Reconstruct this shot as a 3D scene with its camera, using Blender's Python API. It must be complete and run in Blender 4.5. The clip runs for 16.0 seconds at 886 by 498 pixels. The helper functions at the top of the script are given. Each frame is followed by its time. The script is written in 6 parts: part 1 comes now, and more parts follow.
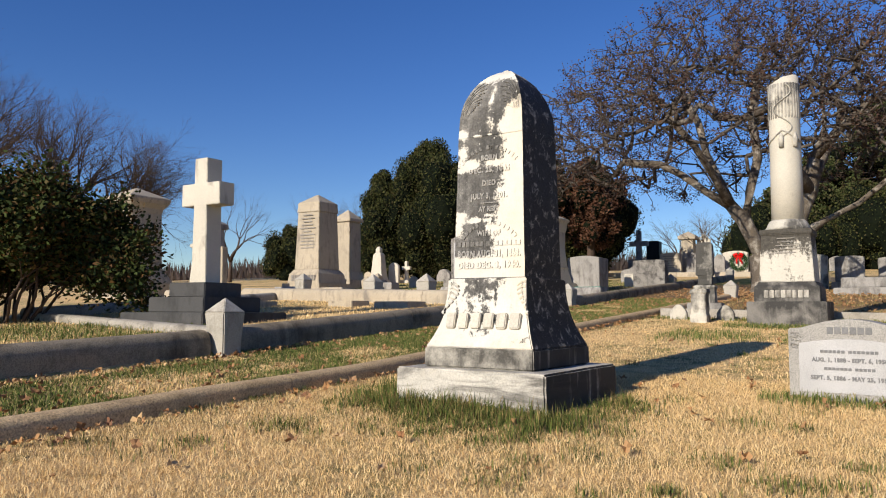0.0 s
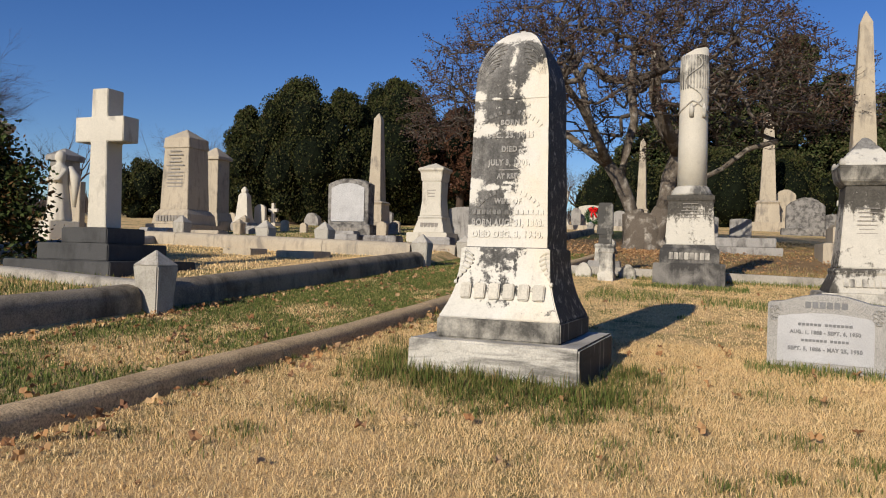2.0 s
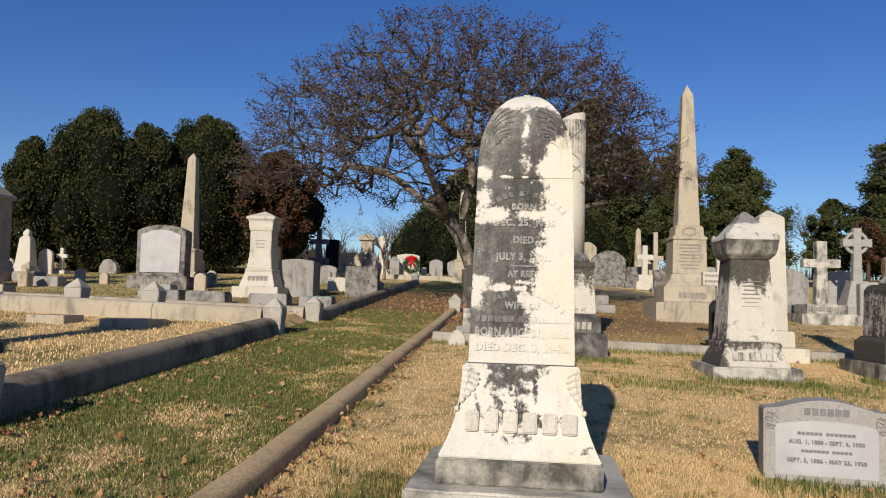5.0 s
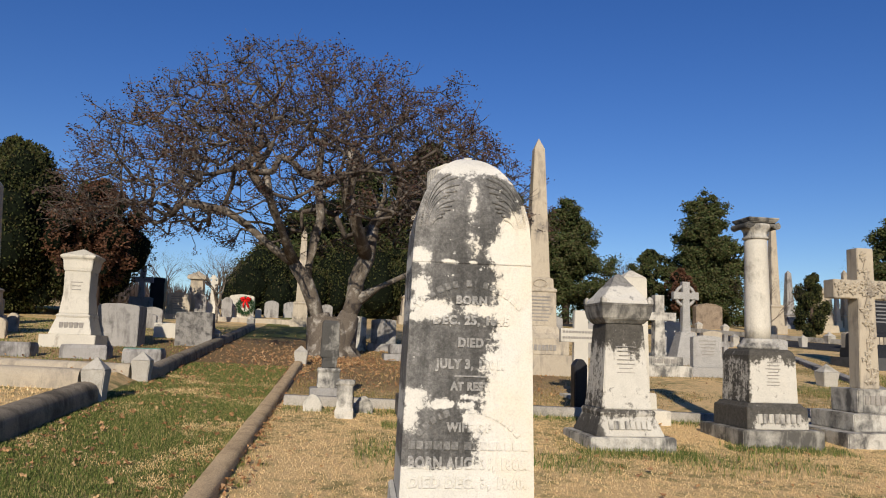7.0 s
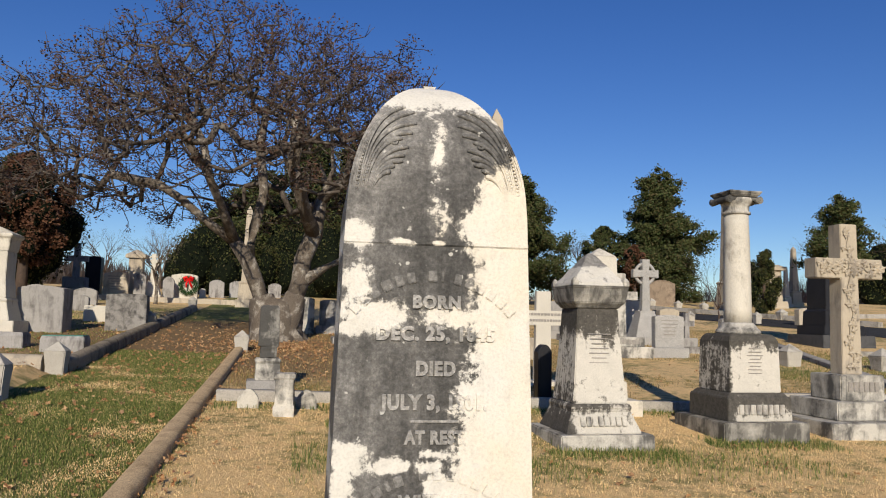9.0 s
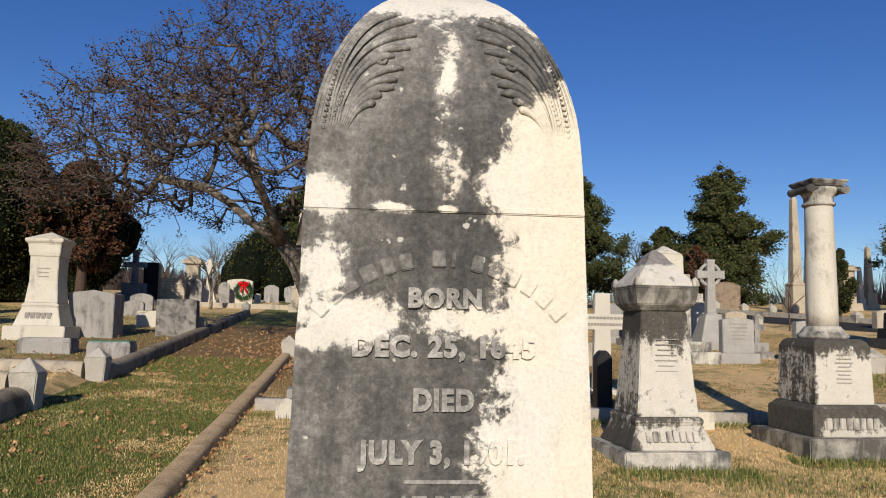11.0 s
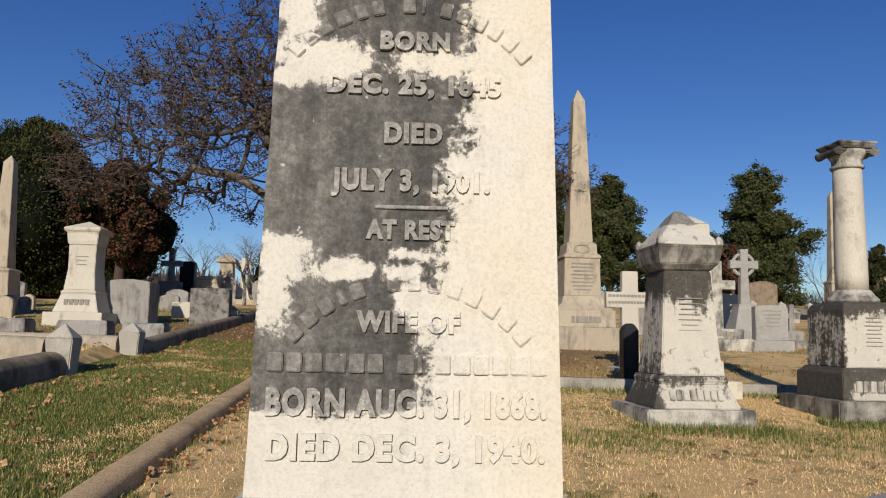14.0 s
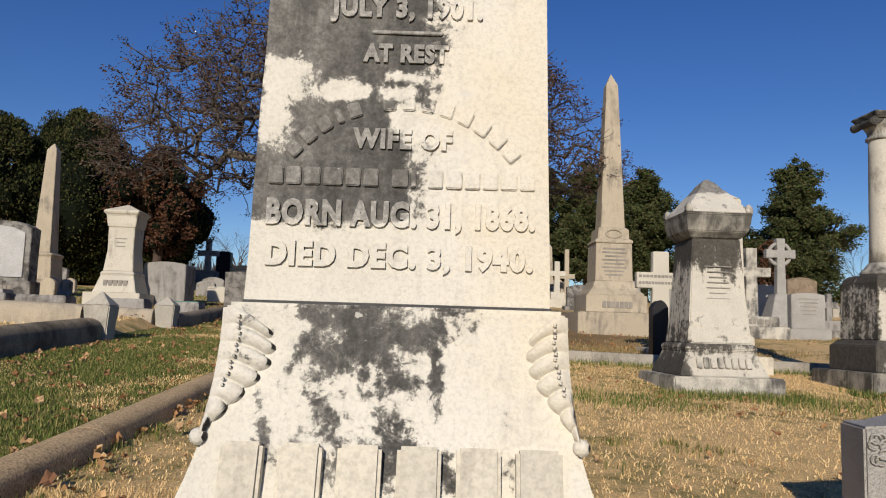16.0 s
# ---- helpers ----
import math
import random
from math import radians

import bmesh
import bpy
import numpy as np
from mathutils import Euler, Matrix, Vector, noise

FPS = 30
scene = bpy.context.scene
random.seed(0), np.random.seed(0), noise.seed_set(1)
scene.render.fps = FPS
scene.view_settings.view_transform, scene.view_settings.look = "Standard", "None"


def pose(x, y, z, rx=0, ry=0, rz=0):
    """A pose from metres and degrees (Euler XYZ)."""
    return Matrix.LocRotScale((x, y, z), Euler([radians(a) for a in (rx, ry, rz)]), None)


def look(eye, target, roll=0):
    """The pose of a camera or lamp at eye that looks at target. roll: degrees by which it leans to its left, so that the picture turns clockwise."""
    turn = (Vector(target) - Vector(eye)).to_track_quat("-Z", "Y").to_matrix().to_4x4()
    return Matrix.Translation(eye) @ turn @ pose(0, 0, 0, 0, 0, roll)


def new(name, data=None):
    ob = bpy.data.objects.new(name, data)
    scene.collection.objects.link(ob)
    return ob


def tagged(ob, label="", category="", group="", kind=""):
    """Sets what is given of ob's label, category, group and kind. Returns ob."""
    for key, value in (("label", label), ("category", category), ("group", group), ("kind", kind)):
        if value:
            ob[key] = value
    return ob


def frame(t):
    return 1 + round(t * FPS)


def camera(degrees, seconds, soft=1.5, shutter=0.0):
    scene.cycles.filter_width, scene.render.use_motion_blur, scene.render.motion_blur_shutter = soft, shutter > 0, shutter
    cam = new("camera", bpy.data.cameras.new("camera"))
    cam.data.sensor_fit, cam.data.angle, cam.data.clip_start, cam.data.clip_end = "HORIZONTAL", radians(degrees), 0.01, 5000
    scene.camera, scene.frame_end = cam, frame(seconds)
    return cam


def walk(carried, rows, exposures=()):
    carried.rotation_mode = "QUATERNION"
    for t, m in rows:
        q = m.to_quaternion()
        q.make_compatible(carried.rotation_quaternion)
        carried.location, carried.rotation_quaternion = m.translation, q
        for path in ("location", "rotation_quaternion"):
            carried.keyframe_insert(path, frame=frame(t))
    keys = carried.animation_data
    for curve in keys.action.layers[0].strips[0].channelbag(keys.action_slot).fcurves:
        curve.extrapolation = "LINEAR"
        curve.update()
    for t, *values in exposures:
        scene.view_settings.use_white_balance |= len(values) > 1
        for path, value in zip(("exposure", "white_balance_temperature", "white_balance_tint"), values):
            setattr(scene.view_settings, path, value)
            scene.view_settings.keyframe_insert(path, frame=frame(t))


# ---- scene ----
cam = camera(61.0, 16.0, soft=1.1)
PATH = [
    (0, (2.212, -4.25, 0.53), (1.153, -2.562, 0.689), 0.1),
    (0.5, (1.949, -4.327, 0.578), (0.893, -2.634, 0.704), 1.0),
    (1, (1.729, -4.461, 0.628), (0.731, -2.729, 0.682), 1.3),
    (1.5, (1.491, -4.533, 0.648), (0.631, -2.727, 0.677), 1.6),
    (2, (1.207, -4.541, 0.672), (0.512, -2.666, 0.685), 1.6),
    (2.5, (0.901, -4.548, 0.693), (0.338, -2.629, 0.699), 1.7),
    (3, (0.63, -4.481, 0.714), (0.177, -2.533, 0.726), 1.7),
    (3.5, (0.403, -4.316, 0.744), (0.019, -2.354, 0.797), 1.5),
    (4, (0.225, -4.135, 0.804), (-0.073, -2.16, 0.895), 1.6),
    (6.5, (-0.419, -3.248, 1.273), (-0.321, -1.263, 1.494), 1.7),
    (7, (-0.492, -3.007, 1.301), (-0.23, -1.041, 1.553), 1.8),
    (7.5, (-0.482, -2.745, 1.339), (-0.126, -0.79, 1.571), 1.4),
    (8, (-0.453, -2.513, 1.376), (-0.059, -0.563, 1.573), 1.3),
    (10.5, (-0.183, -1.422, 1.441), (0.125, 0.544, 1.638), 1.0),
    (11, (-0.151, -1.383, 1.428), (0.091, 0.592, 1.631), 1.1),
    (11.5, (-0.112, -1.359, 1.408), (0.091, 0.62, 1.617), 1.2),
    (12, (-0.096, -1.361, 1.332), (0.07, 0.621, 1.542), 1.2),
    (12.5, (-0.102, -1.354, 1.245), (0.046, 0.629, 1.459), 1.1),
    (13, (-0.109, -1.361, 1.146), (0.046, 0.621, 1.364), 0.8),
    (13.5, (-0.068, -1.391, 1.067), (0.094, 0.591, 1.287), 0.9),
    (14, (-0.041, -1.412, 0.983), (0.113, 0.57, 1.204), 1.1),
    (14.5, (-0.015, -1.424, 0.916), (0.125, 0.559, 1.136), 1.5),
    (15, (0.013, -1.427, 0.831), (0.131, 0.558, 1.052), 1.6),
    (15.5, (0.026, -1.426, 0.752), (0.109, 0.56, 0.97), 1.7),
    (16, (0.033, -1.434, 0.683), (0.097, 0.553, 0.897), 1.8),
]
walk(cam, [(t, look(eye, target, roll)) for t, eye, target, roll in PATH],
     [(0.0, 0.34), (1.0, 0.20), (2.0, 0.05), (4.0, 0.05), (8.0, 0.09), (11.0, 0.06), (14.0, -0.09), (16.0, -0.09)])

# ---- world and sun ----
SUN_EL, SUN_AZ = radians(24.0), (-0.20, -0.98)
world = bpy.data.worlds.new("sky_world")
scene.world = world
world.use_nodes = True
wn = world.node_tree.nodes
sky = wn.new("ShaderNodeTexSky")
sky.sky_type = "NISHITA"
sky.sun_disc = False
sky.sun_elevation = SUN_EL
sky.sun_rotation = math.atan2(SUN_AZ[0], SUN_AZ[1])
sky.altitude = 300
sky.air_density = 1.0
sky.dust_density = 0.0
sky.ozone_density = 4.0
hue = wn.new("ShaderNodeHueSaturation")
hue.inputs["Saturation"].default_value = 1.23
hue.inputs["Hue"].default_value = 0.517
world.node_tree.links.new(sky.outputs[0], hue.inputs["Color"])
wn["Background"].inputs["Strength"].default_value = 0.090
world.node_tree.links.new(hue.outputs[0], wn["Background"].inputs["Color"])
sun = bpy.data.lights.new("sun", "SUN")
sun.energy, sun.angle, sun.color = 4.9, radians(0.53), (1.0, 0.90, 0.76)
sun_ob = new("sun", sun)
sd = Vector((SUN_AZ[0], SUN_AZ[1], 0)).normalized() * math.cos(SUN_EL) + Vector((0, 0, math.sin(SUN_EL)))
sun_ob.matrix_world = look(sd * 50, (0, 0, 0))


# ---- materials ----
def nodes_of(name, rough=0.8):
    m = bpy.data.materials.new(name)
    m.use_nodes = True
    nt = m.node_tree
    b = nt.nodes["Principled BSDF"]
    b.inputs["Roughness"].default_value = rough
    b.inputs["Specular IOR Level"].default_value = 0.18
    return m, nt, b


def n_noise(nt, vec, scale, detail=4.0, rough=0.55, dist=0.0):
    n = nt.nodes.new("ShaderNodeTexNoise")
    n.inputs["Scale"].default_value = scale
    n.inputs["Detail"].default_value = detail
    n.inputs["Roughness"].default_value = rough
    n.inputs["Distortion"].default_value = dist
    nt.links.new(vec, n.inputs["Vector"])
    return n.outputs["Fac"]


def n_ramp(nt, fac, stops):
    r = nt.nodes.new("ShaderNodeValToRGB")
    e = r.color_ramp.elements
    while len(e) < len(stops):
        e.new(0.5)
    for el, (p, c) in zip(e, stops):
        el.position = p
        el.color = (*c, 1) if not isinstance(c, (int, float)) else (c, c, c, 1)
    nt.links.new(fac, r.inputs[0])
    return r.outputs[0]


def n_mix(nt, fac, a, b, mode="MIX"):
    x = nt.nodes.new("ShaderNodeMix")
    x.data_type, x.blend_type = "RGBA", mode
    for sock, v in ((x.inputs[0], fac), (x.inputs[6], a), (x.inputs[7], b)):
        if isinstance(v, tuple):
            sock.default_value = (*v, 1)
        elif isinstance(v, (int, float)):
            sock.default_value = v
        else:
            nt.links.new(v, sock)
    return x.outputs[2]


def n_math(nt, op, a, b=0.0, clamp=False):
    x = nt.nodes.new("ShaderNodeMath")
    x.operation, x.use_clamp = op, clamp
    for sock, v in ((x.inputs[0], a), (x.inputs[1], b)):
        if isinstance(v, (int, float)):
            sock.default_value = v
        else:
            nt.links.new(v, sock)
    return x.outputs[0]


def n_coord(nt, which="Object"):
    return nt.nodes.new("ShaderNodeTexCoord").outputs[which]


def n_map(nt, vec, scale=(1, 1, 1), loc=(0, 0, 0)):
    m = nt.nodes.new("ShaderNodeMapping")
    m.inputs["Scale"].default_value = scale
    m.inputs["Location"].default_value = loc
    nt.links.new(vec, m.inputs["Vector"])
    return m.outputs[0]


def n_bump(nt, b, height, strength=0.3, dist=0.01):
    u = nt.nodes.new("ShaderNodeBump")
    u.inputs["Strength"].default_value = strength
    u.inputs["Distance"].default_value = dist
    nt.links.new(height, u.inputs["Height"])
    nt.links.new(u.outputs[0], b.inputs["Normal"])


def n_rand(nt):
    return nt.nodes.new("ShaderNodeObjectInfo").outputs["Random"]


def n_offset(nt, vec):
    """Shift a texture by the object's random number, so that alike things differ."""
    r = n_rand(nt)
    c = nt.nodes.new("ShaderNodeCombineXYZ")
    for i, k in enumerate((37.0, 53.0, 19.0)):
        nt.links.new(n_math(nt, "MULTIPLY", r, k), c.inputs[i])
    a = nt.nodes.new("ShaderNodeVectorMath")
    a.operation = "ADD"
    nt.links.new(vec, a.inputs[0])
    nt.links.new(c.outputs[0], a.inputs[1])
    return a.outputs[0]


def stone(name, base, stain, amount=0.45, scale=3.0, rough=0.75, streak=0.5, grain=0.12, bump=0.25, run=(5, 5, 1.1), shade_side=False):
    """Weathered stone: blotches, runs of dirt down the face, fine grain and pits."""
    m, nt, b = nodes_of(name, rough)
    base = tuple(c * 0.81 for c in base)
    v = n_offset(nt, n_coord(nt))
    blot = n_noise(nt, v, scale, 7, 0.62, 0.3)
    runs = n_noise(nt, n_map(nt, v, run), 1.3, 6, 0.65, 0.9)
    mixv = n_math(nt, "ADD", n_math(nt, "MULTIPLY", blot, 1 - streak), n_math(nt, "MULTIPLY", runs, streak))
    mask = n_ramp(nt, mixv, [(0.62 - amount * 0.35, 0.0), (0.74 - amount * 0.3, 1.0)])
    fine = n_noise(nt, v, 90, 3, 0.7)
    tone = n_ramp(nt, n_noise(nt, v, scale * 0.5, 3), [(0.3, tuple(c * 0.86 for c in base)), (0.7, tuple(min(1, c * 1.08) for c in base))])
    col = n_mix(nt, mask, tone, stain)
    speck = n_ramp(nt, fine, [(0.3, 1 - grain * 2.2), (0.6, 1.0)])
    col = n_mix(nt, 1.0, col, speck, "MULTIPLY")
    if shade_side:
        # black growth plus +x side shade put into the colour, broken by pale runs
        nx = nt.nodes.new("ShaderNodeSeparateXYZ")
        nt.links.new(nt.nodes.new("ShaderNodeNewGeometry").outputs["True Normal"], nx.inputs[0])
        side_dark = n_math(nt, "MULTIPLY", n_ramp(nt, nx.outputs[0], [(0.55, 0.0), (0.75, 1.0)]), n_ramp(nt, n_noise(nt, n_map(nt, v, (9, 9, 1.2)), 1.2, 6, 0.65), [(0.54, 0.95), (0.68, 0.25)]))
        col = n_mix(nt, side_dark, col, (0.030, 0.029, 0.027))
    nt.links.new(col, b.inputs["Base Color"])
    n_bump(nt, b, n_math(nt, "ADD", fine, n_math(nt, "MULTIPLY", blot, 2.0)), bump, 0.006)
    return m


def soot_runs(name, top, bottom, side, base=(0.60, 0.565, 0.485), soot=(0.048, 0.044, 0.037)):
    """Marble washed pale on its face, with soot under the cap from top down to bottom and in from the edge at side."""
    m, nt, b = nodes_of(name, 0.75)
    c = n_coord(nt)
    v = n_offset(nt, c)
    sx = nt.nodes.new("ShaderNodeSeparateXYZ")
    nt.links.new(c, sx.inputs[0])
    x, z = sx.outputs[0], sx.outputs[2]
    blot = n_noise(nt, v, 5.5, 8, 0.68, 0.4)
    runs = n_noise(nt, n_map(nt, v, (14, 14, 1.6)), 1.0, 6, 0.62)
    crumb = n_noise(nt, v, 24, 7, 0.75)
    fall = n_math(nt, "MULTIPLY", n_math(nt, "SUBTRACT", z, bottom), 0.9 / max(0.05, top - bottom))
    edge = n_math(nt, "MULTIPLY", n_math(nt, "SUBTRACT", side, x), 6.0)
    f = n_math(nt, "MAXIMUM", n_math(nt, "MINIMUM", fall, 0.9), n_math(nt, "MINIMUM", edge, 0.75))
    f = n_math(nt, "ADD", n_math(nt, "MAXIMUM", f, 0.0), n_math(nt, "MULTIPLY", n_math(nt, "SUBTRACT", n_math(nt, "ADD", n_math(nt, "MULTIPLY", runs, 0.5), n_math(nt, "MULTIPLY", blot, 0.5)), 0.44), 2.7))
    f = n_math(nt, "ADD", f, n_math(nt, "MULTIPLY", n_math(nt, "SUBTRACT", crumb, 0.5), 1.5))
    mask = n_ramp(nt, f, [(0.32, 0.0), (0.44, 0.45), (0.60, 1.0)])
    tone = n_ramp(nt, blot, [(0.3, tuple(k * 0.85 for k in base)), (0.65, base)])
    dark = n_ramp(nt, crumb, [(0.35, soot), (0.62, tuple(k * 2.0 for k in soot))])
    col = n_mix(nt, mask, tone, dark)
    nt.links.new(n_mix(nt, 1.0, col, n_ramp(nt, n_noise(nt, v, 110, 3, 0.7), [(0.3, 0.76), (0.6, 1.0)]), "MULTIPLY"), b.inputs["Base Color"])
    n_bump(nt, b, n_math(nt, "ADD", crumb, blot), 0.3, 0.006)
    return m


def granite(name, base, dark, rough=0.6):
    m, nt, b = nodes_of(name, rough)
    v = n_offset(nt, n_coord(nt))
    sp = n_noise(nt, v, 260, 2, 0.8)
    blot = n_noise(nt, v, 3, 6, 0.6)
    c = n_ramp(nt, sp, [(0.36, dark), (0.5, base), (0.68, tuple(min(1, k * 1.25) for k in base))])
    c = n_mix(nt, 1.0, c, n_ramp(nt, blot, [(0.3, 0.78), (0.65, 1.0)]), "MULTIPLY")
    nt.links.new(c, b.inputs["Base Color"])
    n_bump(nt, b, sp, 0.25, 0.003)
    return m


def leafy(name, cols, rough=0.6, trans=0.0):
    m, nt, b = nodes_of(name, rough)
    r = nt.nodes.new("ShaderNodeNewGeometry").outputs["Random Per Island"]
    n = len(cols)
    nt.links.new(n_ramp(nt, r, [((i + 0.5) / n, c) for i, c in enumerate(cols)]), b.inputs["Base Color"])
    b.inputs["Specular IOR Level"].default_value = 0.08
    return m


M_MARBLE = stone("aged_white_marble", (0.68, 0.64, 0.55), (0.11, 0.105, 0.095), 0.50, 3.2, 0.7, 0.35)
M_ROAD = stone("cemetery_asphalt", (0.060, 0.058, 0.056), (0.035, 0.034, 0.033), 0.4, 2.0, 0.95, 0.1, 0.3, 0.6)
M_SOOT = stone("soot_dark_marble", (0.30, 0.28, 0.25), (0.055, 0.053, 0.05), 0.66, 3.0, 0.8, 0.3)
# base and stain darkened to carry the shade of the wall's +x face
M_WALL = stone("shaded_wall_concrete", (0.42, 0.35, 0.25), (0.13, 0.108, 0.078), 0.45, 2.0, 0.92, 0.3, 0.25, 0.6)
M_POST = stone("pale_post_stone", (0.58, 0.54, 0.46), (0.25, 0.23, 0.19), 0.3, 2.4, 0.9, 0.3, 0.15, 0.4)
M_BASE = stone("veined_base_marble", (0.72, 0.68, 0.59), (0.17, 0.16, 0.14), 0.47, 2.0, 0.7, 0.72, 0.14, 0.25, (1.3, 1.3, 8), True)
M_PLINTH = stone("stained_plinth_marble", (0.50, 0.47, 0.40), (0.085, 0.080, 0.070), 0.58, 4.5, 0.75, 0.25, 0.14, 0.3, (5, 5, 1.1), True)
M_DIE_SOOT = soot_runs("sooty_topped_marble", 1.38, 0.92, -0.235)
M_ROOF_SOOT = soot_runs("rain_streaked_roof_marble", 1.60, 1.80, -0.30, (0.58, 0.55, 0.48), (0.13, 0.125, 0.115))
M_CORNICE = stone("stained_cornice_marble", (0.50, 0.47, 0.40), (0.10, 0.094, 0.082), 0.66, 4.0, 0.75, 0.4)
M_PED_SOOT = soot_runs("sooty_edged_pedestal_marble", 1.20, 0.96, -0.27)
M_TIER_SOOT = soot_runs("sooty_tier_marble", 0.54, 0.24, -0.25, (0.55, 0.515, 0.44), (0.052, 0.048, 0.041))
M_COL_SOOT = soot_runs("sooty_column_die_marble", 1.25, 0.84, -0.29)
M_STEP = stone("dark_step_stone", (0.10, 0.10, 0.10), (0.05, 0.05, 0.05), 0.4, 2.5, 0.8, 0.3)
M_MARBLE_CLEAN = stone("pale_marble", (0.72, 0.67, 0.56), (0.26, 0.23, 0.19), 0.22, 2.0, 0.65, 0.4)
M_DARKMARBLE = stone("sooty_marble", (0.56, 0.53, 0.46), (0.075, 0.072, 0.065), 0.84, 3.0, 0.75, 0.3)
M_LIMESTONE = stone("buff_limestone", (0.56, 0.48, 0.36), (0.24, 0.21, 0.17), 0.35, 1.6, 0.85, 0.5)
M_GREYSTONE = stone("grey_stone", (0.42, 0.40, 0.37), (0.14, 0.13, 0.12), 0.42, 2.2, 0.85, 0.45)
M_ROUGH = stone("rock_faced_granite", (0.36, 0.34, 0.31), (0.09, 0.085, 0.08), 0.5, 5.0, 0.9, 0.2, 0.2, 0.9)
M_CONCRETE = stone("weathered_concrete", (0.50, 0.46, 0.39), (0.17, 0.155, 0.13), 0.40, 2.4, 0.92, 0.25, 0.2, 0.5)
M_KERB = stone("brown_kerb_concrete", (0.82, 0.60, 0.345), (0.46, 0.33, 0.185), 0.35, 3.5, 0.95, 0.1, 0.3, 0.8)
M_BROWNROCK = stone("brown_rock_face", (0.36, 0.28, 0.20), (0.17, 0.13, 0.095), 0.4, 2.5, 0.9, 0.2, 0.2, 0.8)
M_GRANITE = granite("light_grey_granite", (0.375, 0.36, 0.33), (0.15, 0.145, 0.135))
M_GRANITE_DK = granite("dark_granite", (0.025, 0.025, 0.028), (0.01, 0.01, 0.012), 0.35)
M_POLISH = granite("polished_panel_granite", (0.46, 0.455, 0.45), (0.30, 0.30, 0.30), 0.4)
M_BRONZE = stone("green_bronze", (0.10, 0.30, 0.25), (0.05, 0.12, 0.10), 0.4, 6, 0.55, 0.2)
M_LETTER = stone("raised_marble_letters", (0.64, 0.60, 0.52), (0.15, 0.14, 0.125), 0.45, 3.0, 0.7, 0.5)
M_BARK = stone("grey_mottled_bark", (0.19, 0.155, 0.12), (0.42, 0.38, 0.32), 0.33, 4.5, 0.9, 0.2, 0.3, 0.9)
M_TWIG = stone("brown_twig_bark", (0.12, 0.085, 0.065), (0.06, 0.045, 0.036), 0.4, 3.0, 0.9, 0.2)
M_GREYINK = stone("cut_granite_letters", (0.25, 0.25, 0.25), (0.18, 0.18, 0.18), 0.3, 8, 0.85)
M_INK = stone("weathered_letter_recess", (0.36, 0.33, 0.29), (0.20, 0.19, 0.17), 0.3, 8, 0.85)
M_RED = leafy("red_ribbon", [(0.55, 0.01, 0.01), (0.70, 0.02, 0.02)], 0.45)
M_WREATH = leafy("wreath_needles", [(0.015, 0.04, 0.015), (0.03, 0.07, 0.02), (0.02, 0.05, 0.02)])


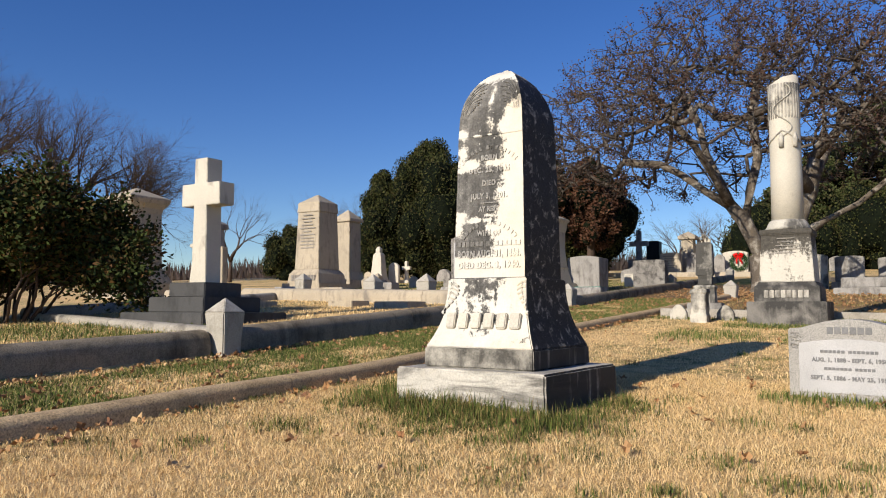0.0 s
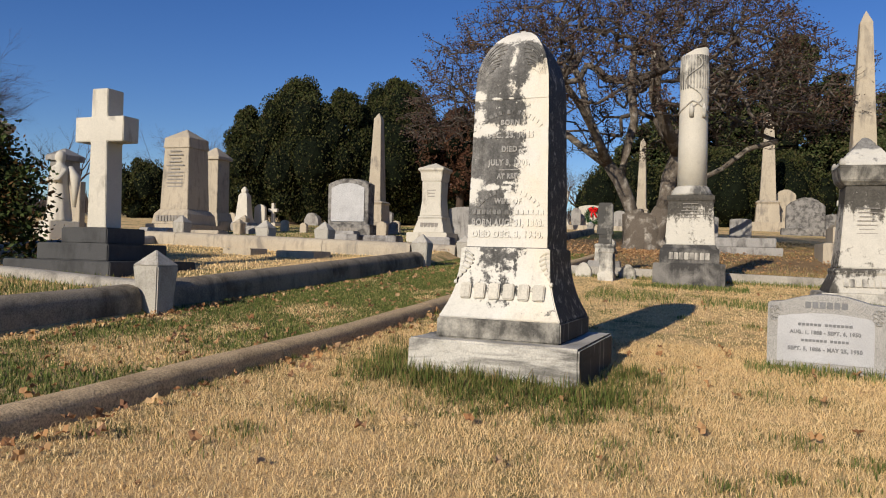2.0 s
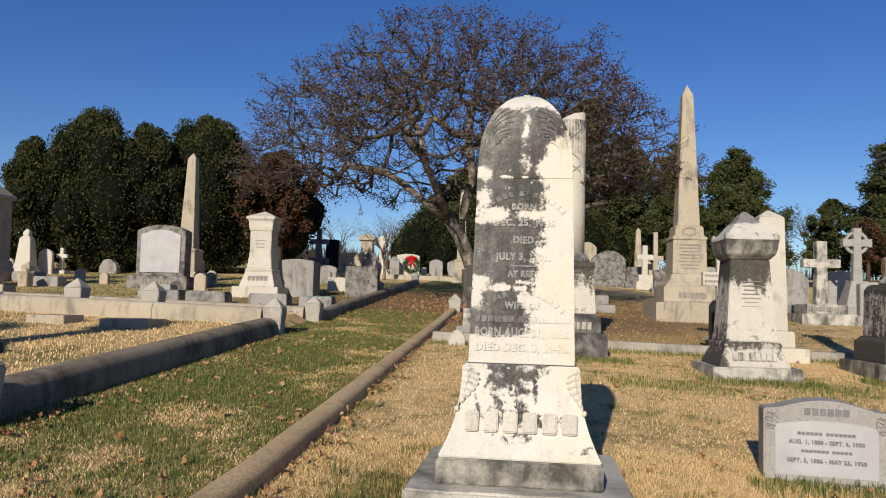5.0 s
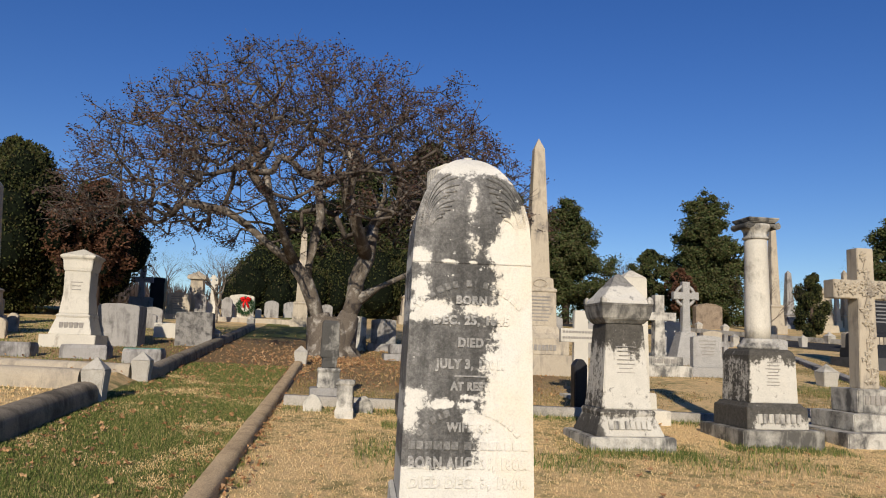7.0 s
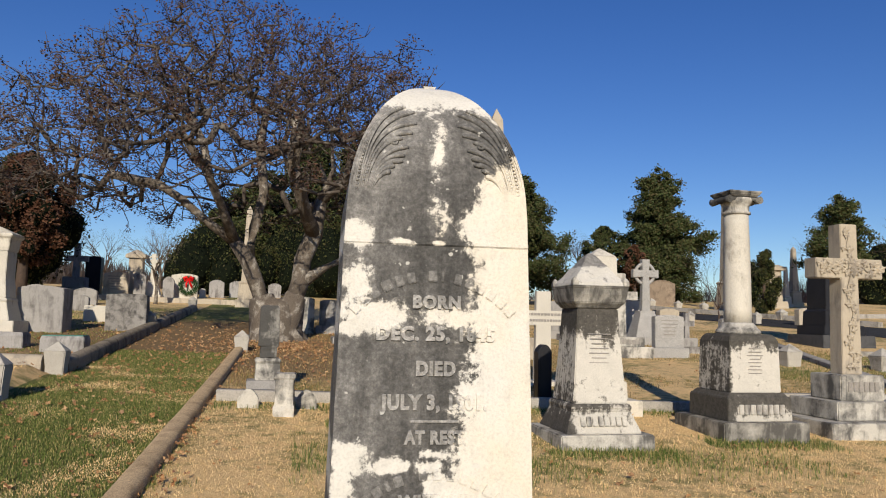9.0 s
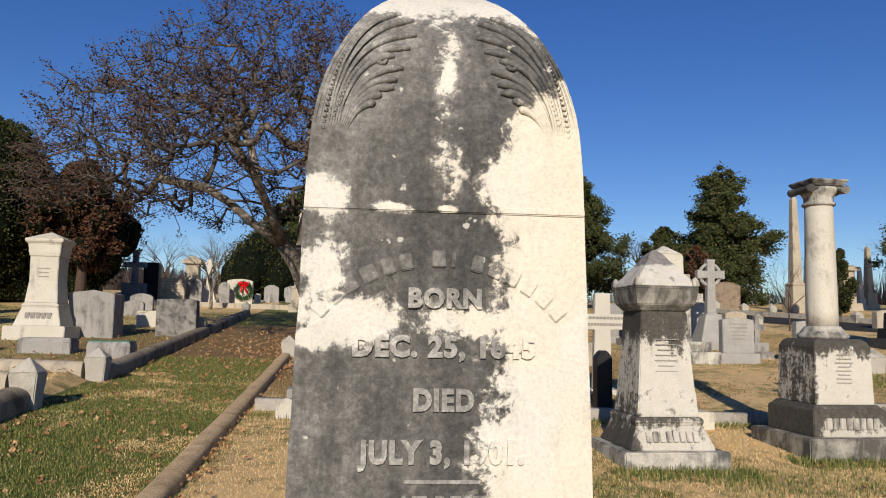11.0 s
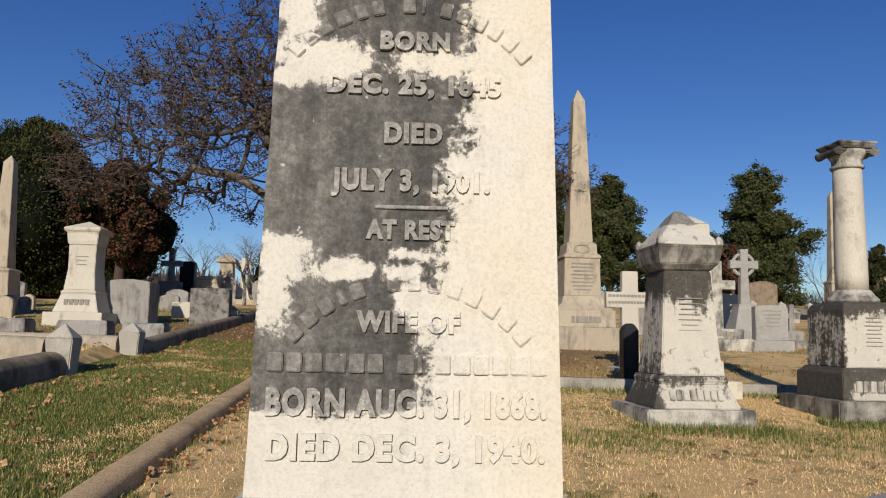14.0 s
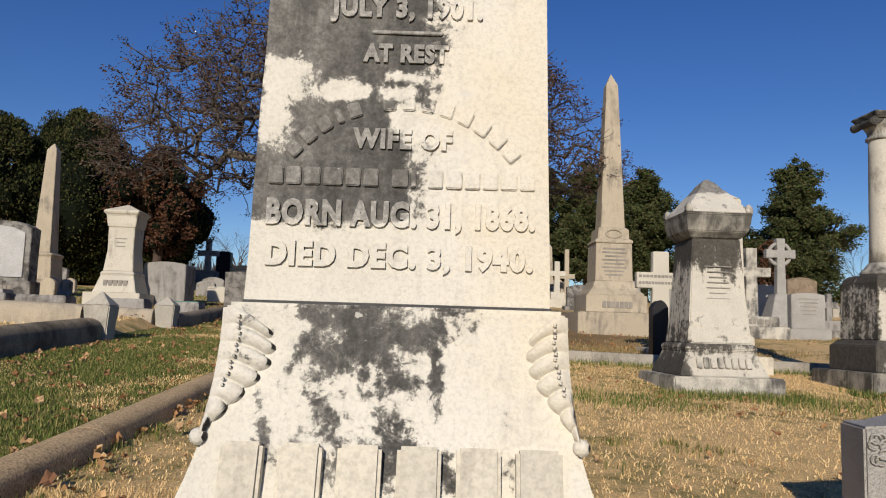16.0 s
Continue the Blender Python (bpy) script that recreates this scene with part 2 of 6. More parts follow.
def memorial_marble(name="memorial_marble", lift=1.0):
    """The main stone's marble: soot over the middle and one side of its face, rain-washed white elsewhere, ragged edges between."""
    m, nt, b = nodes_of(name, 0.62)
    geo = nt.nodes.new("ShaderNodeNewGeometry")
    v = geo.outputs["Position"]
    sx = nt.nodes.new("ShaderNodeSeparateXYZ")
    nt.links.new(v, sx.inputs[0])
    x, z = sx.outputs[0], sx.outputs[2]

    def add(a, c):
        return n_math(nt, "ADD", a, c)

    def mul(a, c):
        return n_math(nt, "MULTIPLY", a, c)
    big = n_noise(nt, v, 5.0, 8, 0.66, 0.5)
    mid = n_noise(nt, n_map(nt, v, (1, 1, 1), (3.1, 1.7, 0.4)), 14, 8, 0.72, 0.5)
    runs = n_noise(nt, n_map(nt, v, (22, 22, 1.4)), 1.0, 5, 0.6)
    crumb = n_noise(nt, n_map(nt, v, (1, 1, 1), (2.2, 5.1, 8.0)), 38, 6, 0.72, 0.3)
    fine = n_noise(nt, v, 150, 3, 0.75)
    ragged = add(add(mul(add(mid, -0.5), 2.3), mul(add(crumb, -0.5), 2.3)), add(mul(add(big, -0.5), 1.0), mul(add(runs, -0.5), 0.7)))
    # where the washed side begins, by height; 0.5 is the middle of the face
    edge = n_ramp(nt, mul(z, 0.5), [(0.424, 0.44), (0.432, 0.52), (0.47, 0.538), (0.51, 0.534), (0.57, 0.552), (0.61, 0.560), (0.66, 0.586), (0.74, 0.600), (0.795, 0.588), (0.835, 0.552), (0.872, 0.60), (0.94, 0.70)])
    field = add(mul(n_math(nt, "SUBTRACT", x, add(edge, -0.5)), 10.0), 0.5)
    field = n_math(nt, "MAXIMUM", field, add(mul(n_math(nt, "SUBTRACT", 0.846, add(z, mul(x, 0.05))), 22.0), 0.5))
    # washed patches: centre, half width, half height and strength
    for cx, cz, rx, rz, k in (
            (-0.211, 1.632, 0.040, 0.030, 1.0), (-0.195, 1.510, 0.046, 0.052, 0.62), (-0.160, 1.440, 0.088, 0.036, 1.0),
            (-0.207, 1.408, 0.034, 0.024, 0.9), (0.027, 1.434, 0.078, 0.021, 0.85), (-0.086, 1.617, 0.034, 0.010, 0.8),
            (0.005, 1.617, 0.018, 0.010, 0.8), (0.006, 1.86, 0.026, 0.13, 0.60), (0.013, 1.693, 0.042, 0.062, 0.55),
            (0.138, 1.670, 0.066, 0.066, 0.9), (-0.203, 1.097, 0.044, 0.033, 1.0), (-0.220, 1.036, 0.031, 0.048, 1.0),
            (-0.105, 1.083, 0.050, 0.019, 0.95), (-0.016, 1.080, 0.040, 0.016, 0.9), (0.015, 1.032, 0.040, 0.036, 1.0),
            (0.006, 1.108, 0.044, 0.014, 0.8)):
        dx, dz = mul(add(x, -cx), 1 / rx), mul(add(z, -cz), 1 / rz)
        d = n_math(nt, "SQRT", add(mul(dx, dx), mul(dz, dz)))
        field = n_math(nt, "MAXIMUM", field, n_math(nt, "MULTIPLY", n_math(nt, "SUBTRACT", 1.15, mul(d, 0.62)), k, True))
    # the crown of the dome is washed clean
    field = n_math(nt, "MAXIMUM", field, add(mul(add(z, -1.965), 8.0), 0.4))
    # the die: soot below the joint, thinning downwards, a run to one side and dirt round the letters
    soil = None
    for cx, cz, rx, rz, k in (
            (-0.05, 0.700, 0.150, 0.040, 0.80), (-0.11, 0.640, 0.060, 0.080, 0.62), (-0.04, 0.660, 0.060, 0.045, 0.85),
            (0.030, 0.680, 0.060, 0.035, 0.90), (0.066, 0.620, 0.014, 0.090, 0.72), (0.02, 0.505, 0.060, 0.050, 0.62),
            (-0.11, 0.550, 0.060, 0.050, 0.50), (0.0, 0.470, 0.15, 0.050, 0.70), (-0.06, 0.600, 0.17, 0.11, 0.46), (0.0, 0.40, 0.12, 0.04, 0.5), (-0.2, 0.52, 0.02, 0.1, 0.5), (0.30, 0.35, 0.1, 0.03, 0.5)):
        dx, dz = mul(add(x, -cx), 1 / rx), mul(add(z, -cz), 1 / rz)
        d = n_math(nt, "MULTIPLY", n_math(nt, "SUBTRACT", 1.15, mul(n_math(nt, "SQRT", add(mul(dx, dx), mul(dz, dz))), 0.62)), k, True)
        soil = d if soil is None else n_math(nt, "MAXIMUM", soil, d)
    die = n_math(nt, "LESS_THAN", z, 0.7205)
    field = n_mix(nt, die, field, n_math(nt, "SUBTRACT", 1.0, soil))
    w = n_ramp(nt, add(n_math(nt, "MINIMUM", n_math(nt, "MAXIMUM", field, 0.02), 1.15), mul(ragged, 0.62)), [(0.34, 0.0), (0.46, 0.22), (0.54, 0.85), (0.66, 1.0)])
    # black growth on the +x side, with its shade put into the colour
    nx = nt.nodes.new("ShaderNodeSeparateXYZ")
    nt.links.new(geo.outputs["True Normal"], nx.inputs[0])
    shade_side = n_ramp(nt, nx.outputs[0], [(0.55, 0.0), (0.75, 1.0)])
    w = mul(w, n_math(nt, "SUBTRACT", 1.0, mul(shade_side, n_ramp(nt, mid, [(0.55, 1.0), (0.68, 0.3)]))))
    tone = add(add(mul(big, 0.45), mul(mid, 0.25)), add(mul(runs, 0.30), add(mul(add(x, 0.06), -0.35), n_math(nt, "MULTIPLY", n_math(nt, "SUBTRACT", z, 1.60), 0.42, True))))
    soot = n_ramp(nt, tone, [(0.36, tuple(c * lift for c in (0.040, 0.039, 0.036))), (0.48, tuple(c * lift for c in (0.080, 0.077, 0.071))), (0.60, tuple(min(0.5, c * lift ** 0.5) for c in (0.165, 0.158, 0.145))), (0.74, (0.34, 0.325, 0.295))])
    soot = n_mix(nt, shade_side, soot, (0.026, 0.025, 0.024))
    clean = n_ramp(nt, add(mul(n_noise(nt, v, 3.2, 6, 0.6), 0.7), mul(add(x, 0.3), 0.5)), [(0.35, (0.58, 0.555, 0.485)), (0.5, (0.64, 0.61, 0.54)), (0.66, (0.645, 0.585, 0.47))])
    veil = n_ramp(nt, add(mul(mid, 0.5), mul(runs, 0.5)), [(0.32, 0.78), (0.48, 1.0)])
    clean = n_mix(nt, 1.0, clean, veil, "MULTIPLY")
    grit = n_noise(nt, v, 80, 5, 0.8)
    soot = n_mix(nt, 1.0, soot, n_ramp(nt, grit, [(0.36, 0.62), (0.52, 1.0), (0.66, 1.5)]), "MULTIPLY")
    col = n_mix(nt, w, soot, clean)
    col = n_mix(nt, 1.0, col, n_ramp(nt, fine, [(0.34, 0.86), (0.54, 1.01)]), "MULTIPLY")
    pits = n_noise(nt, n_map(nt, v, (1, 1, 1), (7, 3, 1)), 42, 2, 0.5)
    col = n_mix(nt, n_ramp(nt, pits, [(0.71, 0.0), (0.74, 0.7)]), col, (0.58, 0.56, 0.50))
    nt.links.new(col, b.inputs["Base Color"])
    n_bump(nt, b, add(fine, mul(mid, 1.5)), 0.4, 0.004)
    return m


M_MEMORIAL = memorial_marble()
M_NAMEBAR = memorial_marble("memorial_marble_worn", 1.9)
M_RAISED = memorial_marble("memorial_marble_rubbed", 3.6)


def ground_material():
    m, nt, b = nodes_of("dormant_lawn", 0.95)
    v = n_coord(nt)
    sx = nt.nodes.new("ShaderNodeSeparateXYZ")
    nt.links.new(v, sx.inputs[0])
    x = sx.outputs[0]
    fine = n_noise(nt, v, 60, 4, 0.8)
    clump = n_noise(nt, v, 5.5, 5, 0.6)
    wide = n_noise(nt, v, 0.55, 4, 0.6)
    straw = n_ramp(nt, fine, [(0.25, (0.36, 0.225, 0.09)), (0.5, (0.66, 0.455, 0.215)), (0.75, (0.80, 0.60, 0.32))])
    green = n_ramp(nt, fine, [(0.3, (0.06, 0.07, 0.018)), (0.55, (0.13, 0.145, 0.04)), (0.8, (0.28, 0.24, 0.10))])
    litter = n_ramp(nt, fine, [(0.3, (0.11, 0.07, 0.035)), (0.6, (0.25, 0.16, 0.08)), (0.8, (0.40, 0.28, 0.15))])
    gmask = n_ramp(nt, n_math(nt, "ADD", n_math(nt, "MULTIPLY", clump, 0.5), n_math(nt, "MULTIPLY", wide, 0.5)), [(0.47, 0.0), (0.60, 0.8)])
    col = n_mix(nt, gmask, straw, green)
    # the grass strip between the two kerbs keeps its green
    strip = n_math(nt, "MULTIPLY", n_math(nt, "GREATER_THAN", x, -3.6), n_math(nt, "LESS_THAN", x, -1.4))
    strip = n_math(nt, "MULTIPLY", strip, n_ramp(nt, n_math(nt, "ADD", n_math(nt, "MULTIPLY", sx.outputs[1], 0.1), n_math(nt, "MULTIPLY", clump, 0.3)), [(0.10, 0.12), (0.40, 1.0)]))
    smask = n_math(nt, "MULTIPLY", strip, n_ramp(nt, n_math(nt, "ADD", n_math(nt, "MULTIPLY", clump, 0.6), n_math(nt, "MULTIPLY", wide, 0.4)), [(0.30, 0.0), (0.48, 1.0)]))
    col = n_mix(nt, smask, col, green)
    # leaf litter under the big tree
    d = nt.nodes.new("ShaderNodeVectorMath")
    d.operation = "DISTANCE"
    nt.links.new(v, d.inputs[0])
    d.inputs[1].default_value = (-0.6, 15.5, 0.9)
    lm = n_ramp(nt, n_math(nt, "ADD", n_math(nt, "MULTIPLY", d.outputs["Value"], 0.1), n_math(nt, "MULTIPLY", wide, 0.5)), [(0.75, 0.9), (1.0, 0.0)])
    col = n_mix(nt, lm, col, litter)
    nt.links.new(col, b.inputs["Base Color"])
    n_bump(nt, b, n_math(nt, "ADD", fine, clump), 0.6, 0.02)
    return m


M_GROUND = ground_material()


# ---- shape helpers ----
def part(name, bm, material, parent, label=""):
    me = bpy.data.meshes.new(name)
    bm.normal_update()
    bm.to_mesh(me)
    bm.free()
    if material:
        me.materials.append(material)
    ob = new(name, me)
    ob.parent = parent
    if label:
        ob["label"] = label
    return ob


def from_arrays(name, verts, faces, material, smooth=False):
    me = bpy.data.meshes.new(name)
    me.from_pydata(verts, [], faces)
    me.materials.append(material)
    if smooth:
        me.polygons.foreach_set("use_smooth", [True] * len(me.polygons))
    return new(name, me)


def thing(name, x, y, z=None, rz=0.0, label="", category="", group=""):
    ob = new(name)
    ob.empty_display_size = 0.1
    ob.matrix_world = pose(x, y, ground(x, y) if z is None else z, 0, 0, rz)
    return tagged(ob, label, category, group)


def loft(levels, cx=0.0, cy=0.0, bevel=0.008, smooth=False):
    """A four-sided form from (z, half width, half depth) levels."""
    bm = bmesh.new()
    rings = []
    for z, hx, hy in levels:
        rings.append([bm.verts.new((cx + sx * hx, cy + sy * hy, z)) for sx, sy in ((-1, -1), (1, -1), (1, 1), (-1, 1))])
    for a, b in zip(rings, rings[1:]):
        for i in range(4):
            j = (i + 1) % 4
            bm.faces.new((a[i], a[j], b[j], b[i]))
    bm.faces.new(rings[0][::-1])
    bm.faces.new(rings[-1])
    bmesh.ops.remove_doubles(bm, verts=bm.verts, dist=1e-5)
    if bevel:
        edges = [e for e in bm.edges if e.is_manifold and e.calc_face_angle(0) > 0.5]
        bmesh.ops.bevel(bm, geom=edges, offset=bevel, segments=2, affect="EDGES", clamp_overlap=True)
    return bm


def box(x0, x1, y0, y1, z0, z1, bevel=0.01):
    return loft([(z0, (x1 - x0) / 2, (y1 - y0) / 2), (z1, (x1 - x0) / 2, (y1 - y0) / 2)], (x0 + x1) / 2, (y0 + y1) / 2, bevel)


def lathe(profile, n=32, flutes=0, depth=0.0):
    bm = bmesh.new()
    rings = []
    for z, r in profile:
        ring = []
        for i in range(n):
            a = 2 * math.pi * i / n
            rr = r * (1 - depth * (0.5 + 0.5 * math.cos(a * flutes))) if flutes else r
            ring.append(bm.verts.new((rr * math.cos(a), rr * math.sin(a), z)))
        rings.append(ring)
    for a, b in zip(rings, rings[1:]):
        for i in range(n):
            j = (i + 1) % n
            f = bm.faces.new((a[i], a[j], b[j], b[i]))
            f.smooth = True
    bm.faces.new(rings[0][::-1])
    bm.faces.new(rings[-1])
    return bm


def outline(points, y0, y1, bevel=0.008):
    """A slab whose front outline is given in x and z."""
    bm = bmesh.new()
    f = bm.faces.new([bm.verts.new((x, y0, z)) for x, z in points])
    r = bmesh.ops.extrude_face_region(bm, geom=[f])
    bmesh.ops.translate(bm, vec=(0, y1 - y0, 0), verts=[g for g in r["geom"] if isinstance(g, bmesh.types.BMVert)])
    bmesh.ops.recalc_face_normals(bm, faces=bm.faces)
    if bevel:
        edges = [e for e in bm.edges if e.is_manifold and e.calc_face_angle(0) > 0.5]
        bmesh.ops.bevel(bm, geom=edges, offset=bevel, segments=2, affect="EDGES", clamp_overlap=True)
    return bm


def tube(bm, pts, radii, n=6):
    """A tapered round tube along points."""
    prev = None
    up = Vector((0.13, 0.37, 0.92))
    for i, (p, r) in enumerate(zip(pts, radii)):
        d = (pts[min(i + 1, len(pts) - 1)] - pts[max(i - 1, 0)]).normalized()
        u = d.cross(up)
        if u.length < 0.05:
            u = d.cross(Vector((1, 0, 0)))
        u.normalize()
        w = d.cross(u)
        ring = [bm.verts.new(p + (u * math.cos(2 * math.pi * k / n) + w * math.sin(2 * math.pi * k / n)) * r) for k in range(n)]
        if prev:
            for k in range(n):
                f = bm.faces.new((prev[k], prev[(k + 1) % n], ring[(k + 1) % n], ring[k]))
                f.smooth = True
        else:
            bm.faces.new(ring[::-1])
        prev = ring
    bm.faces.new(prev)


def rough_up(bm, amount, scale, cuts=0):
    if cuts:
        bmesh.ops.subdivide_edges(bm, edges=bm.edges[:], cuts=cuts, use_grid_fill=True)
    bm.normal_update()
    for v in bm.verts:
        v.co += v.normal * amount * noise.fractal(v.co * scale, 0.8, 2.0, 3)
    return bm


def letters(body, size, depth, material, parent, place, name="letter", width=0.0):
    """Words in the built-in font, one mesh a letter, facing -y, centred at place."""
    cu = bpy.data.curves.new("words", "FONT")
    cu.body, cu.size, cu.extrude, cu.align_x, cu.align_y = body, size, depth, "CENTER", "CENTER"
    cu.bevel_depth = size * 0.012
    cu.space_character = 1.12
    cu.resolution_u = 3
    cu.offset = size * 0.046
    tmp = bpy.data.objects.new("words", cu)
    me = bpy.data.meshes.new_from_object(tmp)
    bpy.data.objects.remove(tmp)
    xs = [v.co.x for v in me.vertices]
    k = width / (max(xs) - min(xs)) if width else 1.0
    bm = bmesh.new()
    bm.from_mesh(me)
    bpy.data.meshes.remove(me)
    bmesh.ops.remove_doubles(bm, verts=bm.verts, dist=1e-6)
    left = set(bm.faces)
    while left:
        seed = left.pop()
        piece, stack = [seed], [seed]
        while stack:
            f = stack.pop()
            for e in f.edges:
                for g in e.link_faces:
                    if g in left:
                        left.discard(g)
                        piece.append(g)
                        stack.append(g)
        index, vs, fs = {}, [], []
        for f in piece:
            ids = []
            for v in f.verts:
                if v not in index:
                    index[v] = len(vs)
                    vs.append((v.co.x * k, v.co.y, v.co.z))
                ids.append(index[v])
            fs.append(ids)
        lm = bpy.data.meshes.new(name)
        lm.from_pydata(vs, [], fs)
        lm.materials.append(material)
        ob = new(name, lm)
        ob.parent = parent
        ob.matrix_basis = place @ pose(0, 0, 0, 90, 0, 0)
    bm.free()


def bars(widths, x0, x1, z0, z1, y, depth, material, parent, lean=0.0, name="name_bar", gap=0.22):
    """A row of plain raised blocks in place of a name."""
    n = sum(abs(w) for w in widths) + gap * (len(widths) - 1)
    u = (x1 - x0) / n
    x = x0
    for w in widths:
        if w > 0:
            bm = box(-w * u / 2, w * u / 2, -depth, 0.006, -(z1 - z0) / 2, (z1 - z0) / 2, min(0.006, depth * 0.4))
            ob = part(name, bm, material, parent)
            ob.matrix_basis = pose(x + w * u / 2, y, (z0 + z1) / 2, lean, 0, 0)
        x += (abs(w) + gap) * u


# ---- ground ----
def ramp(v, a, b):
    return max(0.0, min(v, b) - a)


def ground(x, y, smooth=False):
    s = y - 0.5
    z = -0.02 + 0.035 * max(min(s, 0), -9) + 0.058 * ramp(s, 0, 10) + 0.066 * ramp(s, 10, 46) + 0.03 * ramp(s, 46, 106)
    z += -0.018 * max(-25, min(x, 6)) + 0.022 * ramp(x, 10, 40) * max(0.0, min(1.0, (y - 12) / 10))
    if smooth:
        return z + plot_fill(x, y)
    z += 0.02 * noise.noise(Vector((x * 0.35, y * 0.35, 0.0))) * (1 if abs(x) + abs(y) > 3 else 0.3)
    return z + plot_fill(x, y)


def plot_fill(x, y):
    """The walled family plot is filled a little higher than the path beside it."""
    a = max(0.0, min(1.0, (-3.62 - x) / 0.1)) * max(0.0, min(1.0, (9.5 - y) / 0.15)) * max(0.0, min(1.0, (x + 14) / 2))
    return 0.15 * a * max(0.0, min(1.0, (y + 3.0) / 2.0))


def spaced(lo, hi, fine_lo, fine_hi, step, grow):
    out = list(np.arange(fine_lo, fine_hi + 1e-6, step))
    s, v = step, fine_hi
    while v < hi:
        s *= grow
        v += s
        out.append(v)
    s, v = step, fine_lo
    while v > lo:
        s *= grow
        v -= s
        out.insert(0, v)
    return out


gx = spaced(-1500, 1500, -9, 7, 0.13, 1.10)
gy = spaced(-1500, 1500, -6, 14, 0.14, 1.09)
gv = [(x, y, ground(x, y)) for y in gy for x in gx]
nx = len(gx)
gf = [(j * nx + i, j * nx + i + 1, (j + 1) * nx + i + 1, (j + 1) * nx + i) for j in range(len(gy) - 1) for i in range(nx - 1)]
ground_ob = from_arrays("ground", gv, gf, M_GROUND, True)
tagged(ground_ob, "dormant straw-coloured cemetery lawn with green patches", "ground", kind="structure")


# ---- kerbs and plot walls ----
def long_kerb(name, a, b, width, height, material, label, kind="structure", sink=0.12, round_top=True, step=0.25):
    """A kerb that follows the ground from a to b."""
    a, b = Vector((*a, 0)), Vector((*b, 0))
    d = (b - a).normalized()
    s = Vector((-d.y, d.x, 0))
    n = max(2, int((b - a).length / step))
    prof = [(-1, -sink), (-1, height * 0.45), (-0.93, height * 0.70), (-0.76, height * 0.87), (-0.45, height * 0.97), (0, height), (0.45, height * 0.97), (0.76, height * 0.87), (0.93, height * 0.70), (1, height * 0.45), (1, -sink)]
    if not round_top:
        prof = [(-1, -sink), (-1, height - 0.012), (-0.92, height), (0.92, height), (1, height - 0.012), (1, -sink)]
    bm = bmesh.new()
    prev = None
    for i in range(n + 1):
        p = a + (b - a) * (i / n)
        z = min(ground(p.x + s.x * width, p.y + s.y * width, True), ground(p.x - s.x * width, p.y - s.y * width, True))
        wob = 0.006 * noise.noise(Vector((p.x * 1.3, p.y * 1.3, 5)))
        ring = [bm.verts.new((p.x + s.x * (u * width / 2 + wob), p.y + s.y * (u * width / 2 + wob), z + h + wob * 0.6)) for u, h in prof]
        if prev:
            for k in range(len(prof) - 1):
                f = bm.faces.new((prev[k], ring[k], ring[k + 1], prev[k + 1]))
                f.smooth = True
        else:
            bm.faces.new([bm.verts.new(v.co) for v in ring])
        prev = ring
    bm.faces.new([bm.verts.new(v.co) for v in prev[::-1]])
    bmesh.ops.recalc_face_normals(bm, faces=bm.faces)
    ob = part(name, bm, material, None)
    return tagged(ob, label, "kerb", kind=kind)


def split_kerb(name, a, b, lengths, **kw):
    """Kerb stones laid end to end with narrow joints."""
    a, b = Vector(a), Vector(b)
    L = (b - a).length
    p = 0.0
    i = 0
    while p < L - 0.05:
        q = min(L, p + lengths[i % len(lengths)])
        long_kerb(name, a + (b - a) * (p / L), a + (b - a) * ((q - 0.008) / L), **kw)
        p = q
        i += 1


split_kerb("kerb", (-1.50, -5.5), (-1.32, 13.2), [2.45, 2.6, 2.5], width=0.19, height=0.11, material=M_KERB, label="rounded brown concrete kerb along the grass strip")
split_kerb("cross_kerb", (-1.2, 7.75), (6.5, 7.45), [2.4, 2.5], width=0.2, height=0.14, material=M_CONCRETE, label="low pale concrete kerb behind the plot", round_top=False)
split_kerb("cross_kerb", (6.9, 8.6), (13.0, 8.3), [2.5], width=0.2, height=0.12, material=M_CONCRETE, label="low pale concrete kerb behind the plot", round_top=False)
WALL = "thick rounded concrete retaining wall round the family plot"
split_kerb("plot_wall", (-3.76, -6.0), (-3.75, 0.77), [3.4], width=0.34, height=0.27, material=M_WALL, label=WALL)
split_kerb("plot_wall", (-3.75, 1.07), (-3.66, 7.2), [3.1], width=0.34, height=0.27, material=M_WALL, label=WALL)
split_kerb("plot_wall", (-3.75, 7.35), (-10.5, 7.7), [1.75, 3.4], width=0.26, height=0.27, material=M_LIMESTONE, label=WALL)
split_kerb("plot_wall", (-3.7, 9.5), (-16.0, 9.9), [4.0], width=0.26, height=0.27, material=M_LIMESTONE, label=WALL)
split_kerb("plot_wall", (-3.55, 9.7), (-3.75, 26.0), [3.3, 3.2], width=0.26, height=0.22, material=M_WALL, label="dark concrete wall beside the grass strip")
split_kerb("plot_wall", (-3.8, 1.15), (-8.6, 1.9), [2.4], width=0.24, height=0.12, material=M_CONCRETE, label="low concrete divider inside the family plot")
split_kerb("plot_wall", (-8.9, 1.9), (-9.6, 8.6), [3.4], width=0.26, height=0.17, material=M_CONCRETE, label="low concrete divider inside the family plot")
split_kerb("far_kerb", (-16.0, 30.0), (-2.0, 31.2), [4.5], width=0.3, height=0.22, material=M_LIMESTONE, label="long pale kerb along the far path", round_top=False)
split_kerb("far_kerb", (18.6, 41.0), (22.6, 24.0), [5.0], width=0.3, height=0.22, material=M_CONCRETE, label="long pale kerb along the far path", round_top=False)
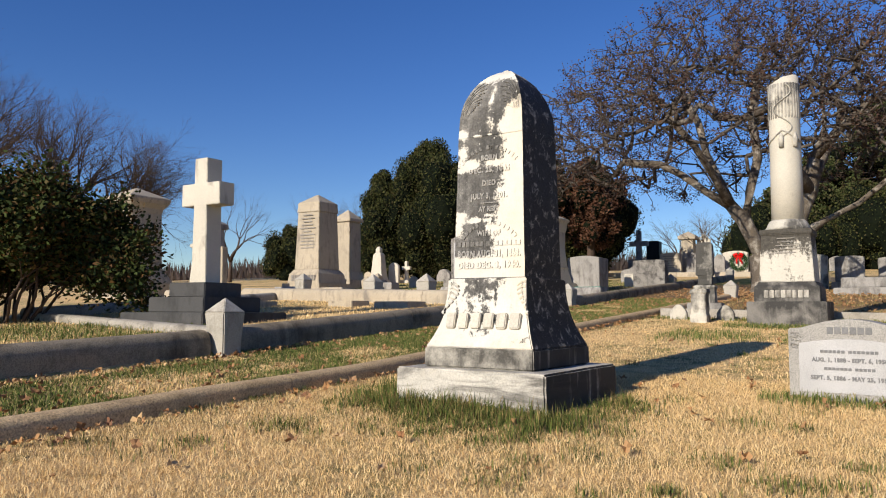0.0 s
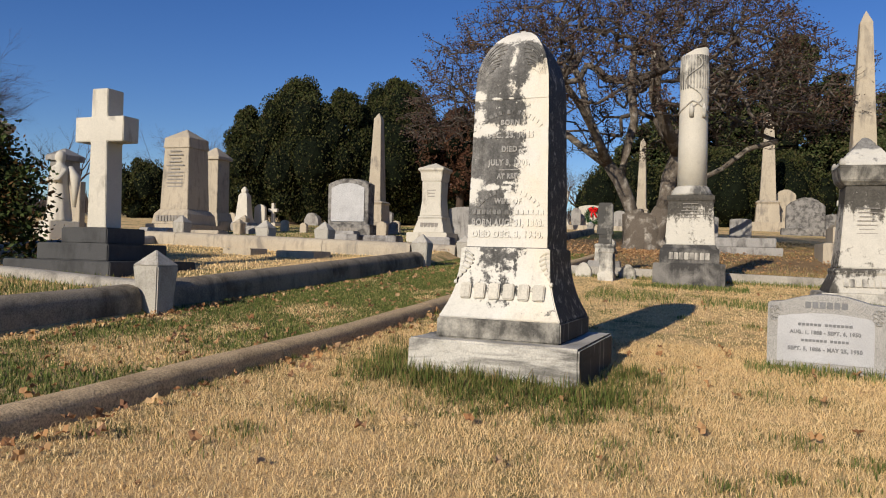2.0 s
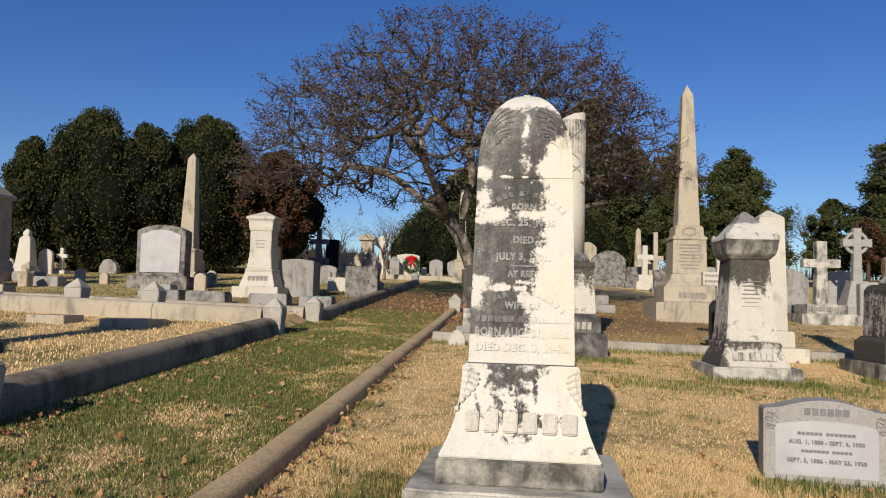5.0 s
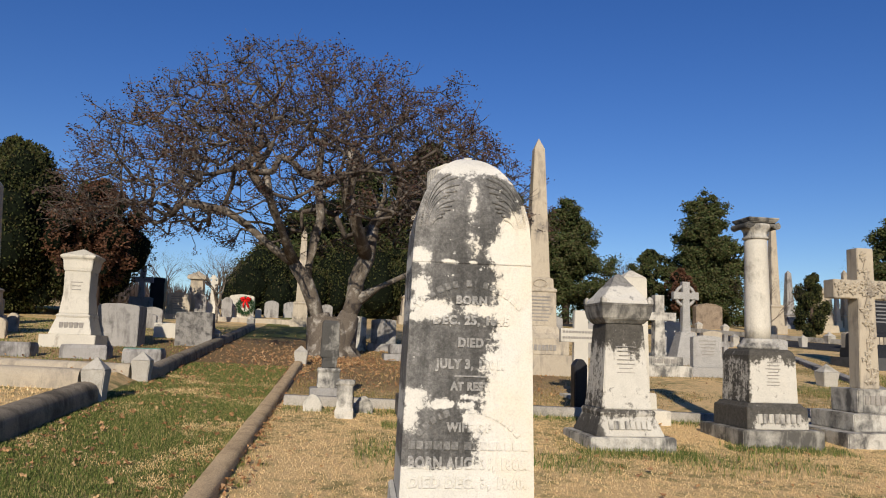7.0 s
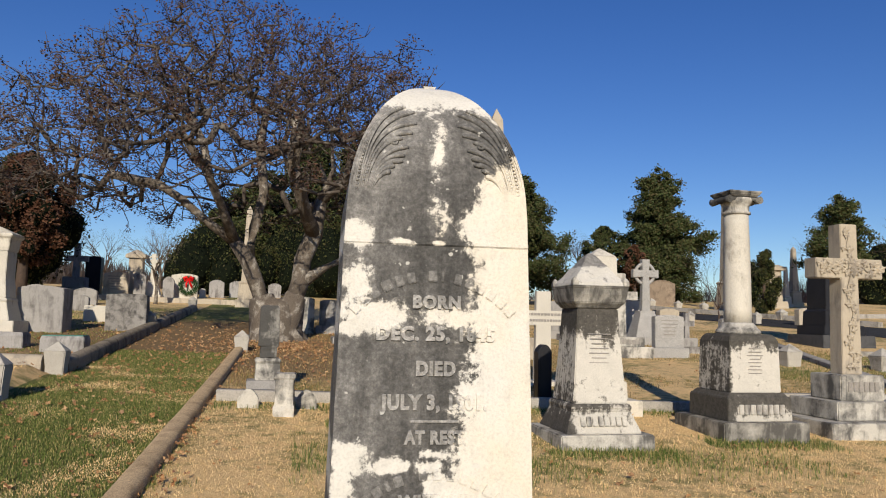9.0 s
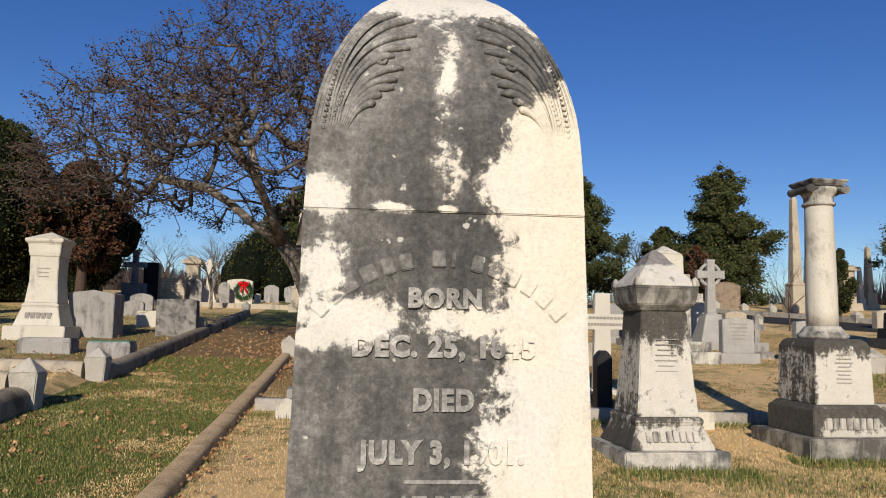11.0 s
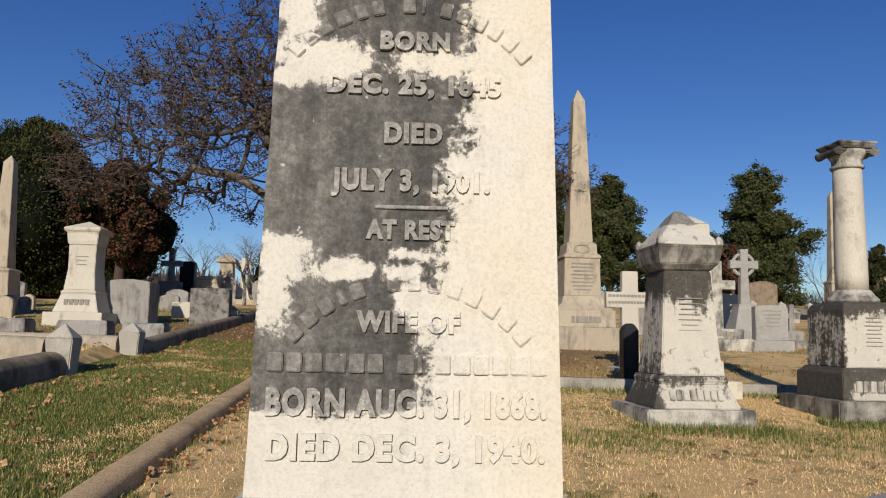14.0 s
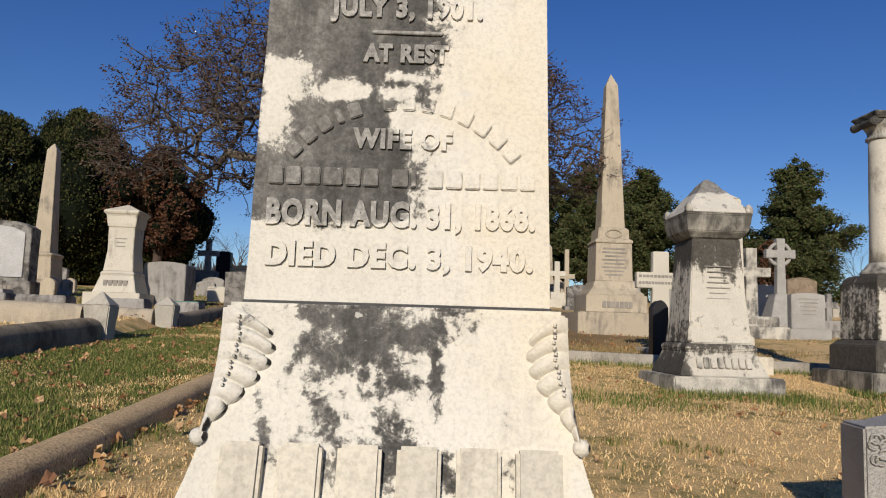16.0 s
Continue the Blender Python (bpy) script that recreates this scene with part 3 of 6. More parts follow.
split_kerb("far_kerb", (24.0, 29.4), (40.0, 30.5), [5.0], width=0.3, height=0.22, material=M_CONCRETE, label="long pale kerb along the far path", round_top=False)
split_kerb("far_kerb", (14.0, 15.3), (26.0, 13.6), [4.0], width=0.25, height=0.14, material=M_CONCRETE, label="low grey kerb across the far lawn", round_top=False)
split_kerb("far_kerb", (14.6, 21.0), (9.9, 8.8), [4.0], width=0.25, height=0.12, material=M_CONCRETE, label="low grey kerb across the far lawn", round_top=False)


def post(x, y, half, h, cap, material, label, rz=0.0, lean=0.0):
    t = thing("plot_post", x, y, None, rz, label, "post", "corner posts of the plots")
    part("shaft", loft([(-0.2, half * 0.80, half * 0.80), (h * 0.25, half * 0.84, half * 0.84), (h - cap, half, half)], bevel=0.012), material, t)
    part("cap", loft([(h - cap + 0.001, half, half), (h, 0.006, 0.006)], bevel=0.006), material, t)
    return t


POST = "pointed concrete corner post at the end of a plot wall"
post(-3.57, 0.92, 0.14, 0.56, 0.14, M_POST, "large pointed concrete post in the plot wall")
for x, y in ((-3.58, 7.35), (-5.69, 7.75), (-7.0, 7.8), (-9.75, 8.75)):
    post(x, y, 0.15, 0.56, 0.16, M_POST, POST)
for x, y, h in ((-3.55, 9.55, 0.46), (-3.72, 17.5, 0.45), (-3.8, 26.1, 0.5), (-1.28, 13.45, 0.42), (9.3, 9.9, 0.4), (8.1, 7.7, 0.3), (9.9, 19.2, 0.5), (15.5, 26.0, 0.5), (18.5, 26.0, 0.5)):
    post(x, y, 0.145, h, 0.13, M_POST, POST)


# ---- main memorial ----
def main_memorial():
    t = thing("memorial", 0.009, 0.05, -0.02, -2.0, "tall sooty white marble memorial with raised lettering on a stepped base", "gravestone")
    bm = loft([(-0.15, 0.515, 0.515), (0.197, 0.510, 0.510)], bevel=0.012)
    bmesh.ops.subdivide_edges(bm, edges=[e for e in bm.edges if e.calc_length() > 0.3], cuts=9, use_grid_fill=True)
    for v in bm.verts:
        v.co += Vector((0.3, 1, 0.5)) * 0.006 * noise.fractal(v.co * 7, 0.8, 2, 3)
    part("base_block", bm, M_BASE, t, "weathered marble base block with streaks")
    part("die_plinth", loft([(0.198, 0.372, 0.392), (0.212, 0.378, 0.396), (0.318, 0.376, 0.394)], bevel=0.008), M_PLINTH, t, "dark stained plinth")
    lv = []
    for i in range(15):
        u = i / 14
        h = 0.272 + 0.100 * (1 - u) ** 2.3
        lv.append((0.319 + 0.419 * u, h, h + 0.018 * (1 - u)))
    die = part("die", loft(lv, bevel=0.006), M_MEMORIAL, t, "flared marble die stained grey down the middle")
    # dark strip coloured as the shadow gap under the shaft
    part("shadow_joint", box(-0.252, 0.252, -0.252, 0.252, 0.733, 0.743, 0), M_STEP, t)
    lv = [(0.742, 0.250, 0.250), (1.25, 0.239, 0.239), (1.60, 0.230, 0.230), (1.70, 0.228, 0.228)]
    for i in range(1, 19):
        a = math.radians(i * 90 / 19.0)
        h = 0.226 * math.cos(a) ** 1.12
        z = 1.72 + 0.375 * math.sin(a) ** 1.06
        lv.append((z, h, h))
    lv.append((2.10, 0.018, 0.018))
    bm = loft(lv, bevel=0)
    for e in bm.edges:
        e.smooth = True
    bmesh.ops.subdivide_edges(bm, edges=[e for e in bm.edges if e.calc_length() > 0.12], cuts=5, use_grid_fill=True)
    for v in bm.verts:
        v.co += Vector((0.6, 1, 0.2)) * 0.003 * noise.fractal(v.co * 9, 0.8, 2, 4)
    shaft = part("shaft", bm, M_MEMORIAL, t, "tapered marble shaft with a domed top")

    def fy(z):
        return -(0.250 - (z - 0.742) * (0.022 / 0.958)) - 0.0015
    tilt = -1.3

    lip = part("lip", box(-0.2295, 0.2295, -0.0022, 0.006, -0.006, 0.006, 0.002), M_MEMORIAL, shaft, "narrow raised band below the arch")
    lip.matrix_basis = pose(0, fy(1.637), 1.637, tilt, 0, 0)

    def line(body, z0, z1, w, xc=0.0):
        zc = (z0 + z1) / 2 + 0.02
        letters(body, (z1 - z0) * 1.38, 0.0038, M_RAISED, shaft, pose(xc, fy(zc), zc, tilt, 0, 0), "letter", w)
    line("BORN", 1.455, 1.485, 0.118)
    line("DEC. 25, 1845", 1.377, 1.409, 0.292)
    line("DIED", 1.293, 1.326, 0.097)
    line("JULY 3, 1901.", 1.212, 1.246, 0.262)
    line("AT REST", 1.132, 1.162, 0.146)
    line("WIFE OF", 0.981, 1.013, 0.168)
    line("BORN AUG. 31, 1868.", 0.848, 0.888, 0.445)
    line("DIED DEC. 3, 1940.", 0.780, 0.818, 0.440)
    bm = box(-0.06, 0.06, -0.004, 0.004, -0.003, 0.003, 0.001)
    ob = part("rule", bm, M_RAISED, shaft)
    ob.matrix_basis = pose(0, fy(1.206), 1.206, tilt, 0, 0)

    def arc_bars(widths, xl, xr, zm, ze, h):
        """Name bars along an arch from xl to xr, zm at the middle and ze at the ends."""
        sag = zm - ze
        half = (xr - xl) / 2
        R = (half * half + sag * sag) / (2 * sag)
        amax = math.asin(half / R)
        n = sum(abs(w) for w in widths) + 0.55 * (len(widths) - 1)
        p = 0.0
        for w in widths:
            mid = (p + abs(w) / 2) / n
            a = -amax + 2 * amax * mid
            if w > 0:
                x = (xl + xr) / 2 + R * math.sin(a)
                z = zm - R + R * math.cos(a) + 0.02
                bw = w / n * 2 * amax * R
                ob = part("name_bar", box(-bw / 2, bw / 2, -0.004, 0.006, -h / 2, h / 2, 0.0018), M_NAMEBAR, shaft)
                ob.matrix_basis = pose(x, fy(z), z, tilt, math.degrees(a), 0)
            p += abs(w) + 0.55
    arc_bars([1, 1, 1.1, 1.3, 1, 1, -0.6, 1.1, 0.3, -0.3, 1, 1.1, 1, 1, 1.1, 1], -0.205, 0.190, 1.535, 1.445, 0.027)
    arc_bars([1, 1, 1, 0.5, 1, -0.7, 1, 1, 1, 1, 1, 1, 1, 1], -0.190, 0.190, 1.062, 0.970, 0.026)
    bars([1, 1, 1.1, 1.3, 1, 1, -0.5, 1.1, 0.3, -0.4, 1, 1.1, 1, 1, 1.1, 1], -0.222, 0.222, 0.937, 0.967, fy(0.93), 0.004, M_NAMEBAR, shaft, tilt)

    # the large family name on the die
    def dy(z):
        u = (z - 0.319) / 0.419
        return -(0.272 + 0.100 * (1 - u) ** 2.3 + 0.018 * (1 - u))
    bars([1, 1.05, 1.05, 1.05, 1.05, 1.1], -0.252, 0.262, 0.430, 0.525, dy(0.475) - 0.003, 0.022, M_MARBLE_CLEAN, die, -14, "name_block", 0.36)

    # carved leaf sprays on the shoulders of the shaft: a beaded rib outside, lobed leaf inside
    def spray(sgn):
        bm = bmesh.new()

        def face(x, z, off):
            zz = max(0.0, z - 1.72) / 0.375
            a2 = math.asin(min(0.999, zz ** (1 / 1.06)))
            yy = -(0.226 * math.cos(a2) ** 1.12) if z > 1.72 else fy(z)
            return (sgn * x, yy - off, z)
        def at(q, off):
            x, a = q
            fade = max(0.0, min(1.0, (a - 0.11) / 0.12))
            off = off * fade - 0.0035 * (1 - fade)
            return Vector(face(x, 1.72 + 0.375 * math.sin(a) ** 1.06, off))

        def bez(p, u):
            k = (1 - u) ** 3, 3 * u * (1 - u) ** 2, 3 * u * u * (1 - u), u ** 3
            return sum(w * c[0] for w, c in zip(k, p)), sum(w * c[1] for w, c in zip(k, p))

        def lobes(curves, n=26):
            """Ridged leaf: a web of stone between swelling ribs that end in rounded lobes."""
            for c in curves:
                pts = [at(bez(c, i / n), 0.0015) for i in range(n + 1)]
                rad = [0.0022 + 0.0065 * (i / n) ** 1.3 * (1 if i < n - 2 else 0.8 - 0.3 * (i - n + 2)) for i in range(n + 1)]
                tube(bm, pts, rad, 8)
            for c, d in zip(curves, curves[1:]):
                grid = []
                for i in range(n - 1):
                    u = i / n
                    p, q = bez(c, u), bez(d, u)
                    row = []
                    for k in range(7):
                        v = k / 6
                        sink = 0.0045 - 0.005 * math.sin(math.pi * v)
                        if i == n - 2:
                            sink = -0.004
                        row.append(bm.verts.new(at((p[0] + (q[0] - p[0]) * v, p[1] + (q[1] - p[1]) * v), sink)))
                    grid.append(row)
                for p, q in zip(grid, grid[1:]):
                    for k in range(6):
                        f = (p[k], p[k + 1], q[k + 1], q[k])
                        bm.faces.new(f if sgn > 0 else f[::-1]).smooth = True
        tips = [(0.080, 0.865), (0.057, 0.805), (0.052, 0.685), (0.064, 0.59), (0.090, 0.535)]
        lobes([[(0.197 - 0.004 * k, 0.13), (0.190 - 0.004 * k, 0.44 - 0.02 * k), (0.150 - 0.004 * k, 0.80 - 0.065 * k), q] for k, q in enumerate(tips)])
        tips = [(0.075, 0.465), (0.085, 0.395), (0.090, 0.350), (0.110, 0.31), (0.120, 0.268)]
        lobes([[(0.179 - 0.003 * k, 0.12), (0.168 - 0.003 * k, 0.27 - 0.01 * k), (0.136, 0.47 - 0.05 * k), q] for k, q in enumerate(tips)])
        rib = [(0.204, 0.14), (0.194, 0.46), (0.155, 0.72), (0.104, 0.84)]
        low = [(0.187, 0.20), (0.174, 0.36), (0.150, 0.49), (0.117, 0.52)]
        for c, n in ((rib, 34), (low, 20)):
            for k in range(n):
                bmesh.ops.create_icosphere(bm, subdivisions=1, radius=0.0042, matrix=Matrix.Translation(at(bez(c, k / (n - 1)), 0.003)))
        curl = [at((0.113 + (0.014 - 0.0012 * k) * math.cos(0.8 * k), 0.505 + (0.040 - 0.0035 * k) * math.sin(0.8 * k)), 0.003) for k in range(10)]
        tube(bm, curl, [0.004] * 10, 6)
        for o in (0.008, 0.015, -0.007):
            tube(bm, [at((x + o * (1 - 0.3 * i / 24), a), -0.0005) for i in range(25) for x, a in [bez(rib, i / 24 * 0.93)]], [0.0026] * 25, 6)
        return bm
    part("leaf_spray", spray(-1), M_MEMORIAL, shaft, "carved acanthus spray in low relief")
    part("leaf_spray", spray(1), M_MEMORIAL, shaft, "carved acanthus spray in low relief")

    # drooping acanthus on the corners of the die: fluted lobes along the inner edge, a beaded rib, a curled tip
    def corner(sgn):
        bm = bmesh.new()
        full = 0.108 if sgn < 0 else 0.082
        nu, nv, count = 112, 12, 7

        def edge(z):
            return 0.272 + 0.100 * (1 - (z - 0.319) / 0.419) ** 2.3

        def spot(u, v, rise):
            """u runs down the corner, v inwards from it."""
            z = 0.728 - 0.200 * u
            lobe = abs(math.sin(math.pi * (count * u + 0.1))) ** 0.55
            wide = (0.30 + 0.70 * math.sin(math.pi * min(1.0, 0.16 + 0.95 * u)) ** 0.8) * (1 - 0.78 * u ** 1.3) * full * (0.80 + 0.20 * lobe)
            zz = z + 0.012 * v - 0.040 * v * v * (1 - 0.5 * u)
            return Vector((sgn * (edge(zz) + 0.003 - v * wide), dy(zz) - rise, zz)), lobe
        grid = []
        for i in range(nu + 1):
            row = []
            for j in range(nv + 1):
                v = j / nv
                lobe = spot(i / nu, v, 0)[1]
                rise = (0.004 + 0.015 * math.sin(math.pi * (0.06 + 0.86 * v)) ** 0.7) * (1 - (1 - lobe) * (0.25 + 0.65 * v)) - 0.002
                row.append(bm.verts.new(spot(i / nu, v, rise if j < nv else -0.004)[0]))
            grid.append(row)
        for a, b in zip(grid, grid[1:]):
            for j in range(nv):
                q = (a[j], a[j + 1], b[j + 1], b[j])
                bm.faces.new(q if sgn > 0 else q[::-1]).smooth = True
        for i in range(13):
            bmesh.ops.create_icosphere(bm, subdivisions=1, radius=0.0036, matrix=Matrix.Translation(spot(0.06 + 0.045 * i, 0.36, 0.019)[0]))
        tip = spot(1.0, 0.2, 0.004)[0]
        bmesh.ops.create_icosphere(bm, subdivisions=2, radius=0.014, matrix=Matrix.Translation(tip))
        return bm
    part("corner_leaf", corner(-1), M_MEMORIAL, die, "carved scrolled leaf on the corner")
    part("corner_leaf", corner(1), M_MEMORIAL, die, "carved scrolled leaf on the corner")


main_memorial()


# ---- grey granite marker beside it ----
def granite_marker():
    t = thing("granite_marker", 1.87, 1.07, -0.045, -9, "low light grey granite marker with a shallow arched top", "gravestone")
    part("base_slab", box(-0.385, 0.385, -0.14, 0.17, -0.1, 0.025, 0.01), M_GRANITE, t)
    pts = [(-0.35, 0.026), (0.35, 0.026), (0.35, 0.455)]
    for i in range(9):
        u = i / 8
        pts.append((0.27 - 0.54 * u, 0.462 + 0.055 * math.sin(math.pi * u)))
    pts.append((-0.35, 0.455))
    tab = part("tablet", outline(pts, -0.10, 0.10, 0.008), M_GRANITE, t)
    pp = [(-0.285, 0.065), (0.285, 0.065), (0.285, 0.36)]
    for i in range(9):
        u = i / 8
        pp.append((0.285 - 0.57 * u, 0.365 + 0.03 * math.sin(math.pi * u)))
    pp.append((-0.285, 0.36))
    pan = part("panel", outline(pp, -0.106, -0.098, 0.002), M_POLISH, t, "honed lettering panel")
    bars([1, 1, 1, 1, 1, 1], -0.12, 0.13, 0.425, 0.468, -0.101, 0.003, M_GREYINK, tab)
    bars([1, 1, 1, 1, 1, 1, -0.6, 1, 1, 1, 1, 1, 1, 1], -0.16, 0.16, 0.308, 0.326, -0.107, 0.003, M_GREYINK, pan)
    letters("AUG. 1, 1888 - SEPT. 6, 1950", 0.034, 0.002, M_GREYINK, pan, pose(0, -0.107, 0.265), "letter", 0.42)
    bars([1, 1, 1, 1, 1, 1, 1, -0.6, 1, 1, 1, 1, 1], -0.14, 0.14, 0.204, 0.221, -0.107, 0.003, M_GREYINK, pan)
    letters("SEPT. 5, 1886 - MAY 25, 1950", 0.034, 0.002, M_GREYINK, pan, pose(0, -0.107, 0.155), "letter", 0.44)
    for s in (-1, 1):
        bm = bmesh.new()
        for k in range(7):
            a = k * 0.9
            c = Vector((s * (0.305 + 0.018 * math.cos(a)), -0.101, 0.40 + 0.03 * math.sin(a) - 0.004 * k))
            tube(bm, [c + Vector((0.016 * math.cos(q), -0.004, 0.016 * math.sin(q))) for q in np.linspace(0, 5.2, 8)], [0.005] * 8, 5)
        part("rosette", bm, M_GRANITE, tab, "carved flower in the corner")


granite_marker()


# ---- other monuments ----
def rows_of_bars(t, z0, z1, n, half, y, material=None, h=0.5, lean=0.0):
    """Worn writing that cannot be read: plain shallow bars."""
    rnd = random.Random(int(abs(z0 * 1000 + half * 7777)))
    dz = (z1 - z0) / n
    for i in range(n):
        w = half * (0.5 + 0.5 * rnd.random())
        bm = box(-w, w, -0.003, 0.004, -dz * h / 2, dz * h / 2, 0.001)
        ob = part("worn_line", bm, material or M_INK, t)
        ob.matrix_basis = pose(0, y, z1 - (i + 0.5) * dz, lean, 0, 0)


def broken_column():
    t = thing("broken_column_monument", 0.78, 6.87, None, 0, "white marble broken column with carved cord on a sooty pedestal", "gravestone")
    part("base_block", box(-0.48, 0.48, -0.48, 0.48, -0.15, 0.30, 0.012), M_SOOT, t)
    part("name_tier", loft([(0.30, 0.40, 0.40), (0.50, 0.395, 0.395), (0.52, 0.36, 0.36), (0.56, 0.35, 0.35)]), M_SOOT, t)
    part("die", loft([(0.56, 0.335, 0.335), (1.17, 0.30, 0.30), (1.20, 0.32, 0.32), (1.26, 0.32, 0.32)]), M_COL_SOOT, t, "square marble die with sooty top")
    part("ring", lathe([(1.26, 0.27), (1.29, 0.285), (1.32, 0.265), (1.35, 0.255), (1.38, 0.235), (1.40, 0.22)], 32), M_MARBLE, t)
    bm = lathe([(1.39, 0.205), (2.0, 0.202), (2.7, 0.197), (3.15, 0.192), (3.33, 0.19)], 40, 0)
    for v in bm.verts:
        if v.co.z > 3.25:
            v.co.z += 0.05 * v.co.x / 0.19 + 0.03 * noise.noise(v.co * 14)
    part("column", bm, M_MARBLE_CLEAN, t, "plain white column broken off at the top")
    bm = lathe([(2.78, 0.196), (2.80, 0.204), (3.05, 0.203), (3.27, 0.201)], 120, 30, 0.06)
    part("fluting", bm, M_MARBLE, t, "weathered reeding on the upper drum")
    bm = bmesh.new()
    pts = []
    for i in range(40):
        u = i / 39
        a = -math.pi / 2 + 0.55 * math.sin(u * 9)
        pts.append(Vector((0.208 * math.cos(a), 0.208 * math.sin(a), 2.53 + 0.72 * u)))
    tube(bm, pts, [0.008] * 40, 6)
    pts = [Vector((0.207 * math.cos(a), 0.207 * math.sin(a), 2.62 - 0.16 * abs(math.cos(a)))) for a in np.linspace(-math.pi, math.pi, 30)]
    tube(bm, pts, [0.010] * 30, 6)
    part("cord", bm, M_MARBLE, t, "carved rope with tassels")
    for s in (-0.1, 0.75):
        tas = part("tassel", lathe([(2.38, 0.03), (2.50, 0.035), (2.54, 0.02), (2.58, 0.012)], 10), M_MARBLE, t)
        tas.matrix_basis = pose(0.21 * math.sin(s), -0.21 * math.cos(s), 0)
    bars([1] * 8, -0.27, 0.27, 0.35, 0.45, -0.398, 0.014, M_LETTER, t)
    rows_of_bars(t, 0.92, 1.16, 5, 0.18, -0.318, None, 0.25)


def roofed_pedestal():
    t = thing("roofed_pedestal", 2.78, 5.62, None, 1, "sooty white marble pedestal with a pyramid roof and tapered die", "gravestone")
    part("base_block", box(-0.50, 0.50, -0.50, 0.50, -0.12, 0.12, 0.014), M_MARBLE, t)
    part("name_tier", loft([(0.12, 0.405, 0.405), (0.15, 0.395, 0.395), (0.34, 0.318, 0.318), (0.36, 0.332, 0.332), (0.395, 0.325, 0.325), (0.41, 0.305, 0.305)]), M_TIER_SOOT, t)
    lv = [(0.41, 0.300, 0.300)]
    for i in range(1, 9):
        u = i / 8
        lv.append((0.41 + 0.97 * u, 0.300 - 0.075 * u ** 0.75, 0.300 - 0.075 * u ** 0.75))
    part("die", loft(lv, bevel=0.01), M_DIE_SOOT, t, "tapered die with worn inscription")
    part("cornice", loft([(1.38, 0.232, 0.232), (1.41, 0.252, 0.252), (1.44, 0.282, 0.282), (1.52, 0.300, 0.300), (1.585, 0.306, 0.306), (1.60, 0.316, 0.316), (1.615, 0.312, 0.312)]), M_CORNICE, t)
    bm = loft([(1.615, 0.302, 0.302), (1.645, 0.292, 0.292), (1.80, 0.165, 0.165), (1.945, 0.050, 0.045), (1.975, 0.012, 0.012)], bevel=0.004)
    rough_up(bm, 0.016, 9, 3)
    part("roof", bm, M_ROOF_SOOT, t, "weathered pyramid roof with a broken finial")
    for sx in (-1, 1):
        for sy in (-1, 1):
            ob = part("corner_acroter", loft([(0, 0.035, 0.035), (0.05, 0.03, 0.03), (0.085, 0.01, 0.01)], bevel=0.006), M_MARBLE, t)
            ob.matrix_basis = pose(sx * 0.282, sy * 0.282, 1.615)
    bars([1] * 8, -0.25, 0.25, 0.19, 0.29, -0.372, 0.016, M_MARBLE, t, -21)
    rows_of_bars(t, 0.60, 1.14, 11, 0.13, -0.258, None, 0.20, -3.2)


def ionic_column():
    t = thing("ionic_column_monument", 4.82, 6.06, 0.17, 1, "cream marble column with a scrolled capital on a sooty pedestal", "gravestone")
    part("base_block", box(-0.53, 0.53, -0.53, 0.53, -0.15, 0.235, 0.012), M_CORNICE, t)
    part("name_tier", loft([(0.235, 0.405, 0.405), (0.49, 0.40, 0.40), (0.51, 0.37, 0.37), (0.545, 0.345, 0.345)]), M_TIER_SOOT, t)
    part("die", loft([(0.545, 0.325, 0.325), (1.12, 0.312, 0.312), (1.17, 0.29, 0.29), (1.20, 0.26, 0.26)]), M_PED_SOOT, t, "square die with sooty sides")
    part("ring", lathe([(1.20, 0.245), (1.225, 0.255), (1.25, 0.24), (1.27, 0.215), (1.30, 0.195), (1.33, 0.172)], 32), M_MARBLE, t)
    prof = [(1.33, 0.158)]
    for i in range(1, 9):
        u = i / 8
        prof.append((1.33 + 1.29 * u, 0.158 - 0.018 * u ** 1.6))
    part("column", lathe(prof, 40), M_MARBLE_CLEAN, t, "smooth cream column shaft")
    part("necking", lathe([(2.605, 0.150), (2.615, 0.166), (2.635, 0.166), (2.645, 0.146), (2.70, 0.150), (2.74, 0.175), (2.775, 0.195), (2.80, 0.190)], 36), M_MARBLE, t)
    part("abacus", loft([(2.812, 0.178, 0.178), (2.822, 0.182, 0.182), (2.835, 0.196, 0.196), (2.85, 0.200, 0.200), (2.855, 0.212, 0.212), (2.875, 0.212, 0.212)], bevel=0.004), M_DARKMARBLE, t, "sooty moulded square abacus")
    part("capital_block", box(-0.19, 0.19, -0.165, 0.165, 2.765, 2.812, 0.01), M_DARKMARBLE, t)
    for sx in (-1, 1):
        bm = bmesh.new()
        for sy in (-1, 1):
            pts = [Vector((sx * 0.198 + sx * (0.042 - 0.0035 * k) * math.cos(1.57 - 0.7 * k), sy * 0.185, 2.772 + (0.042 - 0.0035 * k) * math.sin(1.57 - 0.7 * k))) for k in range(12)]
            tube(bm, pts, [0.008] * 12, 6)
        tube(bm, [Vector((sx * 0.198, y, 2.772)) for y in (-0.185, -0.14, -0.06, 0, 0.06, 0.14, 0.185)], [0.043, 0.042, 0.034, 0.042, 0.034, 0.042, 0.043], 18)
        part("scroll", bm, M_DARKMARBLE, t, "rolled scroll with a spiral end")
    bars([1] * 8, -0.27, 0.30, 0.31, 0.42, -0.404, 0.016, M_LETTER, t)
    rows_of_bars(t, 0.74, 1.06, 8, 0.12, -0.320, None, 0.25)


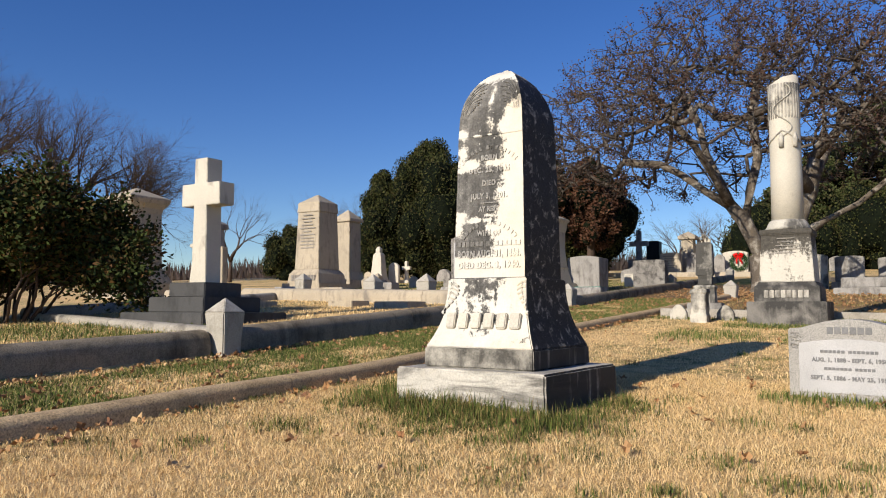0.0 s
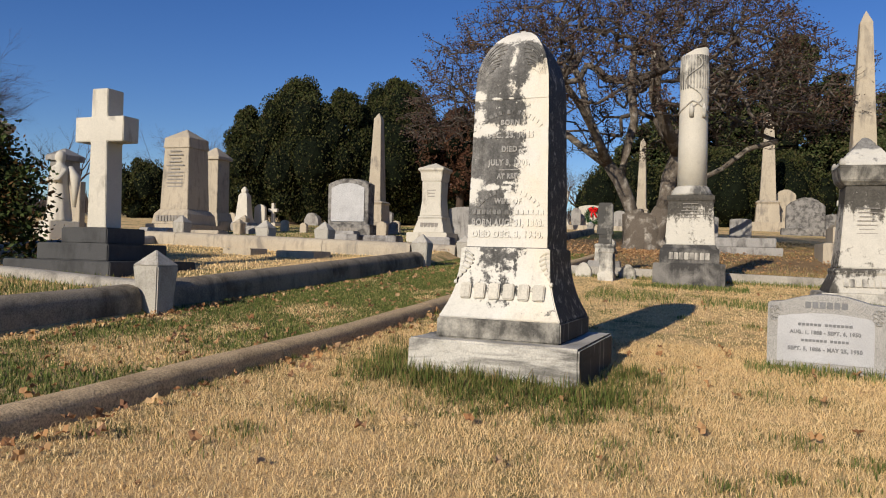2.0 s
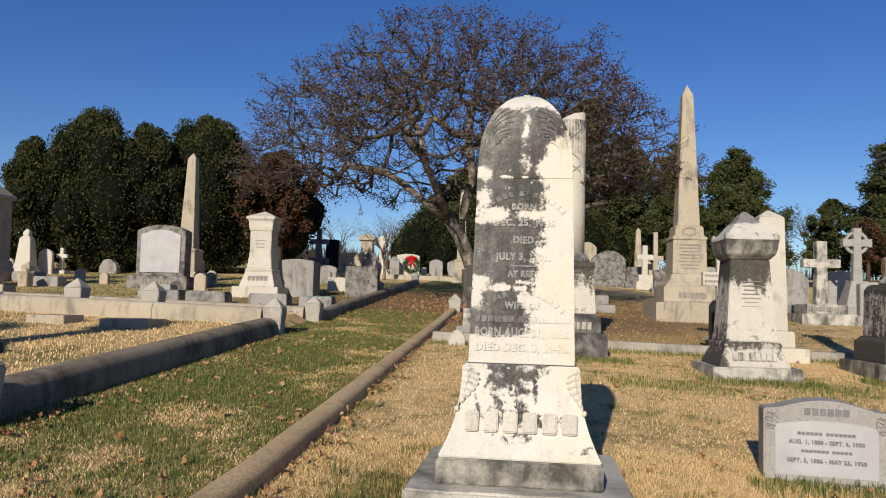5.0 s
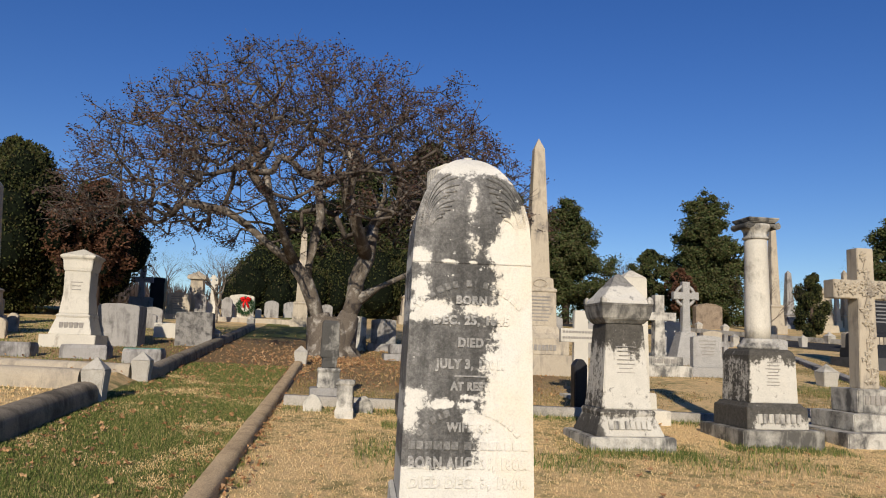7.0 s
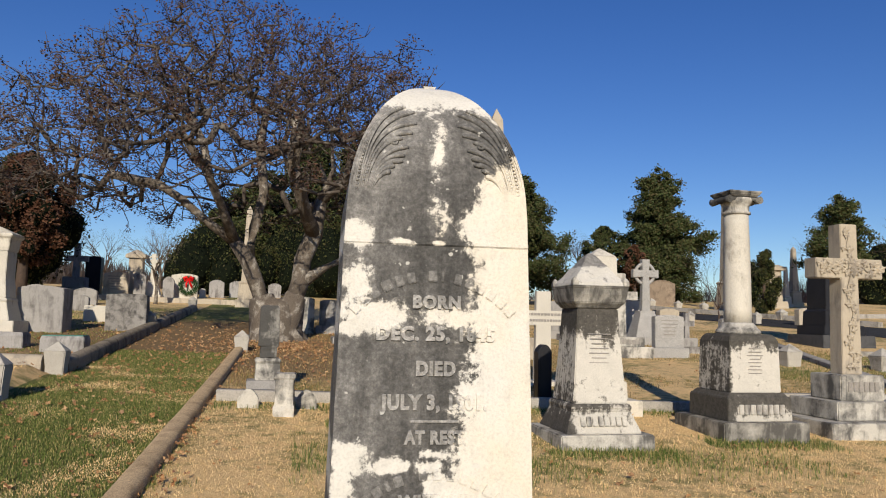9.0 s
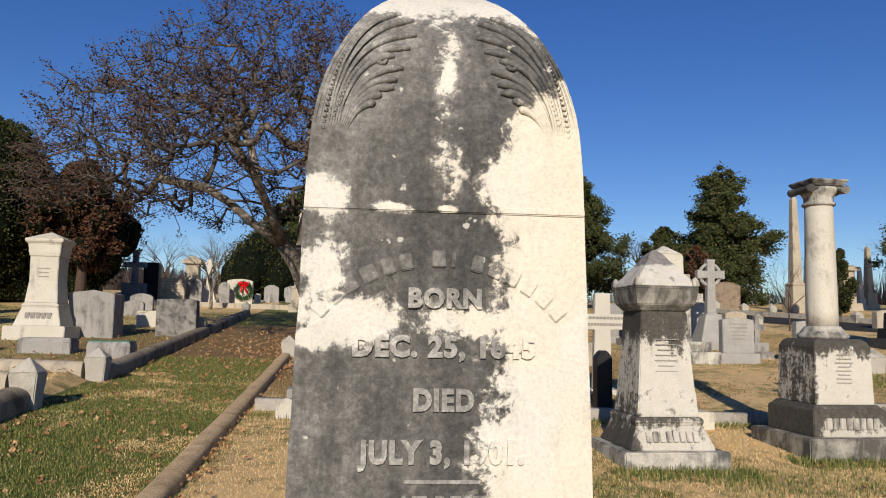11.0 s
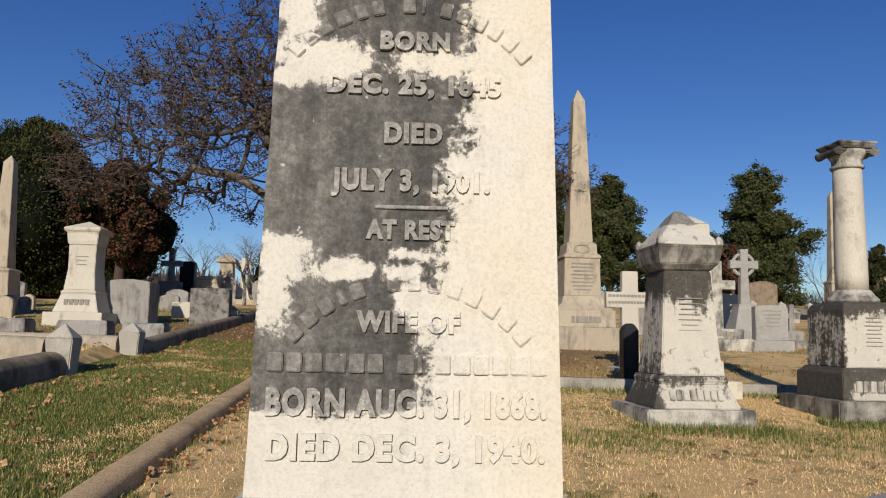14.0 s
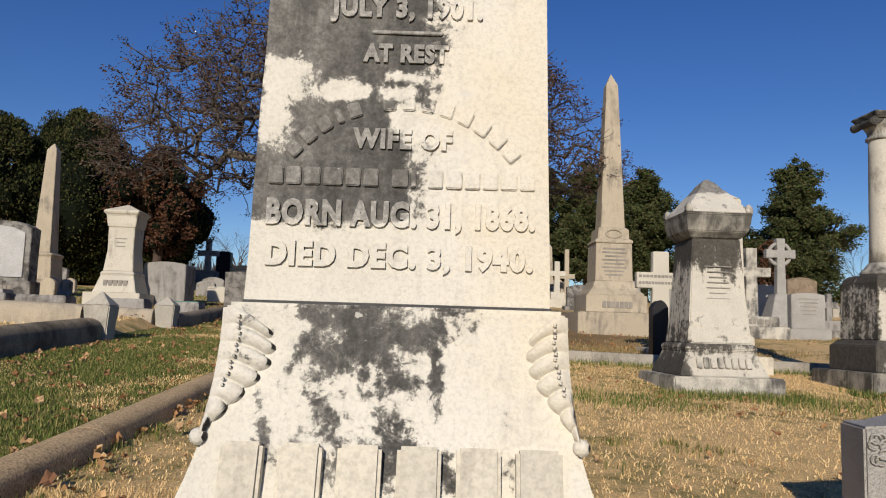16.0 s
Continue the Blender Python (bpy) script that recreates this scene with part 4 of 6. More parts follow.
def obelisk_monument():
    t = thing("obelisk", 4.1, 14.4, 0.74, 0, "tall pale limestone obelisk on a moulded pedestal", "gravestone")
    part("step", box(-0.84, 0.84, -0.84, 0.84, -0.2, 0.40, 0.015), M_LIMESTONE, t)
    part("name_tier", box(-0.63, 0.63, -0.63, 0.63, 0.40, 0.76, 0.015), M_LIMESTONE, t)
    part("moulding", loft([(0.76, 0.58, 0.58), (0.80, 0.57, 0.57), (0.90, 0.47, 0.47), (1.02, 0.42, 0.42), (1.06, 0.40, 0.40)]), M_LIMESTONE, t)
    part("die", loft([(1.06, 0.39, 0.39), (1.85, 0.375, 0.375)]), M_LIMESTONE, t)
    part("die_cap", loft([(1.85, 0.375, 0.375), (1.87, 0.40, 0.40), (1.92, 0.39, 0.39), (1.96, 0.33, 0.33), (2.16, 0.32, 0.32), (2.20, 0.28, 0.28)]), M_LIMESTONE, t)
    part("shaft", loft([(2.20, 0.255, 0.255), (5.34, 0.125, 0.125), (5.62, 0.004, 0.004)]), M_LIMESTONE, t, "tapering four-sided shaft")
    bars([1] * 7, -0.30, 0.32, 0.50, 0.63, -0.632, 0.012, M_INK, t)
    rows_of_bars(t, 1.15, 1.78, 8, 0.26, -0.386, None, 0.4)
    bm = bmesh.new()
    bm2 = [Vector((0.16 * math.cos(a), -0.335, 2.06 + 0.09 * math.sin(a))) for a in np.linspace(0, math.pi * 2, 20)]
    tube(bm, bm2, [0.018] * 20, 6)
    part("relief", bm, M_LIMESTONE, t)


def latin_cross(name, x, y, w, h, arm, arm_z, tw, label, material, steps, rz=0, z=None, depth=None):
    """An upright cross on square steps; steps are (half width, height)."""
    t = thing(name, x, y, z, rz, label, "grave cross")
    zz = 0.0
    for i, (hw, sh) in enumerate(steps):
        part("step", box(-hw, hw, -hw * 0.9, hw * 0.9, zz - (0.15 if i == 0 else 0), zz + sh, 0.012), material, t)
        zz += sh
    d = (depth or tw) / 2
    hw = tw / 2
    az0, az1 = arm_z
    pts = [(-hw * 1.15, zz), (hw * 1.15, zz), (hw, az0), (arm / 2, az0), (arm / 2, az1), (hw, az1), (hw * 0.97, h), (-hw * 0.97, h), (-hw, az1), (-arm / 2, az1), (-arm / 2, az0), (-hw, az0)]
    part("cross", outline(pts, -d, d, 0.008), material, t)
    return t


def celtic_cross(x, y, s, label, material):
    t = thing("celtic_cross", x, y, None, 0, label, "grave cross")
    part("step", box(-0.42 * s, 0.42 * s, -0.34 * s, 0.34 * s, -0.2, 0.16 * s, 0.012), material, t)
    part("pedestal", loft([(0.16 * s, 0.36 * s, 0.28 * s), (0.75 * s, 0.19 * s, 0.16 * s), (0.80 * s, 0.19 * s, 0.16 * s)]), material, t)
    h, c = 2.05 * s, 1.70 * s
    pts = [(-0.11, 0.8), (0.11, 0.8), (0.085, 1.62), (0.33, 1.60), (0.33, 1.80), (0.085, 1.78), (0.10, 2.05), (-0.10, 2.05), (-0.085, 1.78), (-0.33, 1.80), (-0.33, 1.60), (-0.085, 1.62)]
    part("cross", outline([(a * s, b * s) for a, b in pts], -0.075 * s, 0.075 * s, 0.01), material, t)
    bm = bmesh.new()
    ring = [Vector((0.245 * s * math.cos(a), 0, c + 0.245 * s * math.sin(a))) for a in np.linspace(0, 2 * math.pi, 33)]
    tube(bm, ring, [0.042 * s] * 33, 8)
    part("ring", bm, material, t)
    return t


def ivy_cross():
    t = latin_cross("ivy_cross", 6.55, 6.41, 1.2, 2.57, 0.96, (1.88, 2.13), 0.25, "weathered stone cross carved with trailing ivy on stepped base", M_LIMESTONE, [(0.74, 0.15), (0.50, 0.22), (0.31, 0.31)], 0, None, 0.22)
    for o in t.children:
        if o.name.startswith("step"):
            o.data.materials[0] = M_MARBLE
    bm = bmesh.new()
    rnd = random.Random(4)
    for path in ([(0, 0.74 + 0.172 * i) for i in range(11)], [(-0.42 + 0.084 * i, 2.005) for i in range(11)]):
        pts = [Vector((px + (0.035 * math.sin(i * 1.9) if px == 0 else 0), -0.117, pz + (0.04 * math.sin(i * 2.1) if px else 0))) for i, (px, pz) in enumerate(path)]
        tube(bm, pts, [0.012] * len(pts), 5)
        for p in pts:
            for k in range(4):
                a = rnd.uniform(0, 6.28)
                c = p + Vector((0.058 * math.cos(a), -0.006, 0.058 * math.sin(a)))
                lobes = [bm.verts.new(c + Vector(((0.05 if j % 2 else 0.028) * math.cos(a + j * 0.785), -0.010 if j % 2 else 0.0, (0.05 if j % 2 else 0.028) * math.sin(a + j * 0.785)))) for j in range(8)]
                mid = bm.verts.new(c + Vector((0, -0.018, 0)))
                for j in range(8):
                    bm.faces.new((lobes[j], lobes[(j + 1) % 8], mid))
    part("ivy_relief", bm, M_LIMESTONE, t, "carved ivy leaves")
    bars([1] * 6, -0.21, 0.22, 0.48, 0.60, -0.279, 0.012, M_INK, t)


def white_cross_monument():
    t = latin_cross("stone_cross", -5.86, 2.62, 1, 2.24, 0.74, (1.60, 1.90), 0.25, "tall plain pale marble cross on three dark steps", M_MARBLE_CLEAN, [(0.80, 0.17), (0.54, 0.20), (0.35, 0.19)], 0, 0.31, 0.26)
    # steps get a dark stone that carries the shade they stand in
    for o in t.children:
        if o.name.startswith("step"):
            o.data.materials[0] = M_STEP


def headstone(x, y, w, h, material, label, top=0.12, d=0.16, rz=0.0, base=0.0, name="headstone", rough=0.0, lines=0, group=""):
    """An upright slab with an arched (or flat) top, on a base if base is set."""
    t = thing(name, x, y, None, rz, label, "gravestone", group)
    z0 = base if base else -0.1
    pts = [(-w / 2, z0), (w / 2, z0), (w / 2, h - top * w)]
    n = 10
    for i in range(1, n):
        u = i / n
        pts.append((w / 2 - w * u, h - top * w + top * w * math.sin(math.pi * u) ** 0.8))
    pts.append((-w / 2, h - top * w))
    bm = outline(pts, -d / 2, d / 2, 0.012)
    if rough:
        rough_up(bm, rough, 5, 2)
    part("slab", bm, material, t)
    if base:
        part("base", box(-w * 0.62, w * 0.62, -d * 0.95, d * 0.95, -0.12, base, 0.012), material, t)
    if lines:
        rows_of_bars(t, z0 + (h - z0) * 0.35, h - top * w - 0.05, lines, w * 0.33, -d / 2 - 0.001, None, 0.35)
    return t


def slant(x, y, w, h, material, label, d=0.45, rz=0.0):
    t = thing("grave_slab", x, y, None, rz, label, "gravestone", "low slab markers")
    part("slab", loft([(-0.1, w / 2, d / 2), (h * 0.75, w / 2, d / 2), (h, w / 2 - 0.02, d / 2 - 0.03)], bevel=0.012), material, t)
    return t


def pedestal(name, x, y, levels, label, material, rz=0.0, group="", names=("base", "plinth", "die", "cap")):
    t = thing(name, x, y, None, rz, label, "gravestone", group)
    for n, lv in zip(names, levels):
        part(n, loft(lv, bevel=0.012), material, t)
    return t


def small_obelisk(x, y, h, w, material, label, rz=0):
    return pedestal("obelisk", x, y, [
        [(-0.2, w * 1.25, w * 1.25), (h * 0.07, w * 1.25, w * 1.25)],
        [(h * 0.07, w, w), (h * 0.22, w * 0.9, w * 0.9), (h * 0.235, w * 1.02, w * 1.02), (h * 0.25, w * 0.8, w * 0.8)],
        [(h * 0.25, w * 0.66, w * 0.66), (h * 0.95, w * 0.36, w * 0.36), (h, 0.01, 0.01)]], label, material, rz, names=("step", "pedestal", "shaft"))


broken_column()
roofed_pedestal()
ionic_column()
obelisk_monument()
ivy_cross()
white_cross_monument()

# ---- stones near the plot ----
t = thing("broken_headstone", -0.62, 8.15, None, 4, "small leaning grey stone stump on a square pedestal", "gravestone")
part("base", box(-0.26, 0.26, -0.2, 0.2, -0.15, 0.20, 0.012), M_GREYSTONE, t)
part("pedestal", loft([(0.20, 0.16, 0.14), (0.42, 0.15, 0.13), (0.44, 0.17, 0.15), (0.48, 0.15, 0.13)]), M_MARBLE, t)
part("stump", rough_up(loft([(0.48, 0.105, 0.09), (0.62, 0.10, 0.09), (0.64, 0.13, 0.10), (1.12, 0.12, 0.10), (1.16, 0.10, 0.08)]), 0.012, 8, 2), M_DARKMARBLE, t)
t = thing("footstone_post", -0.38, 6.75, None, -5, "short whitish lichened stone post", "gravestone")
part("shaft", rough_up(loft([(-0.1, 0.115, 0.10), (0.10, 0.115, 0.10), (0.12, 0.10, 0.09), (0.40, 0.10, 0.09), (0.42, 0.12, 0.10), (0.47, 0.115, 0.10)]), 0.012, 9, 2), M_MARBLE, t)
for x, y, w in ((-0.80, 7.2, 0.24), (-0.13, 7.2, 0.24)):
    headstone(x, y, w, 0.22, M_MARBLE, "small round-topped marble footstone", 0.5, 0.1, name="footstone")
headstone(3.15, 8.2, 0.2, 0.78, M_GRANITE_DK, "narrow black pointed stone behind the roofed pedestal", 0.5, 0.2, name="dark_stone")
pedestal("marble_pillar", 3.66, 7.42, [
    [(-0.15, 0.42, 0.42), (0.17, 0.42, 0.42)], [(0.17, 0.28, 0.28), (0.40, 0.27, 0.27)],
    [(0.40, 0.205, 0.205), (2.02, 0.175, 0.175)], [(2.02, 0.175, 0.175), (2.14, 0.01, 0.01)]],
    "tall pale marble pillar with a low pyramid top", M_MARBLE_CLEAN)
tc = latin_cross("white_cross", 3.72, 9.9, 1, 1.52, 0.74, (0.96, 1.20), 0.25, "flat white marble cross with worn writing on its arms", M_MARBLE_CLEAN, [(0.30, 0.06)], 0, None, 0.12)
bars([1] * 12, -0.34, 0.34, 1.12, 1.16, -0.062, 0.003, M_INK, tc)
bars([1] * 14, -0.34, 0.34, 1.02, 1.06, -0.062, 0.003, M_INK, tc)

# ---- plots beyond the strip ----
def name_letters_tier(t, half, z0, z1, y, n):
    bars([1] * n, -half, half, z0, z1, y, 0.012, M_INK, t)


t = pedestal("pedestal_monument", -6.55, 15.6, [
    [(-0.2, 0.605, 0.605), (0.26, 0.605, 0.605)],
    [(0.26, 0.470, 0.470), (0.32, 0.454, 0.454), (0.66, 0.353, 0.353), (0.68, 0.378, 0.378), (0.74, 0.336, 0.336)],
    [(0.74, 0.328, 0.328), (1.20, 0.281, 0.281), (1.72, 0.288, 0.288)],
    [(1.72, 0.297, 0.297), (1.80, 0.315, 0.315), (1.98, 0.333, 0.333), (2.04, 0.387, 0.387), (2.09, 0.387, 0.387), (2.26, 0.018, 0.018)]],
    "white marble pedestal with a carved capital and low pyramid top", M_MARBLE_CLEAN)
name_letters_tier(t, 0.26, 0.40, 0.54, -0.415, 5)
rows_of_bars(t, 1.25, 1.68, 5, 0.17, -0.282, None, 0.3)
headstone(-5.75, 16.3, 0.95, 1.0, M_GREYSTONE, "grey slab headstone with a lit front", 0.06, 0.75)
t = headstone(-9.9, 16.9, 1.42, 1.80, M_ROUGH, "large rock-faced granite tablet with a smooth panel", 0.12, 0.45, 0, 0.34, "granite_tablet", 0.03)
pp = [(-0.58, 0.44), (0.58, 0.44), (0.58, 1.50), (0.3, 1.62), (0.0, 1.66), (-0.3, 1.62), (-0.58, 1.50)]
part("panel", outline(pp, -0.262, -0.22, 0.006), M_POLISH, t, "smooth grey panel")
name_letters_tier(t, 0.45, 0.10, 0.24, -0.43, 9)
small_obelisk(-11.2, 21.5, 4.5, 0.40, M_LIMESTONE, "slender buff stone obelisk before dark evergreens")
t = pedestal("tall_pedestal", -14.0, 14.0, [
    [(-0.2, 0.78, 0.78), (0.28, 0.78, 0.78)], [(0.28, 0.66, 0.66), (0.58, 0.62, 0.62), (0.72, 0.52, 0.52)],
    [(0.72, 0.50, 0.50), (2.55, 0.44, 0.44)], [(2.55, 0.47, 0.47), (2.75, 0.45, 0.45), (2.85, 0.45, 0.45), (3.15, 0.02, 0.02)]],
    "tall pale granite pedestal stone with a pointed top", M_LIMESTONE)
rows_of_bars(t, 1.35, 2.5, 11, 0.33, -0.485, None, 0.35)
name_letters_tier(t, 0.5, 0.36, 0.54, -0.66, 9)
pedestal("brown_pedestal", -15.2, 17.0, [
    [(-0.2, 0.52, 0.52), (0.3, 0.52, 0.52)], [(0.3, 0.44, 0.44), (0.6, 0.38, 0.38)],
    [(0.6, 0.34, 0.34), (2.4, 0.32, 0.32)], [(2.4, 0.40, 0.40), (2.5, 0.40, 0.40), (2.85, 0.03, 0.03)]],
    "buff stone pedestal with an overhanging cap", M_LIMESTONE)
t = pedestal("capped_pedestal", -18.0, 10.2, [
    [(-0.2, 0.92, 0.92), (0.42, 0.90, 0.90)], [(0.42, 0.80, 0.80), (0.50, 0.78, 0.78), (0.80, 0.62, 0.62), (0.86, 0.60, 0.60)],
    [(0.86, 0.57, 0.57), (2.55, 0.53, 0.53)],
    [(2.55, 0.54, 0.54), (2.70, 0.56, 0.56), (2.85, 0.68, 0.68), (2.95, 0.72, 0.72), (3.02, 0.72, 0.72), (3.35, 0.03, 0.03)]],
    "large brown-grey stone pedestal with a moulded overhanging cap", M_LIMESTONE, 0)
pedestal("draped_pillar", -16.2, 11.6, [
    [(-0.2, 0.45, 0.45), (0.35, 0.42, 0.42)], [(0.35, 0.33, 0.33), (2.05, 0.27, 0.27)],
    [(2.05, 0.36, 0.36), (2.2, 0.36, 0.36), (2.42, 0.03, 0.03)]], "grey stone pillar with a wide cap", M_GREYSTONE, names=("base", "shaft", "cap"))
headstone(-15.2, 11.0, 0.6, 1.5, M_LIMESTONE, "tall plain pale stone slab upright", 0.05, 0.2)


def angel():
    """A standing robed statue with folded wings, as one plain mesh."""
    bm = lathe([(0.45, 0.26), (0.5, 0.27), (0.9, 0.24), (1.3, 0.20), (1.55, 0.21), (1.72, 0.20), (1.80, 0.10), (1.86, 0.085), (1.92, 0.11), (2.0, 0.12), (2.08, 0.10), (2.13, 0.03)], 24)
    for v in bm.verts:
        if v.co.z < 1.7:
            a = math.atan2(v.co.y, v.co.x)
            k = 1 + 0.09 * math.sin(a * 9 + v.co.z * 3) * min(1, (1.8 - v.co.z))
            v.co.x *= k
            v.co.y *= k
    for s in (-1, 1):
        tube(bm, [Vector((s * 0.2, 0, 1.68)), Vector((s * 0.25, -0.12, 1.4)), Vector((s * 0.06, -0.26, 1.42))], [0.07, 0.065, 0.05], 8)
        tube(bm, [Vector((s * 0.12, 0.18, 1.75)), Vector((s * 0.28, 0.24, 1.5)), Vector((s * 0.22, 0.26, 0.8))], [0.06, 0.12, 0.03], 8)
    rough_up(bm, 0.02, 9)
    b2 = box(-0.34, 0.34, -0.34, 0.34, -0.1, 0.45, 0.015)
    me = bpy.data.meshes.new("tmp")
    b2.to_mesh(me)
    b2.free()
    bm.from_mesh(me)
    bpy.data.meshes.remove(me)
    ob = part("angel_statue", bm, M_MARBLE_CLEAN, None)
    ob.matrix_world = pose(-13.6, 9.05, ground(-13.6, 9.05), 0, 0, -20)
    tagged(ob, "white marble statue of a robed angel on a block", "statue")


angel()
for x, y, w, m in ((-7.9, 12.7, 0.95, M_GREYSTONE), (-6.85, 12.8, 0.92, M_GREYSTONE), (-5.45, 12.9, 0.88, M_GREYSTONE), (-8.9, 14.6, 0.8, M_GREYSTONE), (-13.2, 12.0, 1.0, M_GREYSTONE), (-11.5, 11.8, 1.1, M_LIMESTONE), (-12.8, 16.0, 0.9, M_GREYSTONE)):
    slant(x, y, w, 0.26, m, "low grey stone slab marker set in the grass")
slant(-4.25, 12.5, 0.72, 0.28, M_GREYSTONE, "low grey slab marker with a green bronze plate")
t = thing("bronze_plate", -4.25, 12.5, ground(-4.25, 12.5) + 0.262, 0, "green weathered bronze plate lying on a slab", "plaque")
part("plate", box(-0.34, 0.34, -0.2, 0.2, 0, 0.02, 0.004), M_BRONZE, t)
for x, y, w, l in ((-6.4, 6.3, 0.55, 0.5), (-5.2, 6.2, 0.7, 0.55), (-8.0, 5.6, 0.6, 0.5)):
    t = thing("ledger_marker", x, y, None, 0, "flat pale stone marker nearly flush with the lawn", "gravestone")
    part("slab", box(-w / 2, w / 2, -l / 2, l / 2, -0.1, 0.10, 0.01), M_LIMESTONE, t)
headstone(-4.15, 17.0, 0.9, 0.86, M_ROUGH, "dark blotched rock-faced granite stone", 0.02, 0.35, 0, 0.0, "granite_stone", 0.02)
headstone(-5.4, 19.5, 0.62, 0.42, M_MARBLE_CLEAN, "low white marble block stone", 0.02, 0.3)

# ---- far row ----
FAR = "far row of headstones"
latin_cross("stone_cross", -9.75, 33.8, 1, 2.3, 0.95, (1.50, 1.75), 0.24, "grey stone cross on a broad stepped base", M_GREYSTONE, [(0.62, 0.35), (0.45, 0.45)])
headstone(-9.2, 34.6, 0.66, 1.75, M_GRANITE_DK, "tall dark polished granite headstone", 0.05, 0.5)
headstone(-11.6, 33.0, 0.75, 0.8, M_MARBLE_CLEAN, "white marble block stone", 0.1, 0.3, group=FAR)
headstone(-7.8, 32.6, 1.02, 1.12, M_LIMESTONE, "wide pale headstone with lines of writing", 0.08, 0.25, lines=6, group=FAR)
pedestal("marble_pedestal", -7.2, 33.6, [
    [(-0.2, 0.45, 0.4), (0.4, 0.42, 0.4)], [(0.4, 0.32, 0.32), (1.75, 0.28, 0.28)], [(1.75, 0.42, 0.42), (1.9, 0.42, 0.42), (2.15, 0.03, 0.03)]],
    "pale marble pedestal with a moulded cap", M_LIMESTONE, names=("base", "die", "cap"))
celtic_cross(-6.55, 34.0, 0.98, "white marble celtic cross on a sloped base", M_MARBLE_CLEAN)
headstone(-6.9, 33.0, 0.5, 1.1, M_GREYSTONE, "plain grey granite headstone with shallow top", 0.3, 0.2, group=FAR)
headstone(-5.95, 34.6, 0.5, 1.0, M_GREYSTONE, "plain grey granite headstone with shallow top", 0.4, 0.2, group=FAR)
headstone(-5.35, 35.4, 1.2, 1.15, M_MARBLE_CLEAN, "wide white headstone with a wreath leaning on it", 0.08, 0.3, group=FAR)


def wreath(x, y, z):
    t = thing("wreath", x, y, z, 0, "round evergreen wreath with a red bow on a headstone", "wreath")
    rnd = random.Random(9)
    vs, fs = [], []
    for i in range(900):
        a = rnd.uniform(0, 6.283)
        r = 0.36 + rnd.gauss(0, 0.06)
        c = Vector((r * math.cos(a), rnd.uniform(-0.08, 0.02), r * math.sin(a)))
        d = Vector((rnd.gauss(0, 1), rnd.gauss(0, 0.6), rnd.gauss(0, 1))).normalized() * 0.09
        s = d.cross(Vector((0, 1, 0))).normalized() * 0.012
        k = len(vs)
        vs += [c - s, c + s, c + d]
        fs.append((k, k + 1, k + 2))
    me = bpy.data.meshes.new("needles")
    me.from_pydata(vs, [], fs)
    me.materials.append(M_WREATH)
    o = new("needles", me)
    o.parent = t
    bm = bmesh.new()
    for s in (-1, 1):
        tube(bm, [Vector((0, -0.1, 0.3)), Vector((s * 0.1, -0.14, 0.40)), Vector((s * 0.2, -0.12, 0.36)), Vector((s * 0.16, -0.1, 0.24)), Vector((0, -0.1, 0.3))], [0.02, 0.07, 0.08, 0.06, 0.02], 8)
        tube(bm, [Vector((0, -0.1, 0.3)), Vector((s * 0.09, -0.12, 0.1)), Vector((s * 0.13 + 0.05, -0.1, -0.1))], [0.02, 0.05, 0.04], 6)
    part("bow", bm, M_RED, t, "red ribbon bow")


wreath(-5.15, 35.15, ground(-5.15, 35.15) + 0.60)
for x, y, w, h, m in ((-4.1, 37.7, 0.74, 0.9, M_GREYSTONE), (-3.2, 38.9, 0.74, 0.86, M_GREYSTONE), (-1.3, 41.0, 0.7, 0.8, M_GREYSTONE), (-4.7, 37.0, 0.3, 0.45, M_MARBLE_CLEAN), (-13.8, 31.0, 0.7, 0.8, M_GREYSTONE), (-2.6, 37.5, 0.4, 0.8, M_LIMESTONE)):
    headstone(x, y, w, h, m, "plain far headstone with a gently curved top", 0.2, 0.2, group=FAR)
# small stones among the left-hand plots
pedestal("draped_stone", -17.1, 21.4, [
    [(-0.2, 0.38, 0.3), (0.18, 0.38, 0.3)], [(0.18, 0.33, 0.25), (0.42, 0.28, 0.2), (1.25, 0.2, 0.15), (1.35, 0.12, 0.1)], [(1.35, 0.1, 0.1), (1.48, 0.12, 0.1), (1.6, 0.03, 0.03)]],
    "small white marble stone with a draped top", M_MARBLE_CLEAN, names=("base", "die", "finial"))
headstone(-16.8, 22.1, 0.52, 0.9, M_MARBLE_CLEAN, "small white arched marble headstone", 0.3, 0.14)
latin_cross("marble_cross", -16.5, 22.6, 1, 0.95, 0.42, (0.58, 0.72), 0.13, "small white marble cross on a block", M_MARBLE_CLEAN, [(0.22, 0.12)])
headstone(-15.6, 24.3, 0.72, 0.55, M_GREYSTONE, "low rounded rough grey stone", 0.4, 0.3, name="rough_stone", rough=0.03)
for x, y, w, h, m in ((-12.2, 17.9, 0.26, 0.34, M_LIMESTONE), (-9.4, 18.3, 0.36, 0.46, M_GREYSTONE), (-10.0, 20.7, 0.3, 0.42, M_LIMESTONE), (-8.7, 16.7, 0.34, 0.5, M_LIMESTONE), (-9.3, 18.9, 0.3, 0.42, M_GREYSTONE), (-18.5, 22.5, 0.42, 0.5, M_LIMESTONE), (-13.4, 18.6, 0.3, 0.4, M_LIMESTONE)):
    headstone(x, y, w, h, m, "small pale footstone among the plots", 0.3, 0.14, name="footstone", group="small stones in the plots")
